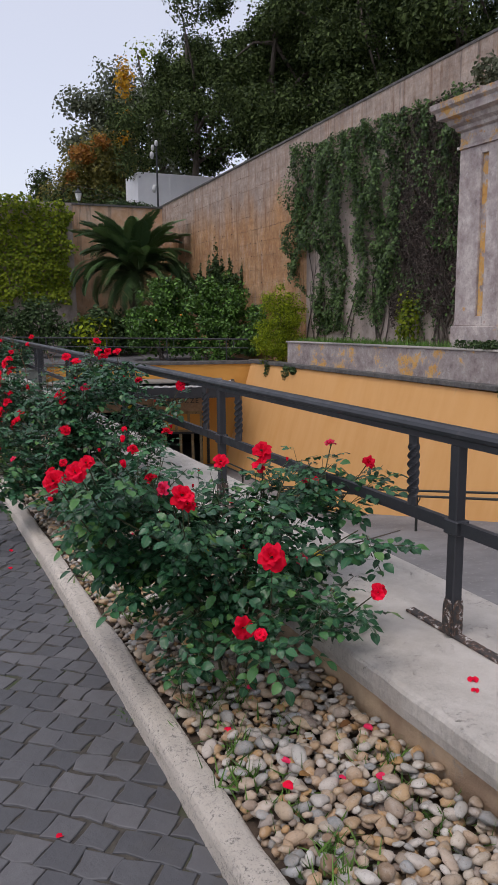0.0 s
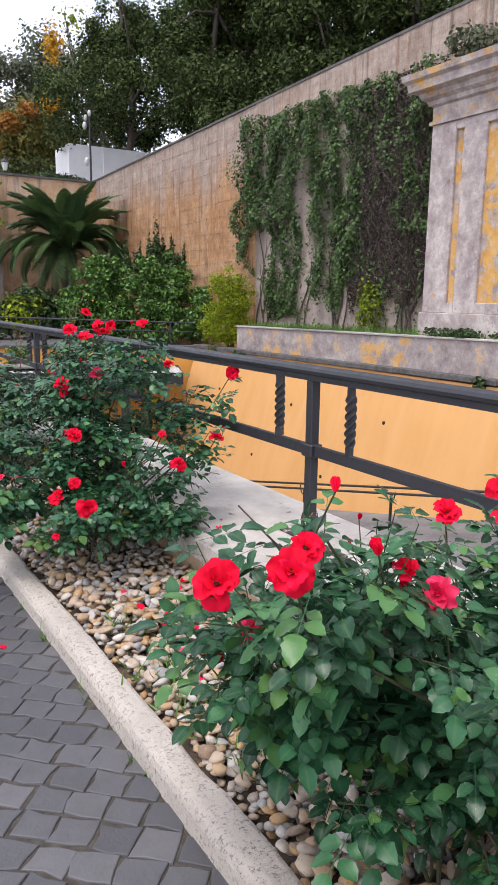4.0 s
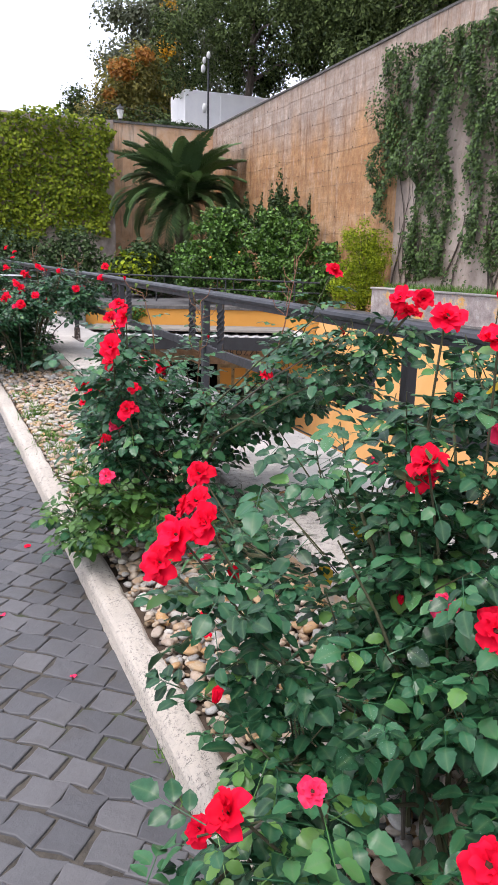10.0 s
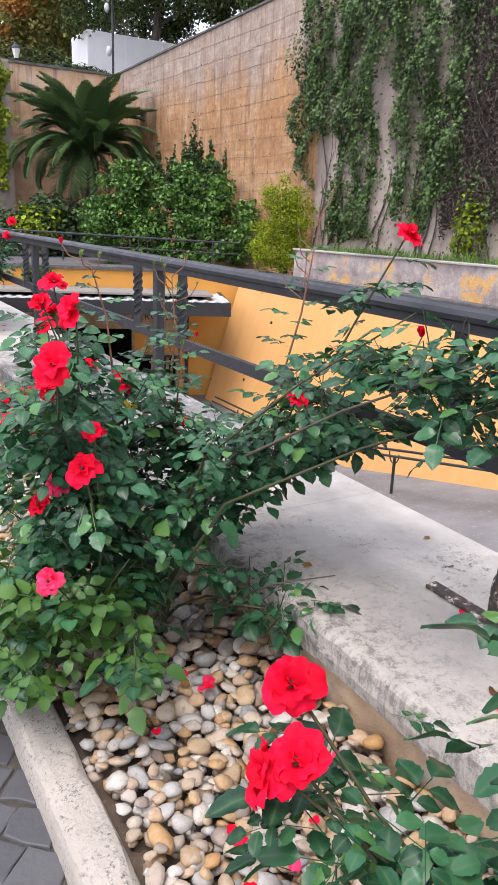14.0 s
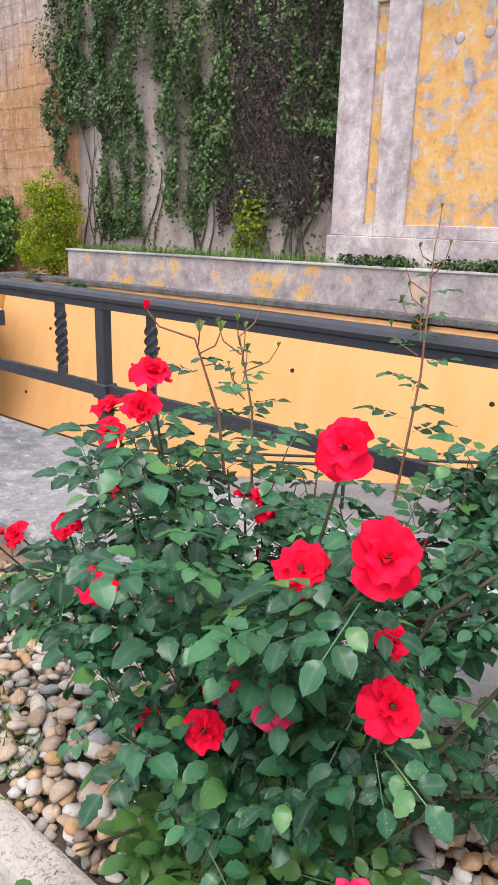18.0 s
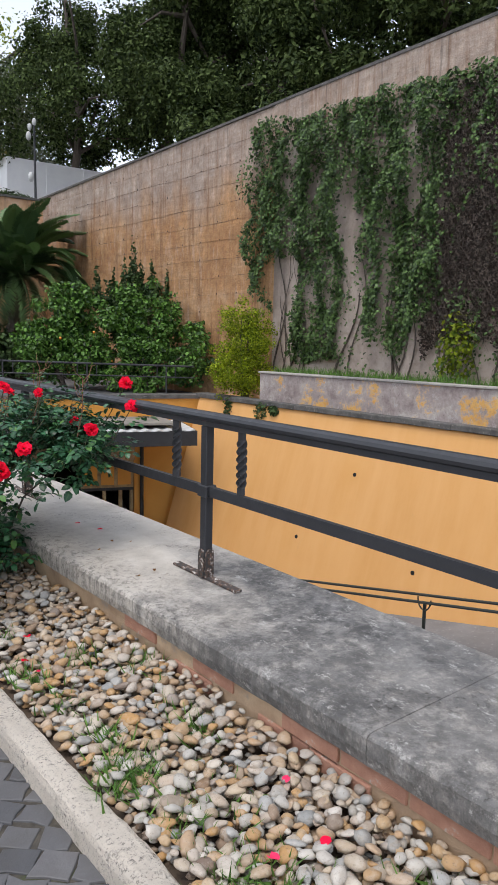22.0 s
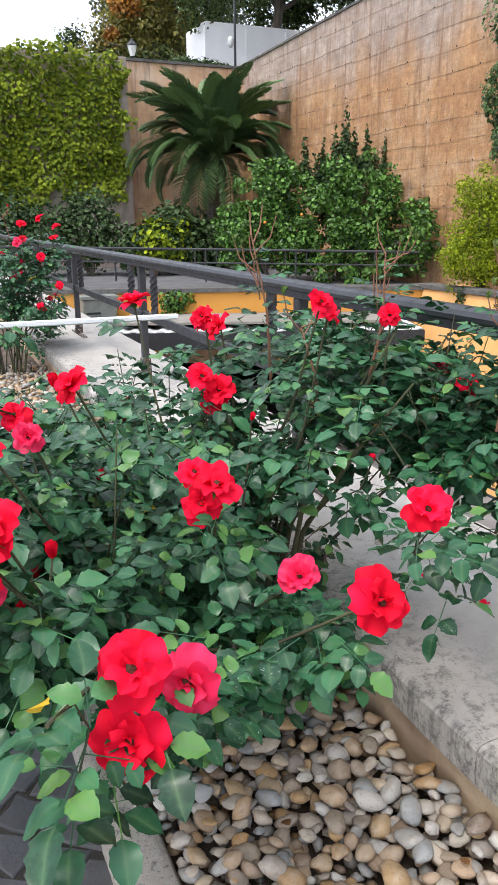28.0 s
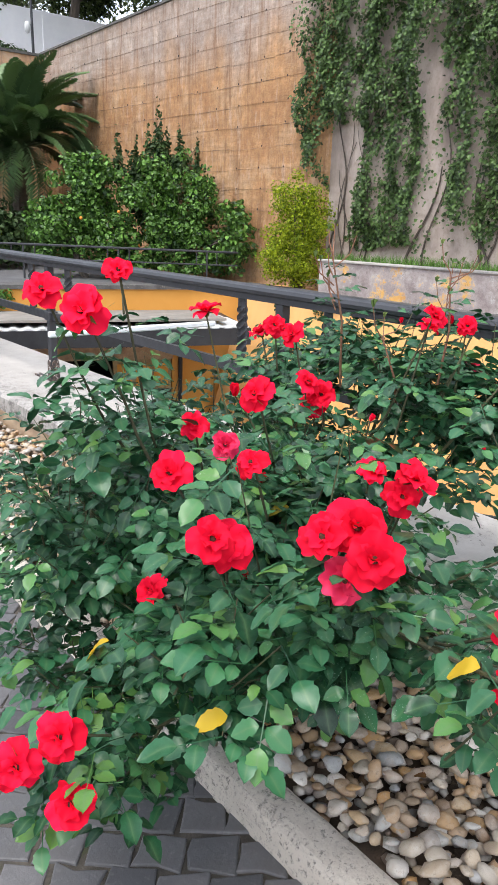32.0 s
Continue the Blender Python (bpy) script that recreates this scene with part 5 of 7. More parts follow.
# ---- cabinet past the slabs ----
CAB = stained("cabinet_paint", (0.24, 0.26, 0.23), (0.17, 0.18, 0.16), 4, rough=0.5)
cab = tagged(new("utility_cabinet"), "grey-green metal utility cabinet with louvres", "cabinet")
cab.location = (4.35, 26.72, -1.97)
bm = bmesh.new()
box(bm, -0.4, 0.4, -0.25, 0.25, 0, 1.4)
soft(bm, 0.02, 1)
part("body", bm, CAB, cab)
bm = bmesh.new()
box(bm, -0.44, 0.44, -0.30, 0.30, 1.4, 1.47)
part("lid", bm, CAB, cab)
for k in range(7):
    bm = bmesh.new()
    box(bm, -0.33, 0.0, -0.262, -0.248, 0.45 + 0.1 * k, 0.50 + 0.1 * k)
    part("louvre", bm, CHAR, cab)
bm = bmesh.new()
box(bm, -0.55, 0.55, -0.4, 0.4, -2.4, 0)
part("plinth", bm, RAMP, cab)


# ---- truck on the upper road ----
TRUCK_WHITE = stained("truck_white", (0.86, 0.87, 0.88), (0.80, 0.81, 0.83), 2, rough=0.35, relief=0.05)
RUBBER = stained("tyre_rubber", (0.03, 0.03, 0.03), (0.02, 0.02, 0.02), 10, rough=0.9)
GLASS_DARK = stained("cab_window", (0.03, 0.035, 0.04), (0.02, 0.022, 0.026), 2, rough=0.08)
truck = tagged(new("refuse_truck"), "white refuse lorry standing on the upper road", "truck")
TX, TYY, TZ = 13.8, 43.6, 6.45
truck.location = (TX, TYY, TZ)


def truck_box(name, x0, x1, y0, y1, z0, z1, material, bevel=0.05, label="", parent=None):
    bm = bmesh.new()
    box(bm, x0, x1, y0, y1, z0, z1)
    if bevel:
        soft(bm, bevel, 2)
    return part(name, bm, material, parent or truck, label)


bm = bmesh.new()
loft(bm, [[(0.0, y, 1.0), (0.0, y, 3.14), (0.05, y, 3.20), (6.15, y, 3.20), (6.2, y, 3.14), (6.2, y, 1.0)] for y in (0.0, 2.4)])
part("body", bm, TRUCK_WHITE, truck, "white ribbed refuse body")
for x in (0.02, 2.05, 4.1, 6.1):
    truck_box("rib", x, x + 0.07, -0.03, 0.0, 1.05, 3.05, TRUCK_WHITE, 0)
truck_box("chassis", 0.4, 8.2, 0.4, 2.0, 0.55, 1.0, CHAR)
bm = bmesh.new()
loft(bm, [[(6.45, y, 0.7), (6.45, y, 2.45), (7.8, y, 2.45), (8.3, y, 1.75), (8.35, y, 0.7)] for y in (0.05, 2.35)])
cabin = part("cab", bm, TRUCK_WHITE, truck)
truck_box("side_window", 6.9, 7.8, 0.035, 0.05, 1.65, 2.25, GLASS_DARK, 0, parent=cabin)
truck_box("mirror", 8.0, 8.1, -0.25, -0.1, 1.6, 2.2, CHAR, 0.02, parent=cabin)
for x in (1.2, 2.4, 7.3):
    for y in (0.15, 2.25):
        bm = bmesh.new()
        tube(bm, [(x, y - 0.14, 0.5), (x, y + 0.14, 0.5)], 0.5, 18)
        wheel = part("wheel", bm, RUBBER, truck)
        bm = bmesh.new()
        tube(bm, [(x, y - 0.15, 0.5), (x, y + 0.15, 0.5)], 0.24, 14)
        part("rim", bm, WHITE_METAL, wheel)

# ---- wall lantern and camera pole ----
LAMP_GLASS = stained("frosted_glass", (0.75, 0.76, 0.74), (0.62, 0.63, 0.6), 6, rough=0.3)
lantern = tagged(new("lantern"), "black iron lantern with frosted panes on a short post", "lamp")
lantern.location = (9.5, 40.45, 6.55)
bm = bmesh.new()
tube(bm, [(0, 0, 0), (0, 0, 0.75)], [0.06, 0.045], 8)
part("post", bm, CHAR, lantern)
bm = bmesh.new()
loft(bm, [[(r * math.cos(a * math.pi / 3), r * math.sin(a * math.pi / 3), z) for a in range(6)] for r, z in ((0.09, 0.80), (0.19, 1.18))])
part("pane_box", bm, LAMP_GLASS, lantern, "frosted glass panes")
bm = bmesh.new()
loft(bm, [[(r * math.cos(a * math.pi / 3), r * math.sin(a * math.pi / 3), z) for a in range(6)] for r, z in ((0.22, 1.19), (0.20, 1.24), (0.07, 1.36), (0.03, 1.45))])
part("roof", bm, CHAR, lantern)
bm = bmesh.new()
loft(bm, [[(r * math.cos(a * math.pi / 3), r * math.sin(a * math.pi / 3), z) for a in range(6)] for r, z in ((0.05, 0.74), (0.10, 0.80))])
part("base", bm, CHAR, lantern)
pole = tagged(new("camera_pole"), "slim grey steel pole carrying cameras and a lamp head", "pole")
pole.location = (14.15, 40.95, 6.55)
bm = bmesh.new()
tube(bm, [(0, 0, 0), (0, 0, 4.1)], [0.06, 0.045], 8)
part("mast", bm, IRON, pole)
for x, z, r in ((-0.28, 3.55, 0.15), (-0.22, 3.95, 0.12), (0.0, 4.2, 0.13), (-0.2, 1.75, 0.17)):
    bm = bmesh.new()
    bmesh.ops.create_uvsphere(bm, u_segments=12, v_segments=8, radius=r)
    for v in bm.verts:
        v.co = Vector((v.co.x * 0.8 + x, v.co.y * 0.8, v.co.z * 1.35 + z))
    head = part("camera_head", bm, WHITE_METAL, pole, "white camera housing", True)
    bm = bmesh.new()
    tube(bm, [(0, 0, z + 0.1), (x, 0, z + 0.1)], 0.025, 6)
    part("arm", bm, IRON, head)

# ---- board courses on the concrete wall ----
# dark colour on thin ridges stands for the shadow in the joint gaps
JOINT = stained("joint_shade", (0.30, 0.195, 0.13), (0.10, 0.066, 0.045), 1.6, rough=0.95)
for k in range(13):
    z = 0.35 + 0.54 * k
    bm = bmesh.new()
    for y0 in range(0, 9):
        ya, yb = 23.3 + y0 * 1.85, 23.3 + (y0 + 1) * 1.85 - 0.02
        if yb > 39.6:
            continue
        zz = z + 0.022 * math.sin(y0 * 2.3 + k * 1.7)
        ring = []
        for q in range(8):
            yy = ya + (yb - ya) * q / 7
            x = wall_x(yy)
            w = 0.014 * max(0.06, 0.45 + 1.5 * noise.noise((yy * 1.9, z * 2.0, 4.0)))
            ring.append([(x - 0.002, yy, zz), (x - 0.008, yy, zz + 0.25 * w), (x - 0.003, yy, zz + w), (x + 0.05, yy, zz + w), (x + 0.05, yy, zz)])
        loft(bm, ring)
    course = whole("course_joint", bm, JOINT, "horizontal board joint on the retaining wall, gap shade painted dark", "wall", "structure")
    for y0 in range(0, 16):
        yy = 23.6 + y0 * 1.02 + 0.05 * math.sin(k * 3.1 + y0)
        if noise.noise((yy * 0.9, k * 1.7, 2.2)) < -0.05:
            continue
        # solid plug, its near-black colour standing for the shade in a tie hole
        bm = bmesh.new()
        tube(bm, [(wall_x(yy) + 0.03, yy, z + 0.04), (wall_x(yy) - 0.006, yy, z + 0.04)], 0.024, 6)
        part("tie_hole", bm, DARK, course)


# ---- fallen petals ----
RED = leaf_material("rose_petal", (0.68, 0.005, 0.026), (0.84, 0.009, 0.046), 0.6, 0.08, 0.25, island=False)
PINK = leaf_material("pink_petal", (0.76, 0.016, 0.085), (0.86, 0.040, 0.13), 0.5, 0.25, 0.3, island=False)
SEPAL = leaf_material("sepal", (0.08, 0.14, 0.03), (0.16, 0.22, 0.06), island=False)
CORE = stained("flower_core", (0.10, 0.035, 0.01), (0.03, 0.01, 0.008), 80)


def petal_shape(width, length, cup, curl, ruffle, seed, n=8):
    """Grid of a broad petal lying along +y from the centre, rising in z."""
    r2 = random.Random(seed)
    ph = r2.uniform(0, 6.28)
    verts, faces = [], []
    for j in range(n + 1):
        v = j / n
        half = width * 0.5 * (0.30 + 0.70 * math.sin(min(1, v * 1.25 + 0.08) * math.pi / 2)) * (1 - 0.22 * max(0, v - 0.75) / 0.25)
        for i in range(n + 1):
            u = 2 * i / n - 1
            notch = -0.05 * length * (1 - abs(u)) * (v > 0.9) - 0.10 * length * abs(u) ** 2.5 * v
            z = cup * length * v * (1 - 0.35 * v) - curl * length * v ** 3 + 0.10 * length * u * u * (1 - v) * (1 if cup else 0)
            z += ruffle * length * v * v * math.sin(u * 4.2 + ph)
            verts.append((u * half, v * length + notch, z))
    for j in range(n):
        for i in range(n):
            a = j * (n + 1) + i
            faces.append((a, a + 1, a + n + 2, a + n + 1))
    return verts, faces


def petal_mesh(name, material, *args):
    v, f = petal_shape(*args)
    return raw(name, v, f, material, True)


def ring_mesh(name, material, rings, seed):
    """A whorl of petals in one mesh: rings of (count, tilt, width, length, cup, curl)."""
    r2 = random.Random(seed)
    verts, faces = [], []
    for count, tilt, width, length, cup, curl in rings:
        start = r2.uniform(0, 6.28)
        for k in range(count):
            v, f = petal_shape(width, length, cup, curl, 0.17, r2.random())
            m = Matrix.Rotation(start + 6.283 * k / count + r2.uniform(-0.15, 0.15), 3, "Z") @ Matrix.Rotation(radians(tilt + r2.uniform(-18, 18)), 3, "X")
            base = len(verts)
            verts += [tuple(m @ Vector(p)) for p in v]
            faces += [tuple(base + i for i in q) for q in f]
    return raw(name, verts, faces, material, True)


INNER = {}
OUTER = {}
for key, material in (("red", RED), ("pink", PINK)):
    INNER[key] = [ring_mesh("rose", material, [(4, 40, 0.038, 0.034, 0.35, 0.16), (2, 64, 0.024, 0.022, 0.4, 0.1)], s) for s in (1, 2, 3)]
    OUTER[key] = [petal_mesh("petal", material, 0.047, 0.043, 0.22, c, 0.16, s) for s, c in ((4, 0.16), (5, 0.28), (6, 0.05))]
BUD = ring_mesh("rosebud", RED, [(4, 78, 0.020, 0.026, 0.3, -0.1), (3, 84, 0.013, 0.027, 0.2, -0.1)], 7)
GREEN_BUD = ring_mesh("rosebud", SEPAL, [(4, 80, 0.014, 0.028, 0.25, -0.1), (3, 86, 0.009, 0.032, 0.2, -0.1)], 8)
CALYX = raw("calyx", *(lambda v, f: (v, f))(*(lambda: (
    [(0.006 * math.cos(a * 1.2566), 0.006 * math.sin(a * 1.2566), -0.010) for a in range(5)] + [(0.0105 * math.cos(a * 1.2566), 0.0105 * math.sin(a * 1.2566), 0.002) for a in range(5)] + [(0.030 * math.cos((a + 0.5) * 1.2566), 0.030 * math.sin((a + 0.5) * 1.2566), -0.002) for a in range(5)],
    [(0, 1, 2, 3, 4)] + [(a, (a + 1) % 5, 5 + (a + 1) % 5, 5 + a) for a in range(5)] + [(5 + a, 5 + (a + 1) % 5, 10 + a) for a in range(5)]))()), SEPAL)
CORE_MESH = bmesh.new()
bmesh.ops.create_icosphere(CORE_MESH, subdivisions=1, radius=0.007)
CORE_MESH = mesh_of("stamen_cluster", CORE_MESH, CORE)

petal_rng = random.Random(17)
FALLEN = [(0.30, 1.60, 0.002, "red"), (0.10, 4.50, 0.002, "pink"), (0.42, 4.70, 0.002, "red"), (0.55, 4.22, 0.002, "red"), (0.20, 5.2, 0.002, "red"), (0.50, 5.55, 0.002, "pink"), (0.35, 6.0, 0.002, "pink"),
          (0.48, 3.9, 0.002, "red"), (0.15, 2.9, 0.002, "red"), (0.52, 6.6, 0.002, "red")]
for k in range(44):
    FALLEN.append((petal_rng.uniform(0.86, 1.26), petal_rng.choice([petal_rng.uniform(0.8, 2.0), petal_rng.uniform(3.0, 3.9), petal_rng.uniform(5.2, 6.2), petal_rng.uniform(7.6, 9.9)]), 0.119, petal_rng.choice(["red", "pink"])))
for k in range(9):
    FALLEN.append((petal_rng.uniform(1.4, 1.95), petal_rng.uniform(1.0, 11.0), SLAB_Z + 0.002, "red"))
for x, y, z, key in FALLEN:
    ob = tagged(new("fallen_petal", OUTER[key][petal_rng.randint(0, 2)]), "fallen %s rose petal lying on the ground" % ("red" if key == "red" else "pink"), "petal", "fallen petals")
    ob.location = (x, y, z)
    ob.rotation_euler = (petal_rng.uniform(-0.15, 0.15), petal_rng.uniform(-0.15, 0.15), petal_rng.uniform(0, 6.28))
    ob.scale = [petal_rng.uniform(0.45, 0.75)] * 3

# ---- rose bushes ----
def rose_leaf(name, island):
    """Leathery blue-green leaf: pale midrib, some leaves young and yellowish, dusty specks on a few."""
    p = Paint(name, 0.34)
    r = p.each(island)
    c = p.ramp(r, [(0.0, (0.006, 0.032, 0.014)), (0.30, (0.012, 0.060, 0.025)), (0.65, (0.024, 0.108, 0.046)), (0.86, (0.042, 0.150, 0.056)), (0.95, (0.070, 0.185, 0.046)), (1.0, (0.100, 0.210, 0.044))])
    a = p.nt.nodes.new("ShaderNodeAttribute")
    a.attribute_name = "midrib"
    c = p.mix(p.math("MULTIPLY", p.math("POWER", a.outputs["Fac"], 6.0), 0.5), c, (0.10, 0.17, 0.075))
    c = p.mix(p.math("MULTIPLY", p.step(p.noise(60, 6, 0.7), 0.45, 0.85), 0.6), c, (0.040, 0.140, 0.062))
    dust = p.math("MULTIPLY", p.step(p.noise(330, 2, 0.5), 0.66, 0.70), p.step(p.noise(5, 3), 0.55, 0.62))
    c = p.mix(p.math("MULTIPLY", dust, 0.6), c, (0.34, 0.40, 0.36))
    p.colour(c).bump(p.noise(150, 4), 0.16, 0.002)
    p.b.inputs["Specular IOR Level"].default_value = 0.36
    back = p.nt.nodes.new("ShaderNodeBsdfTranslucent")
    p.link(c, back.inputs["Color"])
    blend = p.nt.nodes.new("ShaderNodeMixShader")
    blend.inputs[0].default_value = 0.06
    p.link(p.b.outputs[0], blend.inputs[1])
    p.link(back.outputs[0], blend.inputs[2])
    p.link(blend.outputs[0], p.nt.nodes["Material Output"].inputs["Surface"])
    return p.mat


ROSE_LEAF, ROSE_LEAF_ONE = rose_leaf("rose_leaf", True), rose_leaf("rose_leaf_single", False)
YOUNG_LEAF = leaf_material("young_rose_leaf", (0.045, 0.120, 0.028), (0.080, 0.175, 0.038), 0.4, 0.4, 0.2, island=False)
TIRED_LEAF = leaf_material("yellow_rose_leaf", (0.55, 0.30, 0.02), (0.60, 0.42, 0.03), 0.5, 0.4, 0.3)


def leaflet(scale, wide, bend, seed):
    """Ovate leaflet along +y with a folded midrib and a toothed edge."""
    r2 = random.Random(seed)
    stations = [(0.0, 0.0), (0.12, 0.27), (0.28, 0.46), (0.37, 0.42), (0.50, 0.52), (0.60, 0.43), (0.72, 0.40), (0.86, 0.22), (1.0, 0.0)]
    verts, faces = [], []
    for v, w in stations:
        droop = -bend * v * v
        for side in (-1, 0, 1):
            jag = 1 + (0.06 * r2.uniform(-1, 1) if side else 0)
            verts.append((side * w * wide * jag * scale, v * scale, (droop + 0.16 * abs(side) * w + 0.04 * math.sin(v * 6 + side)) * scale))
    for j in range(len(stations) - 1):
        a = j * 3
        faces += [(a, a + 1, a + 4, a + 3), (a + 1, a + 2, a + 5, a + 4)]
    return verts, faces


def compound(seed, pairs=2):
    """A rose leaf: a stalk with paired leaflets and one at the tip."""
    r2 = random.Random(seed)
    verts, faces = [], []

    def add(v, f, m):
        base = len(verts)
        verts.extend(tuple(m @ Vector(p)) for p in v)
        faces.extend(tuple(base + i for i in q) for q in f)

    length = 0.035 + 0.030 * pairs
    for a, b in ((0, length),):
        add([(-0.0012, a, 0), (0.0012, a, 0), (0.0008, b, -0.004), (-0.0008, b, -0.004)], [(0, 1, 2, 3)], Matrix.Identity(4))
    v, f = leaflet(0.052 * r2.uniform(0.9, 1.15), 0.72, r2.uniform(0.1, 0.3), seed)
    add(v, f, Matrix.Translation((0, length, -0.004)))
    for p in range(pairs):
        for side in (-1, 1):
            v, f = leaflet((0.045 - 0.006 * (pairs - 1 - p)) * r2.uniform(0.85, 1.1), 0.72, r2.uniform(0.05, 0.3), seed + 3 * p + side)
            m = Matrix.Translation((0, 0.035 + 0.030 * p, -0.002)) @ Matrix.Rotation(side * radians(-62 + r2.uniform(-10, 10)), 4, "Z") @ Matrix.Rotation(r2.uniform(-0.25, 0.25), 4, "Y")
            add(v, f, m @ Matrix.Translation((0, 0.006, 0)))
    return verts, faces


LEAF_SHAPES = [compound(s, 2 if s % 3 else 1) for s in range(1, 7)]
LEAF_RIBS = [[0.0 if i < 4 else float((i - 4) % 3 == 1) for i in range(len(v))] for v, f in LEAF_SHAPES]


def ribbed(me, ribs):
    """Marks the midribs of leaves for their material."""
    me.attributes.new("midrib", "FLOAT", "POINT").data.foreach_set("value", ribs)
    return me


LEAF_MESHES = [ribbed(raw("leaf", v, f, ROSE_LEAF_ONE, True), ribs) for (v, f), ribs in zip(LEAF_SHAPES, LEAF_RIBS)]
YOUNG_MESHES = [raw("leaf", v, f, YOUNG_LEAF, True) for v, f in LEAF_SHAPES[:2]]
TIRED_MESH = raw("leaf", *leaflet(0.05, 0.75, 0.3, 77), TIRED_LEAF, True)


def turn_matrix(ahead, up):
    """Turn whose y axis goes ahead and whose z axis is near up."""
    y = Vector(ahead).normalized()
    x = y.cross(Vector(up))
    if x.length < 1e-3:
        x = y.cross(Vector((1, 0, 0.1)))
    x.normalize()
    return Matrix((x, y, x.cross(y))).transposed()


def rose_bush(at, lobes, leaves, singles, blooms, seed, label, shoots=3, extra=0, keep=None, tall=(), fresh=None):
    """A rose bush on its canes. lobes: (x, y, z, rx, ry, rz) from the base; blooms: (x, y, z, colour, size) in the world."""
    root = tagged(new("rose_bush"), label, "rose bush")
    root.location = at
    r2 = random.Random(seed)
    rs = np.random.RandomState(seed)
    ends = []
    spots = []
    for k in range(18):
        b = r2.choice(lobes)
        e = Vector(b[:3]) + Vector((r2.uniform(-0.8, 0.8) * b[3], r2.uniform(-0.8, 0.8) * b[4], r2.uniform(-0.2, 0.75) * b[5]))
        s = Vector((r2.uniform(-0.10, 0.10), r2.uniform(-0.16, 0.16), -0.03))
        m = s.lerp(e, 0.45) + Vector((0.12 * (s.x - e.x), 0.12 * (s.y - e.y), 0.18 * e.z))
        line = [s, s.lerp(m, 0.5) + Vector((0, 0, 0.03)), m, m.lerp(e, 0.5) + Vector((0, 0, 0.02)), e]
        bm = bmesh.new()
        w = r2.uniform(0.0035, 0.0065)
        tube(bm, line, [w * 1.3, w * 1.1, w, w * 0.7, w * 0.4], 6)
        part("cane", bm, CANE if k % 4 else BARK, root)
        ends.append((m, e))
    # leafy sprays on thin twigs that reach the skin of the crown, with some leaves between them
    tips, way = blob_points(rs, lobes, int(leaves * 0.26), 0.70)
    ok = tips[:, 2] > 0.09
    if keep:
        ok &= keep(tips[:, 0] + at[0], tips[:, 1] + at[1], tips[:, 2] + at[2])
    tips, way = tips[ok], way[ok]
    spots, dirs, twig_v, twig_f = [], [], [], []
    for k in range(min(len(tips), leaves // 6)):
        tip = Vector(tips[k])
        lean = (Vector(way[k]) + Vector((r2.uniform(-0.4, 0.4), r2.uniform(-0.4, 0.4), r2.uniform(0.1, 0.8)))).normalized()
        reach = r2.uniform(0.10, 0.22)
        foot = tip - reach * lean - Vector((0, 0, 0.03))
        turn = turn_matrix(lean, (0.2, 0.1, 1))
        base = len(twig_v)
        for q, w in ((foot, 0.0022), (tip, 0.0012)):
            twig_v += [tuple(q + turn @ Vector((w * math.cos(a), 0, w * math.sin(a)))) for a in (0.0, 2.09, 4.19)]
        twig_f += [(base + u, base + (u + 1) % 3, base + 3 + (u + 1) % 3, base + 3 + u) for u in range(3)]
        spin = r2.uniform(0, 6.28)
        for q in range(6):
            a = spin + 2.4 * q
            spots.append(tuple(foot.lerp(tip, 0.25 + 0.15 * q)))
            side = turn @ Vector((math.cos(a), 0.35, math.sin(a)))
            dirs.append(tuple(side + 0.5 * lean))
    ob = new("twig_growth", raw("twig_growth", twig_v, twig_f, CANE))
    ob.parent = root
    tagged(ob, kind="stuff")
    pts, d = blob_points(rs, lobes, max(40, int((leaves - len(spots)) * 1.5)), 0.85)
    ok = pts[:, 2] > 0.09
    if keep:
        ok &= keep(pts[:, 0] + at[0], pts[:, 1] + at[1], pts[:, 2] + at[2])
    pts, d = pts[ok][:max(20, leaves - len(spots))], d[ok][:max(20, leaves - len(spots))]
    pts, d = np.concatenate([np.array(spots), pts]), np.concatenate([np.array(dirs), d])
    leaves = len(pts)
    # blooms, each on a leafy stalk that leaves the crown
    all_blooms = [(Vector(b[:3]) - Vector(at), b[3], b[4]) for b in blooms]
    for k in range(extra):
        i = r2.randrange(leaves)
        if pts[i][2] > 0.5:
            all_blooms.append((Vector(pts[i]) + 0.03 * Vector(d[i]), "red" if r2.random() < 0.8 else "pink", r2.uniform(0.55, 0.85)))
    centre = Vector((0, 0, 0.35))
    stalks, more_p, more_d = [], [], []
    for p, key, size in all_blooms:
        out = (p - centre).normalized()
        axis = (out * 0.5 + Vector((-0.45, -0.45, 0.40)) + Vector((r2.uniform(-0.55, 0.55), r2.uniform(-0.55, 0.55), r2.uniform(-0.3, 0.5)))).normalized()
        want = p.lerp(centre, 0.25) - Vector((0, 0, 0.12))
        root_at = Vector(pts[np.argmin(((pts - np.array(want)) ** 2).sum(1))])
        bow = root_at.lerp(p, 0.55) - 0.04 * axis - Vector((0, 0, 0.03))
        stalks.append((p, key, size, axis, root_at, bow))
        reach = (p - root_at).length
        for j in range(7 + int(reach * 16)):
            u = r2.uniform(0.05, 0.80)
            on = root_at.lerp(bow, u / 0.55) if u < 0.55 else bow.lerp(p, (u - 0.55) / 0.45)
            more_p.append(on + Vector((r2.gauss(0, 0.035), r2.gauss(0, 0.035), r2.gauss(-0.02, 0.03))))
            a = r2.uniform(0, 6.28)
            more_d.append((math.cos(a), math.sin(a), 0.2))
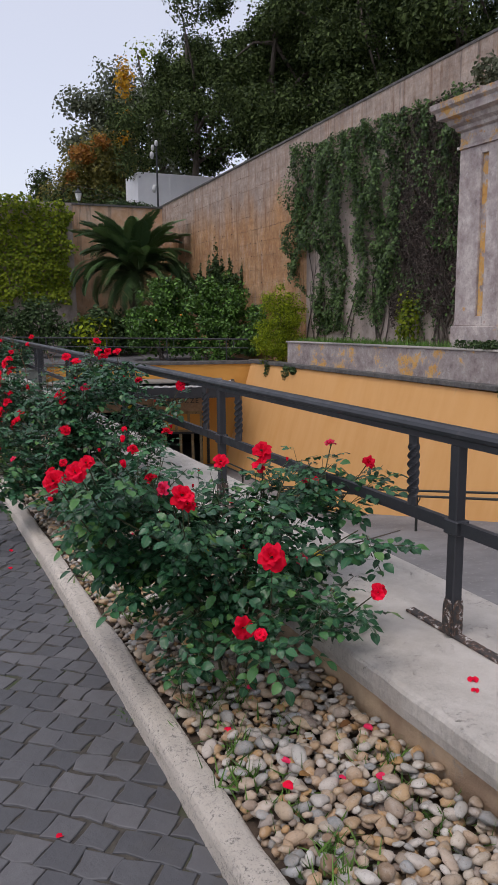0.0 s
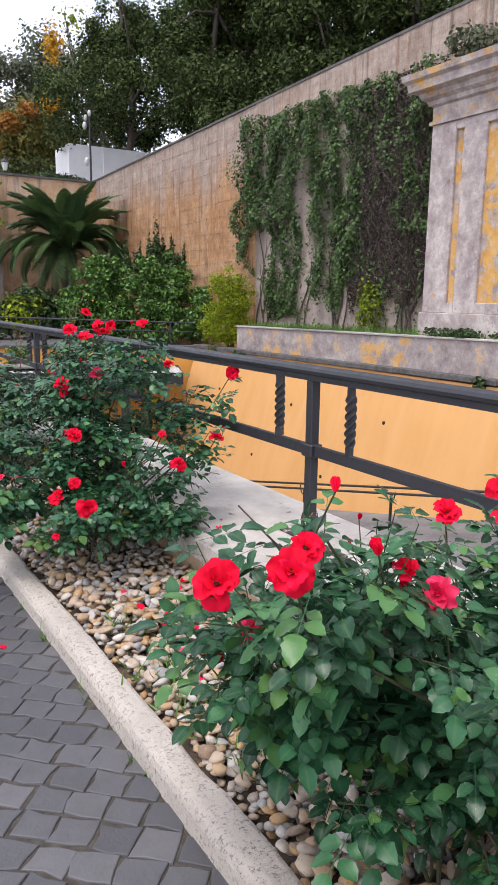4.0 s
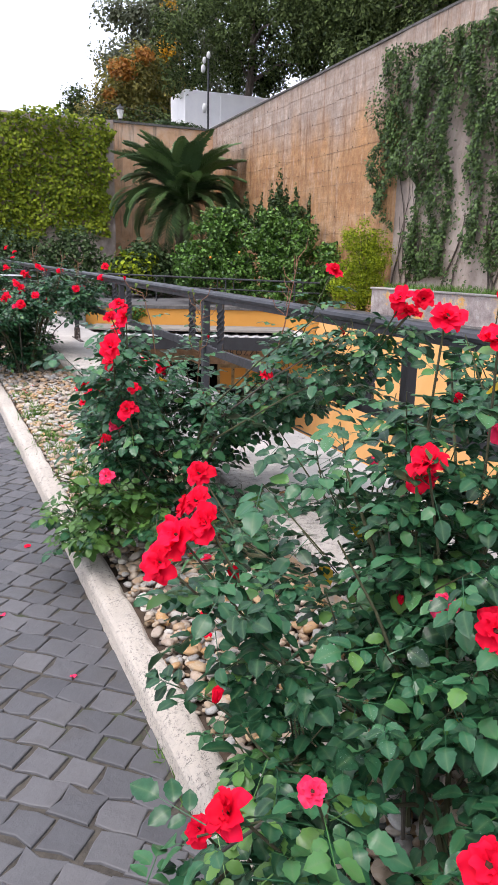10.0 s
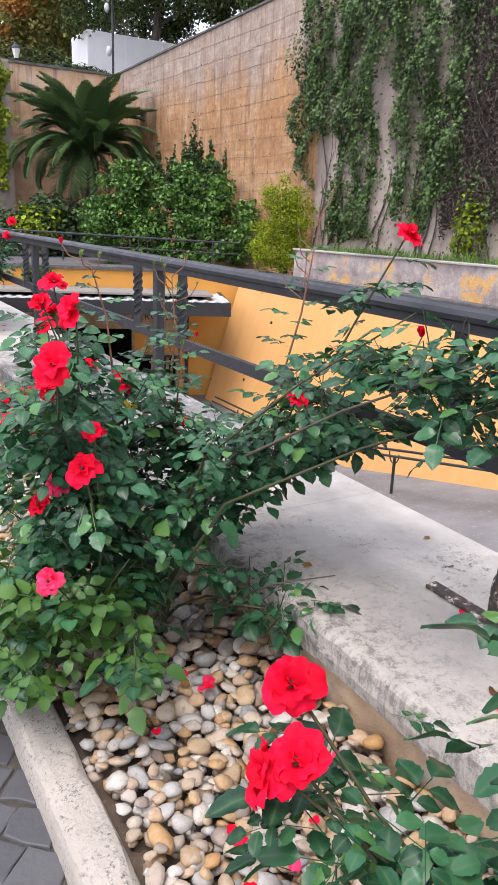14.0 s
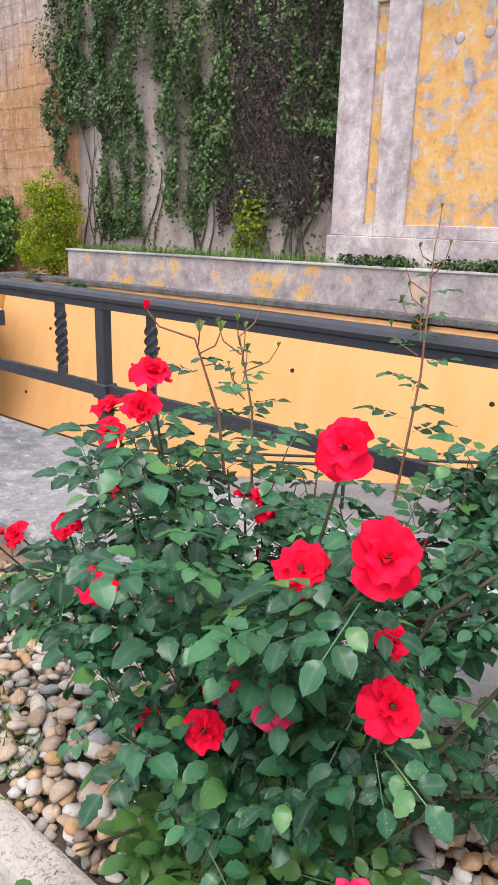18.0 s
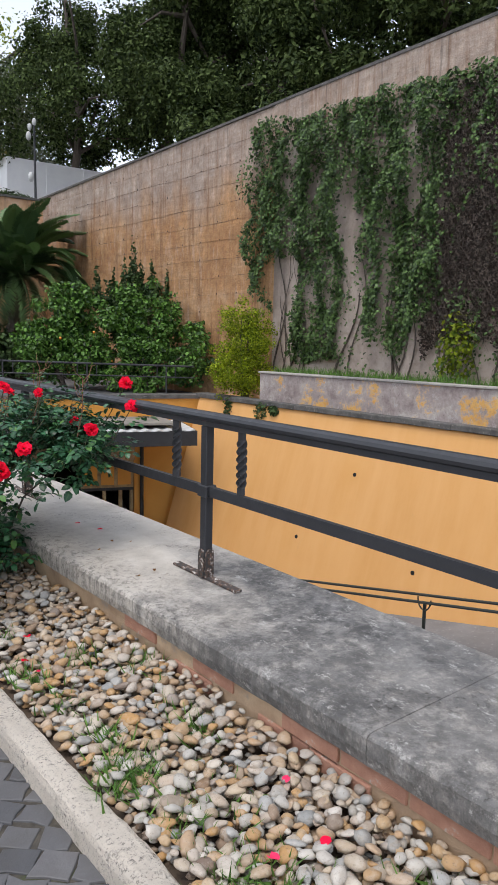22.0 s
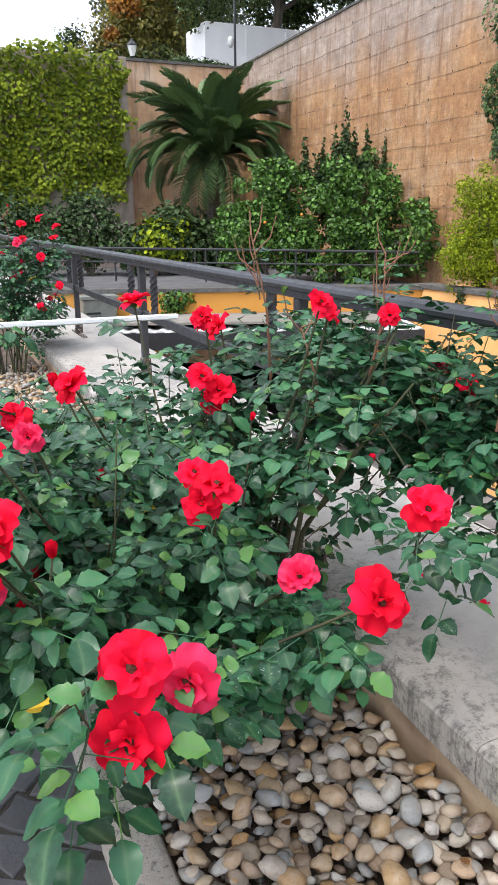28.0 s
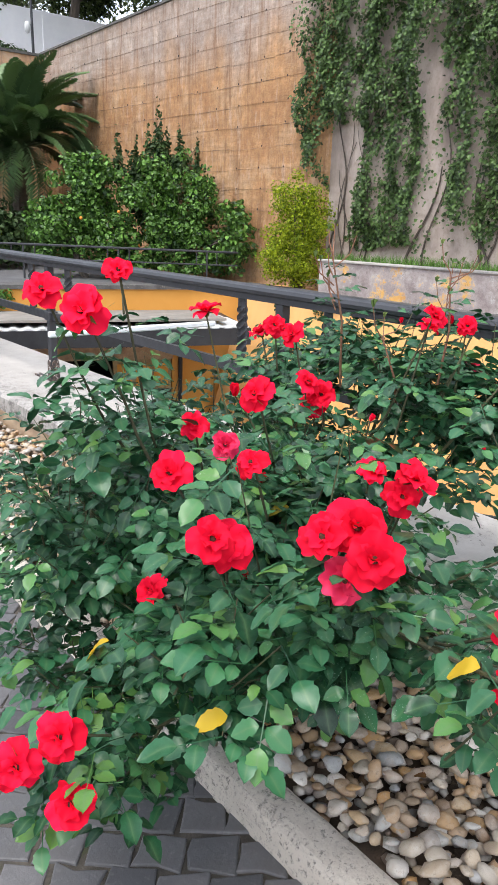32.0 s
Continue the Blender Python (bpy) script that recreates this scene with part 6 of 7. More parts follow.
        for j in range(6):
            a = 2.4 * j + r2.uniform(-0.4, 0.4)
            on = p.lerp(bow, r2.uniform(0.15, 0.9))
            more_p.append(on + Vector((0.015 * math.cos(a), 0.015 * math.sin(a), -0.02)))
            more_d.append((math.cos(a), math.sin(a), 0.1))
    pts, d = np.concatenate([pts, np.array(more_p)]) if more_p else pts, np.concatenate([d, np.array(more_d)]) if more_p else d
    leaves = len(pts)
    order = np.argsort(pts[:, 0] + 0.25 * rs.random_sample(leaves) - (np.array([5.0 * bool(fresh and fresh(*(q + np.array(at)))) for q in pts])))
    verts, faces, ribs = [], [], []
    for rank, i in enumerate(order):
        p = Vector(pts[i])
        out = Vector(d[i])
        ahead = Vector((out.x, out.y, 0.15 * out.z)) + Vector((r2.uniform(-0.6, 0.6), r2.uniform(-0.6, 0.6), r2.uniform(-0.70, 0.30)))
        up = Vector((0, 0, 1)) + 0.45 * out + Vector((r2.uniform(-0.5, 0.5), r2.uniform(-0.5, 0.5), 0))
        turn = turn_matrix(ahead, up)
        size = r2.uniform(0.55, 1.0)
        shape = r2.randint(0, 5)
        if rank < singles:
            young = r2.random() < (0.75 if fresh and fresh(p.x + at[0], p.y + at[1], p.z + at[2]) else 0.03)
            ob = new("leaf", YOUNG_MESHES[shape % 2] if young else LEAF_MESHES[shape])
            ob.parent = root
            ob.matrix_basis = Matrix.Translation(p) @ turn.to_4x4() @ Matrix.Scale(size, 4)
        else:
            v, f = LEAF_SHAPES[shape]
            base = len(verts)
            ribs += LEAF_RIBS[shape]
            verts += [tuple(p + turn @ (Vector(q) * size)) for q in v]
            faces += [tuple(base + j for j in q) for q in f]
    ob = new("leaves", ribbed(raw("leaves", verts, faces, ROSE_LEAF, True), ribs))
    ob.parent = root
    tagged(ob, kind="stuff")
    for k in range(7):
        i = r2.randrange(leaves)
        ob = new("leaf", TIRED_MESH)
        ob.parent = root
        ob.location = Vector(pts[i]) + 0.02 * Vector(d[i])
        ob.rotation_euler = (r2.uniform(-0.6, 0.6), r2.uniform(-0.6, 0.6), r2.uniform(0, 6.28))
        tagged(ob, "yellowed leaf")
    # blooms
    for p, key, size, axis, root_at, bow in stalks:
        q = axis.to_track_quat("Z", "Y")
        rose = new("rose", INNER[key][r2.randint(0, 2)])
        rose.parent = root
        rose.location, rose.scale = p, [size] * 3
        rose.rotation_mode, rose.rotation_quaternion = "QUATERNION", q
        tagged(rose, "open %s rose bloom" % ("scarlet" if key == "red" else "pinkish red"))
        n = r2.choice((5, 5, 6))
        for j in range(n):
            pe = new("petal", OUTER[key][r2.randint(0, 2)])
            pe.parent = rose
            pe.rotation_euler = Euler((radians(12 + r2.uniform(-12, 14)), r2.uniform(-0.15, 0.15), 0)).to_matrix().to_euler()
            pe.matrix_basis = Matrix.Rotation(6.283 * j / n + r2.uniform(-0.2, 0.2), 4, "Z") @ Matrix.Rotation(radians(10 + r2.uniform(-26, 24)), 4, "X") @ Matrix.Rotation(r2.uniform(-0.2, 0.2), 4, "Y") @ Matrix.Scale(r2.uniform(0.9, 1.12), 4)
        ca = new("calyx", CALYX)
        ca.parent = rose
        ca.location = (0, 0, -0.003)
        co = new("flower_centre", CORE_MESH)
        co.parent = rose
        co.location = (0, 0, 0.008)
        bm = bmesh.new()
        tube(bm, [root_at, root_at.lerp(bow, 0.6) - Vector((0, 0, 0.01)), bow, p - axis * 0.008], [0.0035, 0.003, 0.0026, 0.0022], 5)
        part("stalk", bm, CANE, root)
    # closed buds on short stalks about the crown
    for k in range(12):
        i = r2.randrange(leaves)
        if pts[i][2] < 0.4:
            continue
        foot = Vector(pts[i])
        tip = foot + 0.05 * Vector(d[i]) + Vector((r2.uniform(-0.02, 0.02), r2.uniform(-0.02, 0.02), r2.uniform(0.05, 0.10)))
        bm = bmesh.new()
        tube(bm, [foot, foot.lerp(tip, 0.5) + Vector((0.005, 0.005, 0)), tip], [0.0022, 0.0018, 0.0016], 5)
        part("bud_stalk", bm, CANE, root)
        bd = new("rosebud", BUD)
        bd.parent = root
        bd.location, bd.scale = tip, [r2.uniform(0.6, 1.1)] * 3
        bd.rotation_euler = (r2.uniform(-0.4, 0.4), r2.uniform(-0.4, 0.4), 0)
        tagged(bd, "closed red rosebud")
    # upright shoots with buds
    for k in range(shoots + len(tall)):
        b = lobes[k % len(lobes)]
        s = Vector(b[:3]) + Vector((r2.uniform(-0.5, 0.5) * b[3], r2.uniform(-0.5, 0.5) * b[4], 0.3 * b[5]))
        e = s + Vector((r2.uniform(-0.06, 0.06), r2.uniform(-0.06, 0.06), 0.7 * b[5] + r2.uniform(0.04, 0.12)))
        if k >= shoots:
            s, e = Vector(tall[k - shoots][0]) - Vector(at), Vector(tall[k - shoots][1]) - Vector(at)
        bm = bmesh.new()
        tube(bm, [s, s.lerp(e, 0.5) + Vector((0.01, -0.01, 0)), e], [0.0036, 0.003, 0.0016], 5)
        part("young_shoot", bm, CANE_RED, root, "reddish young shoot")
        for j in range(3 if k < shoots else 8):
            fork = s.lerp(e, 1.0 - (0.05 if k < shoots else 0.06) * j)
            tip = fork + Vector((r2.uniform(-0.06, 0.06), r2.uniform(-0.06, 0.06), r2.uniform(0.03, 0.09)))
            bm = bmesh.new()
            tube(bm, [fork, fork.lerp(tip, 0.5) + Vector((0.25 * (tip.x - fork.x), 0.25 * (tip.y - fork.y), -0.004)), tip], [0.0018, 0.0016, 0.0012], 4)
            part("bud_stalk", bm, CANE_RED, root)
            bd = new("rosebud", BUD if k < shoots and j == 0 else GREEN_BUD)
            bd.parent = root
            bd.location, bd.scale = tip, [r2.uniform(0.40, 0.65) if k < shoots else r2.uniform(0.30, 0.50)] * 3
            tagged(bd, "closed rosebud")
        for j in range(8 if k < shoots else 17):
            t = (0.10 + 0.11 * j) if k < shoots else 0.055 * j
            ob = new("leaf", LEAF_MESHES[r2.randint(0, 5)])
            ob.parent = root
            a = 2.4 * j
            ob.matrix_basis = Matrix.Translation(s.lerp(e, t)) @ turn_matrix((math.cos(a), math.sin(a), 0.2), (0, 0, 1)).to_4x4() @ Matrix.Scale(1.0 - 0.5 * t, 4)
    return root


ROSES_A = [
    (1.03, 1.72, 0.65, "red", 1.10),
    (0.94, 1.75, 0.42, "red", 0.92),
    (0.77, 1.81, 0.86, "red", 0.95),
    (0.80, 1.84, 0.82, "red", 0.75),
    (1.33, 2.38, 0.85, "red", 1.00),
    (1.31, 2.35, 0.80, "red", 0.85),
    (1.15, 2.39, 0.82, "red", 0.80),
    (1.72, 2.48, 0.83, "pink", 0.70),
    (1.79, 2.29, 0.77, "red", 0.75),
    (1.30, 1.53, 0.55, "red", 0.65),
    (0.91, 1.56, 0.48, "red", 0.50),
    (0.80, 2.07, 0.82, "pink", 0.75),
    (0.77, 2.12, 0.85, "red", 0.60),
    (0.51, 2.08, 0.91, "red", 0.85),
    (0.55, 2.10, 0.93, "red", 0.70),
    (1.49, 2.30, 0.72, "pink", 0.60),
    (1.54, 2.31, 0.72, "red", 0.45),
    (0.46, 2.20, 0.86, "red", 0.90),
]
ROSES_B = [
    (0.82, 3.87, 0.50, "red", 0.95),
    (0.80, 4.16, 0.47, "red", 0.90),
    (0.49, 4.30, 0.54, "red", 0.85),
    (0.55, 4.69, 0.76, "red", 1.00),
    (0.59, 4.66, 0.79, "red", 0.85),
    (0.51, 4.66, 0.73, "red", 0.80),
    (0.93, 4.33, 0.69, "red", 0.85),
    (0.87, 4.16, 0.52, "red", 0.65),
    (1.25, 3.96, 0.60, "red", 0.80),
    (1.53, 4.14, 0.66, "red", 0.85),
    (1.24, 4.09, 0.71, "red", 0.45),
    (0.95, 4.55, 0.89, "red", 0.85),
    (1.12, 4.55, 0.93, "pink", 0.80),
    (1.06, 4.53, 1.10, "red", 0.85),
    (1.33, 4.49, 1.16, "red", 0.70),
    (1.48, 4.54, 0.96, "red", 0.70),
    (0.50, 4.44, 0.39, "red", 0.60),
    (0.98, 4.60, 0.85, "red", 0.75),
    (0.78, 4.14, 0.31, "red", 0.40),
    (1.02, 4.62, 1.13, "red", 0.80),
    (1.67, 4.24, 0.94, "red", 0.85),
    (0.78, 5.21, 0.70, "red", 0.85),
    (0.75, 5.15, 0.65, "red", 0.90),
    (0.73, 5.17, 0.63, "red", 0.85),
    (0.30, 4.30, 0.36, "red", 0.70),
    (0.60, 4.28, 0.55, "pink", 0.50),
    (1.14, 4.97, 0.76, "pink", 0.55),
]
ROSES_C = [
    (0.75, 6.00, 0.92, "red", 1.00),
    (0.80, 6.00, 0.70, "red", 0.95),
    (0.82, 6.10, 1.01, "red", 0.95),
    (0.91, 6.54, 1.02, "red", 0.90),
    (0.87, 6.52, 0.97, "red", 0.80),
    (1.08, 6.77, 0.74, "red", 0.85),
    (1.03, 6.76, 0.73, "red", 0.75),
    (0.89, 6.77, 0.68, "red", 0.75),
    (0.80, 6.56, 0.66, "red", 0.85),
    (0.82, 6.93, 0.62, "red", 0.85),
    (0.86, 6.90, 0.63, "red", 0.75),
    (0.79, 6.30, 0.51, "red", 0.85),
    (0.80, 6.18, 0.61, "pink", 0.80),
    (0.84, 6.30, 0.59, "red", 0.65),
    (0.83, 6.02, 0.77, "red", 0.60),
    (0.72, 5.99, 0.47, "pink", 0.80),
    (0.78, 6.13, 0.85, "red", 0.85),
    (0.95, 6.70, 0.92, "red", 0.85),
    (0.92, 6.66, 0.89, "red", 0.70),
    (0.88, 7.20, 0.49, "red", 0.70),
    (0.86, 6.33, 0.54, "red", 0.85),
    (0.84, 6.48, 0.40, "red", 0.75),
    (1.55, 5.93, 1.18, "red", 0.85),
    (1.44, 5.31, 1.08, "red", 0.90),
    (1.40, 5.29, 1.12, "red", 0.85),
    (1.48, 5.30, 1.12, "red", 0.85),
    (1.05, 6.45, 0.79, "red", 0.45),
    (0.82, 6.42, 0.66, "red", 0.50),
]
ROSES_D = [
    (0.15, 10.50, 0.47, "red", 0.95),
    (0.20, 10.42, 0.43, "red", 0.90),
    (0.61, 9.98, 0.79, "red", 1.00),
    (0.68, 10.00, 0.74, "pink", 1.00),
    (0.60, 9.97, 0.71, "red", 0.95),
    (0.93, 10.00, 0.78, "red", 1.00),
    (1.06, 10.08, 0.85, "red", 0.85),
    (0.83, 10.35, 0.80, "red", 0.85),
    (1.02, 10.77, 0.86, "red", 0.85),
    (0.90, 10.15, 0.75, "pink", 0.75),
    (0.48, 10.12, 0.87, "red", 0.90),
    (1.74, 10.42, 1.09, "red", 0.85),
    (1.65, 10.20, 1.00, "red", 0.80),
    (1.42, 10.18, 0.90, "red", 0.80),
    (0.85, 10.34, 0.83, "red", 0.90),
    (0.85, 10.44, 0.82, "red", 0.75),
    (1.03, 10.76, 0.88, "red", 0.85),
    (0.99, 10.77, 0.91, "red", 0.80),
    (0.68, 10.59, 0.96, "red", 0.85),
    (0.94, 11.10, 1.04, "red", 0.95),
    (1.10, 10.94, 0.99, "red", 0.85),
    (1.13, 11.10, 0.97, "red", 0.80),
    (1.08, 10.99, 1.01, "red", 0.75),
    (0.50, 10.17, 0.89, "red", 1.00),
    (0.46, 10.19, 0.88, "red", 0.80),
    (0.43, 10.36, 0.81, "red", 1.00),
    (0.39, 10.34, 0.84, "red", 0.85),
    (0.48, 10.17, 0.82, "pink", 0.75),
    (0.52, 10.60, 0.51, "red", 0.75),
    (0.38, 10.48, 0.70, "red", 0.75),
    (0.45, 10.53, 0.87, "red", 0.85),
    (0.38, 10.68, 1.12, "red", 1.05),
    (0.38, 10.83, 1.14, "red", 0.85),
    (0.47, 10.72, 1.18, "red", 0.65),
    (0.20, 10.45, 0.53, "red", 0.95),
    (0.59, 10.66, 0.90, "red", 0.70),
    (0.60, 10.58, 0.88, "pink", 0.65),
    (1.16, 10.56, 1.08, "red", 0.70),
    (1.20, 10.60, 1.05, "red", 0.65),
    (1.35, 10.60, 1.04, "red", 0.65),
]
BZ = 0.03
LA = [(-0.05, -0.08, 0.42, 0.30, 0.32, 0.20), (0.05, 0.08, 0.58, 0.38, 0.40, 0.22), (0.52, 0.18, 0.68, 0.28, 0.26, 0.14), (-0.30, 0.25, 0.52, 0.24, 0.34, 0.24), (0.12, -0.46, 0.44, 0.17, 0.13, 0.10), (0.42, -0.36, 0.60, 0.14, 0.13, 0.09), (-0.32, 0.10, 0.74, 0.24, 0.30, 0.17), (-0.26, -0.22, 0.24, 0.12, 0.16, 0.14), (0.26, -0.40, 0.50, 0.10, 0.08, 0.06)]
rose_bush((1.05, 2.15, BZ), LA, 1450, 300, ROSES_A, 41, "red rose bush in full leaf beside the railing", extra=6, shoots=0)
LB = [(0.0, 0.0, 0.45, 0.36, 0.46, 0.32), (-0.05, 0.20, 0.72, 0.30, 0.42, 0.22), (0.38, 0.0, 0.72, 0.26, 0.34, 0.19), (-0.36, -0.05, 0.42, 0.18, 0.32, 0.18), (0.1, -0.36, 0.34, 0.34, 0.20, 0.18), (0.40, 0.35, 0.92, 0.22, 0.24, 0.16), (-0.54, -0.16, 0.40, 0.08, 0.10, 0.08), (0.22, 0.10, 0.94, 0.30, 0.30, 0.14), (0.30, 0.52, 0.42, 0.24, 0.22, 0.24), (0.19, -0.57, 0.36, 0.17, 0.15, 0.12), (0.33, -0.43, 0.60, 0.16, 0.16, 0.13), (0.16, 0.52, 0.34, 0.20, 0.16, 0.16)]
rose_bush((1.06, 4.55, BZ), LB, 1560, 300, ROSES_B, 42, "large red rose bush leaning over the kerb and slab", extra=8, shoots=0,
          keep=lambda x, y, z: (z < 0.55) | (x > 0.50 + 0.35 * (z - 0.3)))
LC = [(-0.02, 0.05, 0.44, 0.32, 0.38, 0.26), (-0.12, 0.05, 0.70, 0.28, 0.36, 0.22), (0.22, -0.10, 0.60, 0.34, 0.34, 0.26), (0.45, -0.25, 0.72, 0.26, 0.26, 0.18), (-0.20, -0.30, 0.40, 0.20, 0.22, 0.22), (0.26, -0.34, 0.26, 0.20, 0.18, 0.13), (0.38, -0.72, 0.92, 0.20, 0.32, 0.14), (-0.36, -0.12, 0.24, 0.18, 0.26, 0.20)]
rose_bush((1.05, 6.35, BZ), LC, 1340, 300, ROSES_C, 43, "red rose bush with tall budding shoots", extra=5, shoots=2, fresh=lambda x, y, z: z < 0.42 and x < 0.92 and y < 6.5, tall=[((1.50, 6.38, 0.66), (1.66, 6.42, 1.22)), ((1.28, 6.62, 0.70), (1.32, 6.70, 1.02))])
LD = [(0.0, 0.02, 0.70, 0.44, 0.52, 0.20), (0.0, 0.06, 0.34, 0.32, 0.36, 0.24), (0.40, -0.25, 0.80, 0.30, 0.40, 0.17), (-0.42, -0.25, 0.68, 0.24, 0.42, 0.20), (-0.10, 0.55, 0.55, 0.42, 0.45, 0.38), (0.42, 0.35, 0.88, 0.24, 0.38, 0.15), (-0.64, -0.36, 0.62, 0.13, 0.20, 0.13), (-0.52, 0.22, 0.60, 0.26, 0.42, 0.28), (-0.48, -0.74, 0.68, 0.08, 0.10, 0.09), (-0.05, 0.30, 0.42, 0.36, 0.42, 0.28), (-0.60, 0.06, 0.34, 0.14, 0.34, 0.20), (0.40, 0.05, 0.90, 0.24, 0.30, 0.12), (0.46, -0.22, 0.86, 0.20, 0.24, 0.21), (0.58, 0.0, 0.78, 0.15, 0.24, 0.18)]
rose_bush((1.05, 10.75, BZ), LD, 3450, 300, ROSES_D, 44, "broad red rose bush covered in scarlet blooms", extra=8, shoots=2, tall=[((1.20, 10.86, 0.86), (1.16, 10.88, 1.20)), ((1.34, 10.66, 0.88), (1.40, 10.70, 1.16)), ((1.44, 10.36, 0.84), (1.50, 10.42, 1.12))],
          keep=lambda x, y, z: (y > 10.45) & ((x > 0.6) | (z > 0.38)) | (y > 10.48) & (x < 0.6) & (z > 0.14) | (z > 0.57) & (y > 10.05) | (x < 0.62) & (z > 0.52) & (y > 9.92))
LF = [(0.05, 0.0, 0.55, 0.38, 0.50, 0.40), (0.20, -0.10, 0.92, 0.30, 0.40, 0.24), (0.0, 0.5, 0.7, 0.34, 0.40, 0.35), (0.28, -0.25, 0.55, 0.16, 0.20, 0.16)]
ROSES_F = [(1.35, 15.05, 1.24, "red", 0.9), (1.46, 15.0, 1.18, "red", 0.9), (1.42, 14.9, 1.10, "red", 0.9), (1.20, 14.9, 1.20, "red", 0.9), (1.15, 14.85, 1.08, "pink", 0.9), (1.30, 14.8, 0.98, "red", 0.8), (1.40, 14.75, 0.78, "red", 0.7)]
rose_bush((1.05, 15.2, BZ), LF, 620, 0, ROSES_F, 45, "red rose bush at the far end of the bed", extra=20, shoots=2)

# ---- white batten held in the broad bush ----
bm = bmesh.new()
v = box(bm, 0.60, 1.12, 11.29, 11.303, 0.966, 0.981)
for q in v:
    q.co.z += 0.012 * (1.1 - q.co.x)
soft(bm, 0.003, 1)
whole("batten", bm, TRUCK_WHITE, "narrow white batten laid through the rose bush", "batten")

# ---- dry leaves that have fallen on the slabs and the pebbles ----
DRY_LEAF = leaf_material("dry_leaf", (0.13, 0.060, 0.025), (0.26, 0.14, 0.055), 0.8, 0.1, 0.1, island=False)
dry_meshes = [raw("dry_leaf", *leaflet(size, 0.7, 0.35, 60 + k), DRY_LEAF, True) for k, size in enumerate((0.022, 0.030, 0.038))]
dry_rng = random.Random(71)
for k in range(46):
    low = k % 2
    y = dry_rng.choice([dry_rng.uniform(5.0, 6.2), dry_rng.uniform(9.7, 10.6), dry_rng.uniform(1.2, 2.4), dry_rng.uniform(3.4, 4.2)])
    ob = new("dry_leaf", dry_meshes[k % 3])
    ob.location = (dry_rng.uniform(0.84, 1.24), y, 0.118) if low else (dry_rng.uniform(1.36, 1.92), y, SLAB_Z + 0.004)
    ob.rotation_euler = (dry_rng.uniform(-0.2, 0.2), dry_rng.uniform(-0.2, 0.2), dry_rng.uniform(0, 6.28))
    tagged(ob, "curled brown leaf fallen on the pebbles" if low else "curled brown leaf fallen on the stone slab", "leaf", "fallen leaves")

# ---- grass tufts among the pebbles ----
blade_p, blade_t, blade_s = [], [], []
tuft_rng = random.Random(23)
for k in range(120):
    x = tuft_rng.choice([tuft_rng.uniform(0.80, 0.92), tuft_rng.uniform(0.85, 1.27)])
    y = tuft_rng.uniform(6.9, 9.0) if k > 60 else tuft_rng.choice([tuft_rng.uniform(0.8, 2.0), tuft_rng.uniform(2.7, 3.7), tuft_rng.uniform(7.2, 10.2), tuft_rng.uniform(7.2, 10.2)])
    rs = np.random.RandomState(500 + k)
    n = tuft_rng.randint(18, 48)
    pts = np.stack([0.04 * rs.normal(size=n), 0.05 * rs.normal(size=n), np.zeros(n)], 1)
    turns = frames_for(np.stack([0.7 * rs.normal(size=n), 0.7 * rs.normal(size=n), np.ones(n)], 1), rs.random_sample(n) * 6.28)
    blade_p.append(pts + np.array([[x, y, 0.078]]))
    blade_t.append(np.asarray(turns))
    blade_s.append(rs.uniform(0.03, 0.06, n) if k > 60 else rs.uniform(0.045, 0.085, n))
for k in range(26):
    y = tuft_rng.uniform(1.0, 12.0)
    rs = np.random.RandomState(700 + k)
    n = tuft_rng.randint(5, 14)
    blade_p.append(np.stack([kerb_x(y) - 0.018 + 0.006 * rs.normal(size=n), y + 0.03 * rs.normal(size=n), np.full(n, -0.006)], 1))
    blade_t.append(np.asarray(frames_for(np.stack([0.5 * rs.normal(size=n) - 0.3, 0.5 * rs.normal(size=n), np.ones(n)], 1), rs.random_sample(n) * 6.28)))
    blade_s.append(rs.uniform(0.025, 0.055, n))
tagged(new("grass", scatter("grass", [(-0.055, 0, 0), (0.055, 0, 0), (0.0, 0.45, 0.85)], [(0, 1, 2)], np.concatenate(blade_p), np.concatenate(blade_t), np.concatenate(blade_s), GRASS)),
       "small tufts of green grass growing between the pebbles", "grass", kind="stuff")

# ---- bare bricks under the slab where the render has fallen ----
BRICK = stained("bare_brick", (0.46, 0.25, 0.175), (0.33, 0.165, 0.115), 14, (0.42, 0.37, 0.32), 14, 0.9, 0.7, 0.005)
wall_of_bricks = bpy.data.objects["parapet_wall"]
brick_rng = random.Random(51)
brick_bm = bmesh.new()
box(brick_bm, -0.012, 0.05, -0.121, 0.121, -0.027, 0.027)
soft(brick_bm, 0.004, 1)
brick_mesh = mesh_of("brick", brick_bm, BRICK)
for row in range(2):
    for k in range(8):
        if brick_rng.random() < (0.55 if row == 0 else 0.3):
            continue
        ob = new("brick", brick_mesh)
        ob.parent = wall_of_bricks
        ob.location = (1.335 + brick_rng.uniform(-0.002, 0.005), 7.7 + 0.25 * k + (0.125 if row else 0.0), 0.098 + 0.062 * row)

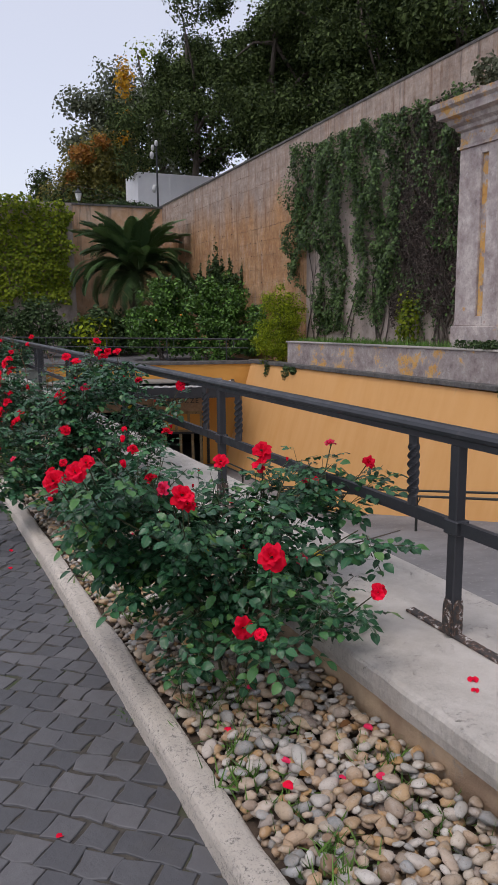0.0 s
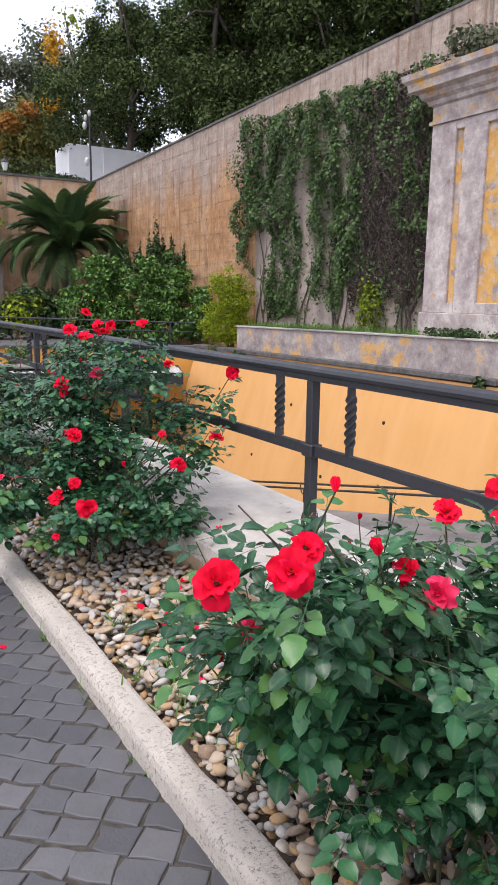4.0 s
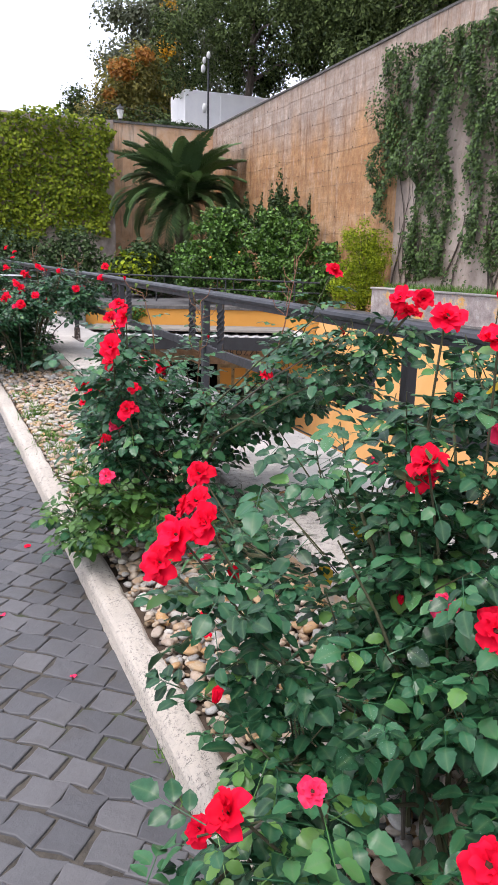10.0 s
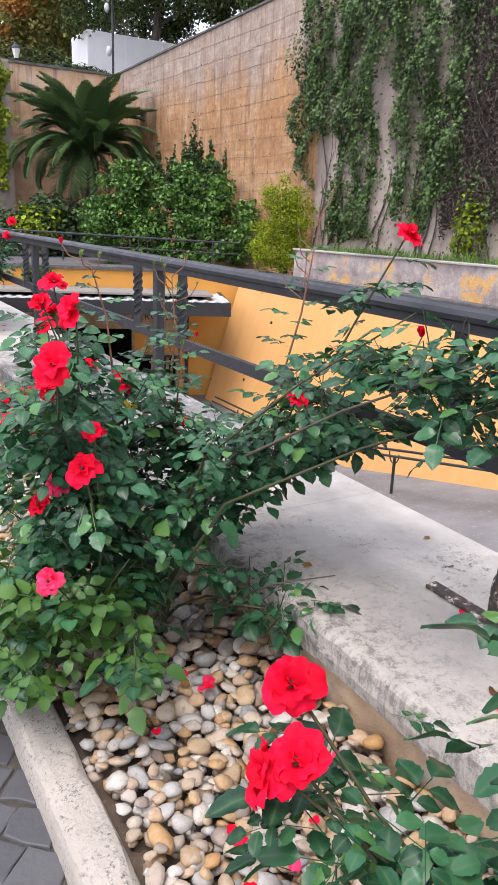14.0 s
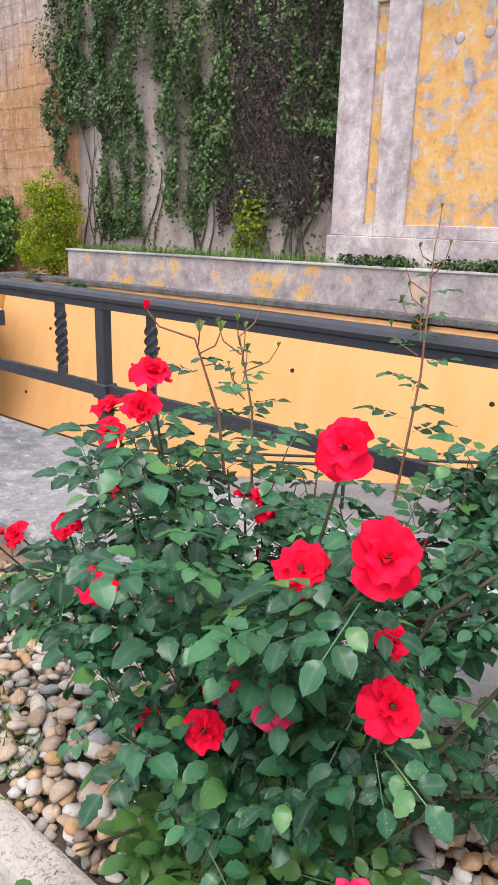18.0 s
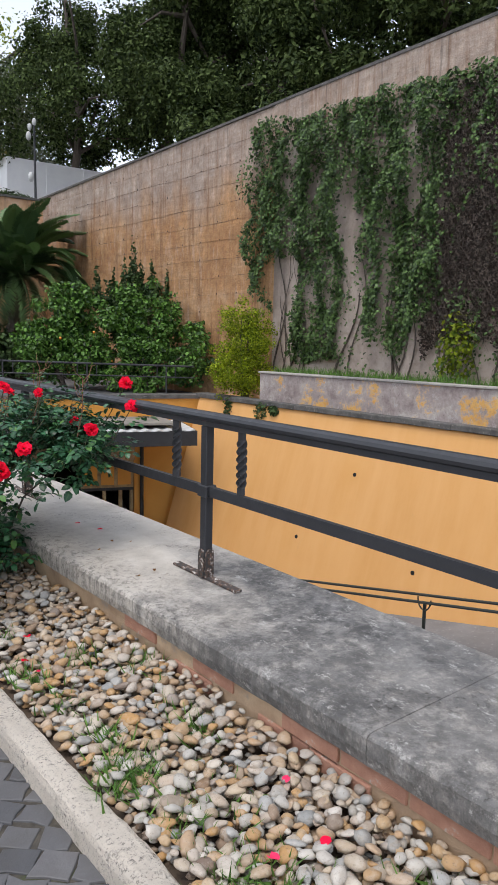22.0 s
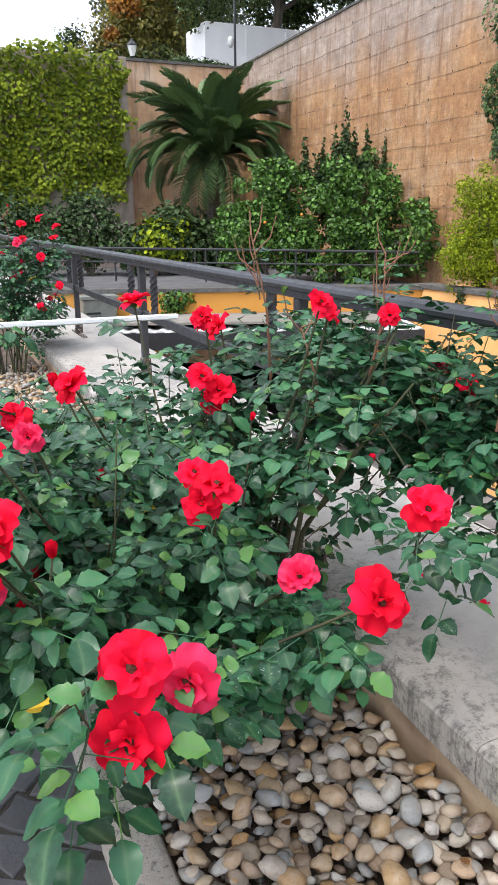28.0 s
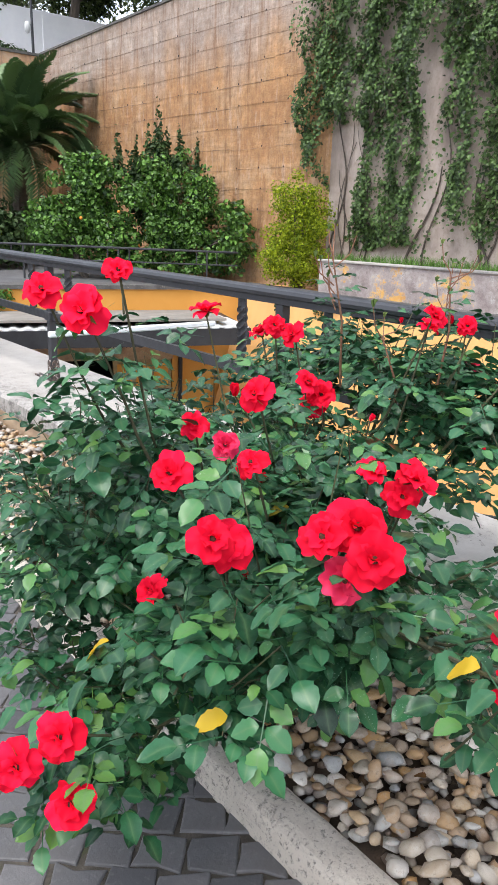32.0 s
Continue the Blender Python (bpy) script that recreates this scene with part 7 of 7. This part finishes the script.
# ---- pebbles of the bed ----
def pebble_paint(name, island):
    p = Paint(name, 0.6)
    r = p.each(island)
    c = p.ramp(r, [(0.0, (0.40, 0.375, 0.335)), (0.08, (0.22, 0.225, 0.22)), (0.13, (0.33, 0.33, 0.32)), (0.22, (0.52, 0.48, 0.42)), (0.30, (0.42, 0.30, 0.175)), (0.40, (0.42, 0.235, 0.085)), (0.50, (0.36, 0.25, 0.15)), (0.57, (0.43, 0.37, 0.295)), (0.64, (0.17, 0.12, 0.09)), (0.69, (0.46, 0.43, 0.39)), (0.77, (0.42, 0.27, 0.15)), (0.84, (0.34, 0.27, 0.20)), (0.89, (0.20, 0.12, 0.065)), (0.93, (0.44, 0.38, 0.32)), (1.0, (0.55, 0.52, 0.475))])
    c = p.mix(p.math("MULTIPLY", p.step(p.noise(24, 8, 0.75), 0.50, 0.66), 0.38), c, (0.34, 0.24, 0.15))
    c = p.mix(p.math("MULTIPLY", p.step(p.noise(40, 8, 0.7), 0.48, 0.70), 0.35), c, (0.58, 0.55, 0.50))
    c = p.mix(p.math("MULTIPLY", p.step(p.noise(110, 6, 0.75), 0.55, 0.66), 0.5), c, (0.13, 0.10, 0.075))
    p.colour(c).bump(p.noise(70, 8, 0.7), 0.6, 0.004)
    return p.mat


PEBBLE, PEBBLE_FAR = pebble_paint("pebble", False), pebble_paint("pebble_far", True)


def pebble_mesh(seed, material, fine=2):
    r2 = random.Random(seed)
    bm = bmesh.new()
    bmesh.ops.create_icosphere(bm, subdivisions=fine, radius=1.0)
    sx, sy, sz = r2.uniform(0.98, 1.36), r2.uniform(0.78, 1.0), r2.uniform(0.44, 0.66)
    off = r2.uniform(0, 50)
    for v in bm.verts:
        k = 1 + 0.48 * noise.noise(v.co * 0.85 + Vector((off, 0, 0))) + 0.16 * noise.noise(v.co * 1.8 + Vector((0, off, 0)))
        v.co = Vector((v.co.x * sx, v.co.y * sy, v.co.z * sz)) * k
    return mesh_of("pebble", bm, material, True)


PEBBLES = [pebble_mesh(s, PEBBLE) for s in range(12)]
bed = tagged(new("pebble_bed"), "rounded cream, grey and ochre pebbles filling the rose bed", "pebbles", kind="stuff")
stone_rng = random.Random(31)
far_v, far_f = [], []
shapes = [([tuple(v.co) for v in me.vertices], [tuple(q.vertices) for q in me.polygons]) for me in PEBBLES]
plain = [([tuple(v.co) for v in me.vertices], [tuple(q.vertices) for q in me.polygons]) for me in [pebble_mesh(s, PEBBLE, 1) for s in range(12)]]
stones = []
for layer, (cell, lo, hi, z0) in enumerate(((0.034, 0.012, 0.019, 0.048), (0.037, 0.012, 0.022, 0.068), (0.045, 0.011, 0.027, 0.084))):
    y = -2.6
    while y < 15.4:
        x = kerb_x(y) + 0.095 + 0.012
        while x < 1.33:
            px, py = x + stone_rng.uniform(-0.45, 0.45) * cell, y + stone_rng.uniform(-0.45, 0.45) * cell
            r = stone_rng.uniform(lo, hi)
            if px - r * 0.8 > kerb_x(py) + 0.095 and px + r * 0.8 < 1.335:
                stones.append((px, py, z0 + stone_rng.uniform(-0.012, 0.012) + 0.15 * r + 0.030 * ((px - 0.76) / 0.57) ** 2, r))
            x += cell
        y += cell
near = {i for i, s in enumerate(stones) if s[2] > 0.083 and 8.55 < s[1] < 10.4}
single = 0
for i, (x, y, z, r) in enumerate(stones):
    turn = Euler((stone_rng.uniform(-0.45, 0.45), stone_rng.uniform(-0.45, 0.45), stone_rng.uniform(0, 6.28)))
    k = stone_rng.randint(0, 11)
    if i in near and single < 300:
        single += 1
        ob = new("pebble", PEBBLES[k])
        ob.parent = bed
        ob.location, ob.rotation_euler, ob.scale = (x, y, z), turn, (r, r, r)
    else:
        m = turn.to_matrix() * r
        v, f = shapes[k] if z > 0.072 and 0.5 < y < 11.3 else plain[k]
        mv = np.array(m) @ np.array(v).T + np.array([[x], [y], [z]])
        base = len(far_v)
        far_v += mv.T.tolist()
        far_f += [tuple(base + j for j in q) for q in f]
ob = new("pebbles", raw("pebbles", far_v, far_f, PEBBLE_FAR, True))
ob.parent = bed
tagged(ob, kind="stuff")

# ---- basalt setts of the pavement, laid on the diagonal ----
def sett_mesh(seed, material):
    r2 = random.Random(seed)
    bm = bmesh.new()
    rings = []
    wide, deep = r2.uniform(0.95, 1.01), r2.uniform(0.95, 1.01)
    for z, inset in ((-0.05, -0.001), (-0.006, -0.0005), (-0.0014, 0.0010), (0.0, 0.0042)):
        ring = []
        for x, y in ((-1, -1), (0.0, -1.0), (1, -1), (1, 0.0), (1, 1), (0.0, 1.0), (-1, 1), (-1, 0.0)):
            jx = 0.016 * noise.noise((x * 1.3 + seed * 7.1, y * 1.3 + 0.37, 0.5))
            jy = 0.016 * noise.noise((x * 1.3 + 0.61, y * 1.3 + seed * 5.3, 9.5))
            ring.append((x * (0.0508 * wide - inset) + jx, y * (0.0455 * deep - inset) + jy, z + (0.0010 * noise.noise((x + seed, y, 4)) if z > -0.005 else 0)))
        rings.append(ring)
    loft(bm, rings)
    return mesh_of("sett", bm, material, False)


SETTS = [sett_mesh(s, SETT) for s in range(14)]
sett_shapes = [([tuple(v.co) for v in me.vertices], [tuple(q.vertices) for q in me.polygons]) for me in SETTS]
block = ([(x * 0.0475, y * 0.0425, z) for z in (-0.03, 0.0) for x, y in ((-1, -1), (1, -1), (1, 1), (-1, 1))], [(4, 5, 6, 7), (0, 1, 5, 4), (1, 2, 6, 5), (2, 3, 7, 6), (3, 0, 4, 7)])
pave = tagged(new("sett_paving"), "dark grey basalt setts laid diagonally, some mossy joints", "pavement", kind="structure")
U, V = Vector((0.743, -0.669, 0)), Vector((0.695, 0.719, 0))
sett_rng = random.Random(37)
far_v, far_f = [], []
single = 0
for j in range(-140, 230):
    for i in range(-270, 150):
        p = U * (i * 0.1065 + 0.0533 * (j % 2) + 0.022 * math.sin(j * 2.7) + sett_rng.uniform(-0.003, 0.003)) + V * (j * 0.0955 + sett_rng.uniform(-0.002, 0.002))
        if not (-8.9 < p.x and p.x < kerb_x(p.y) + 0.02 and -8.9 < p.y < 23.9):
            continue
        z = sett_rng.uniform(-0.0015, 0.001)
        turn = Euler((sett_rng.uniform(-0.005, 0.005), sett_rng.uniform(-0.005, 0.005), math.atan2(U.y, U.x) + sett_rng.uniform(-0.05, 0.05)))
        k = sett_rng.randint(0, 13)
        if p.x > 0.0 and 9.3 < p.y < 13.4 and single < 300:
            single += 1
            ob = new("sett", SETTS[k])
            ob.parent = pave
            ob.location, ob.rotation_euler = (p.x, p.y, z), turn
        else:
            m = turn.to_matrix()
            v, f = sett_shapes[k] if -0.8 < p.x and 0.0 < p.y < 14.0 else block
            mv = np.array(m) @ np.array(v).T + np.array([[p.x], [p.y], [z]])
            base = len(far_v)
            far_v += mv.T.tolist()
            far_f += [tuple(base + q for q in g) for g in f]
ob = new("setts", raw("setts", far_v, far_f, SETT_FAR))
ob.parent = pave
tagged(ob, kind="stuff")
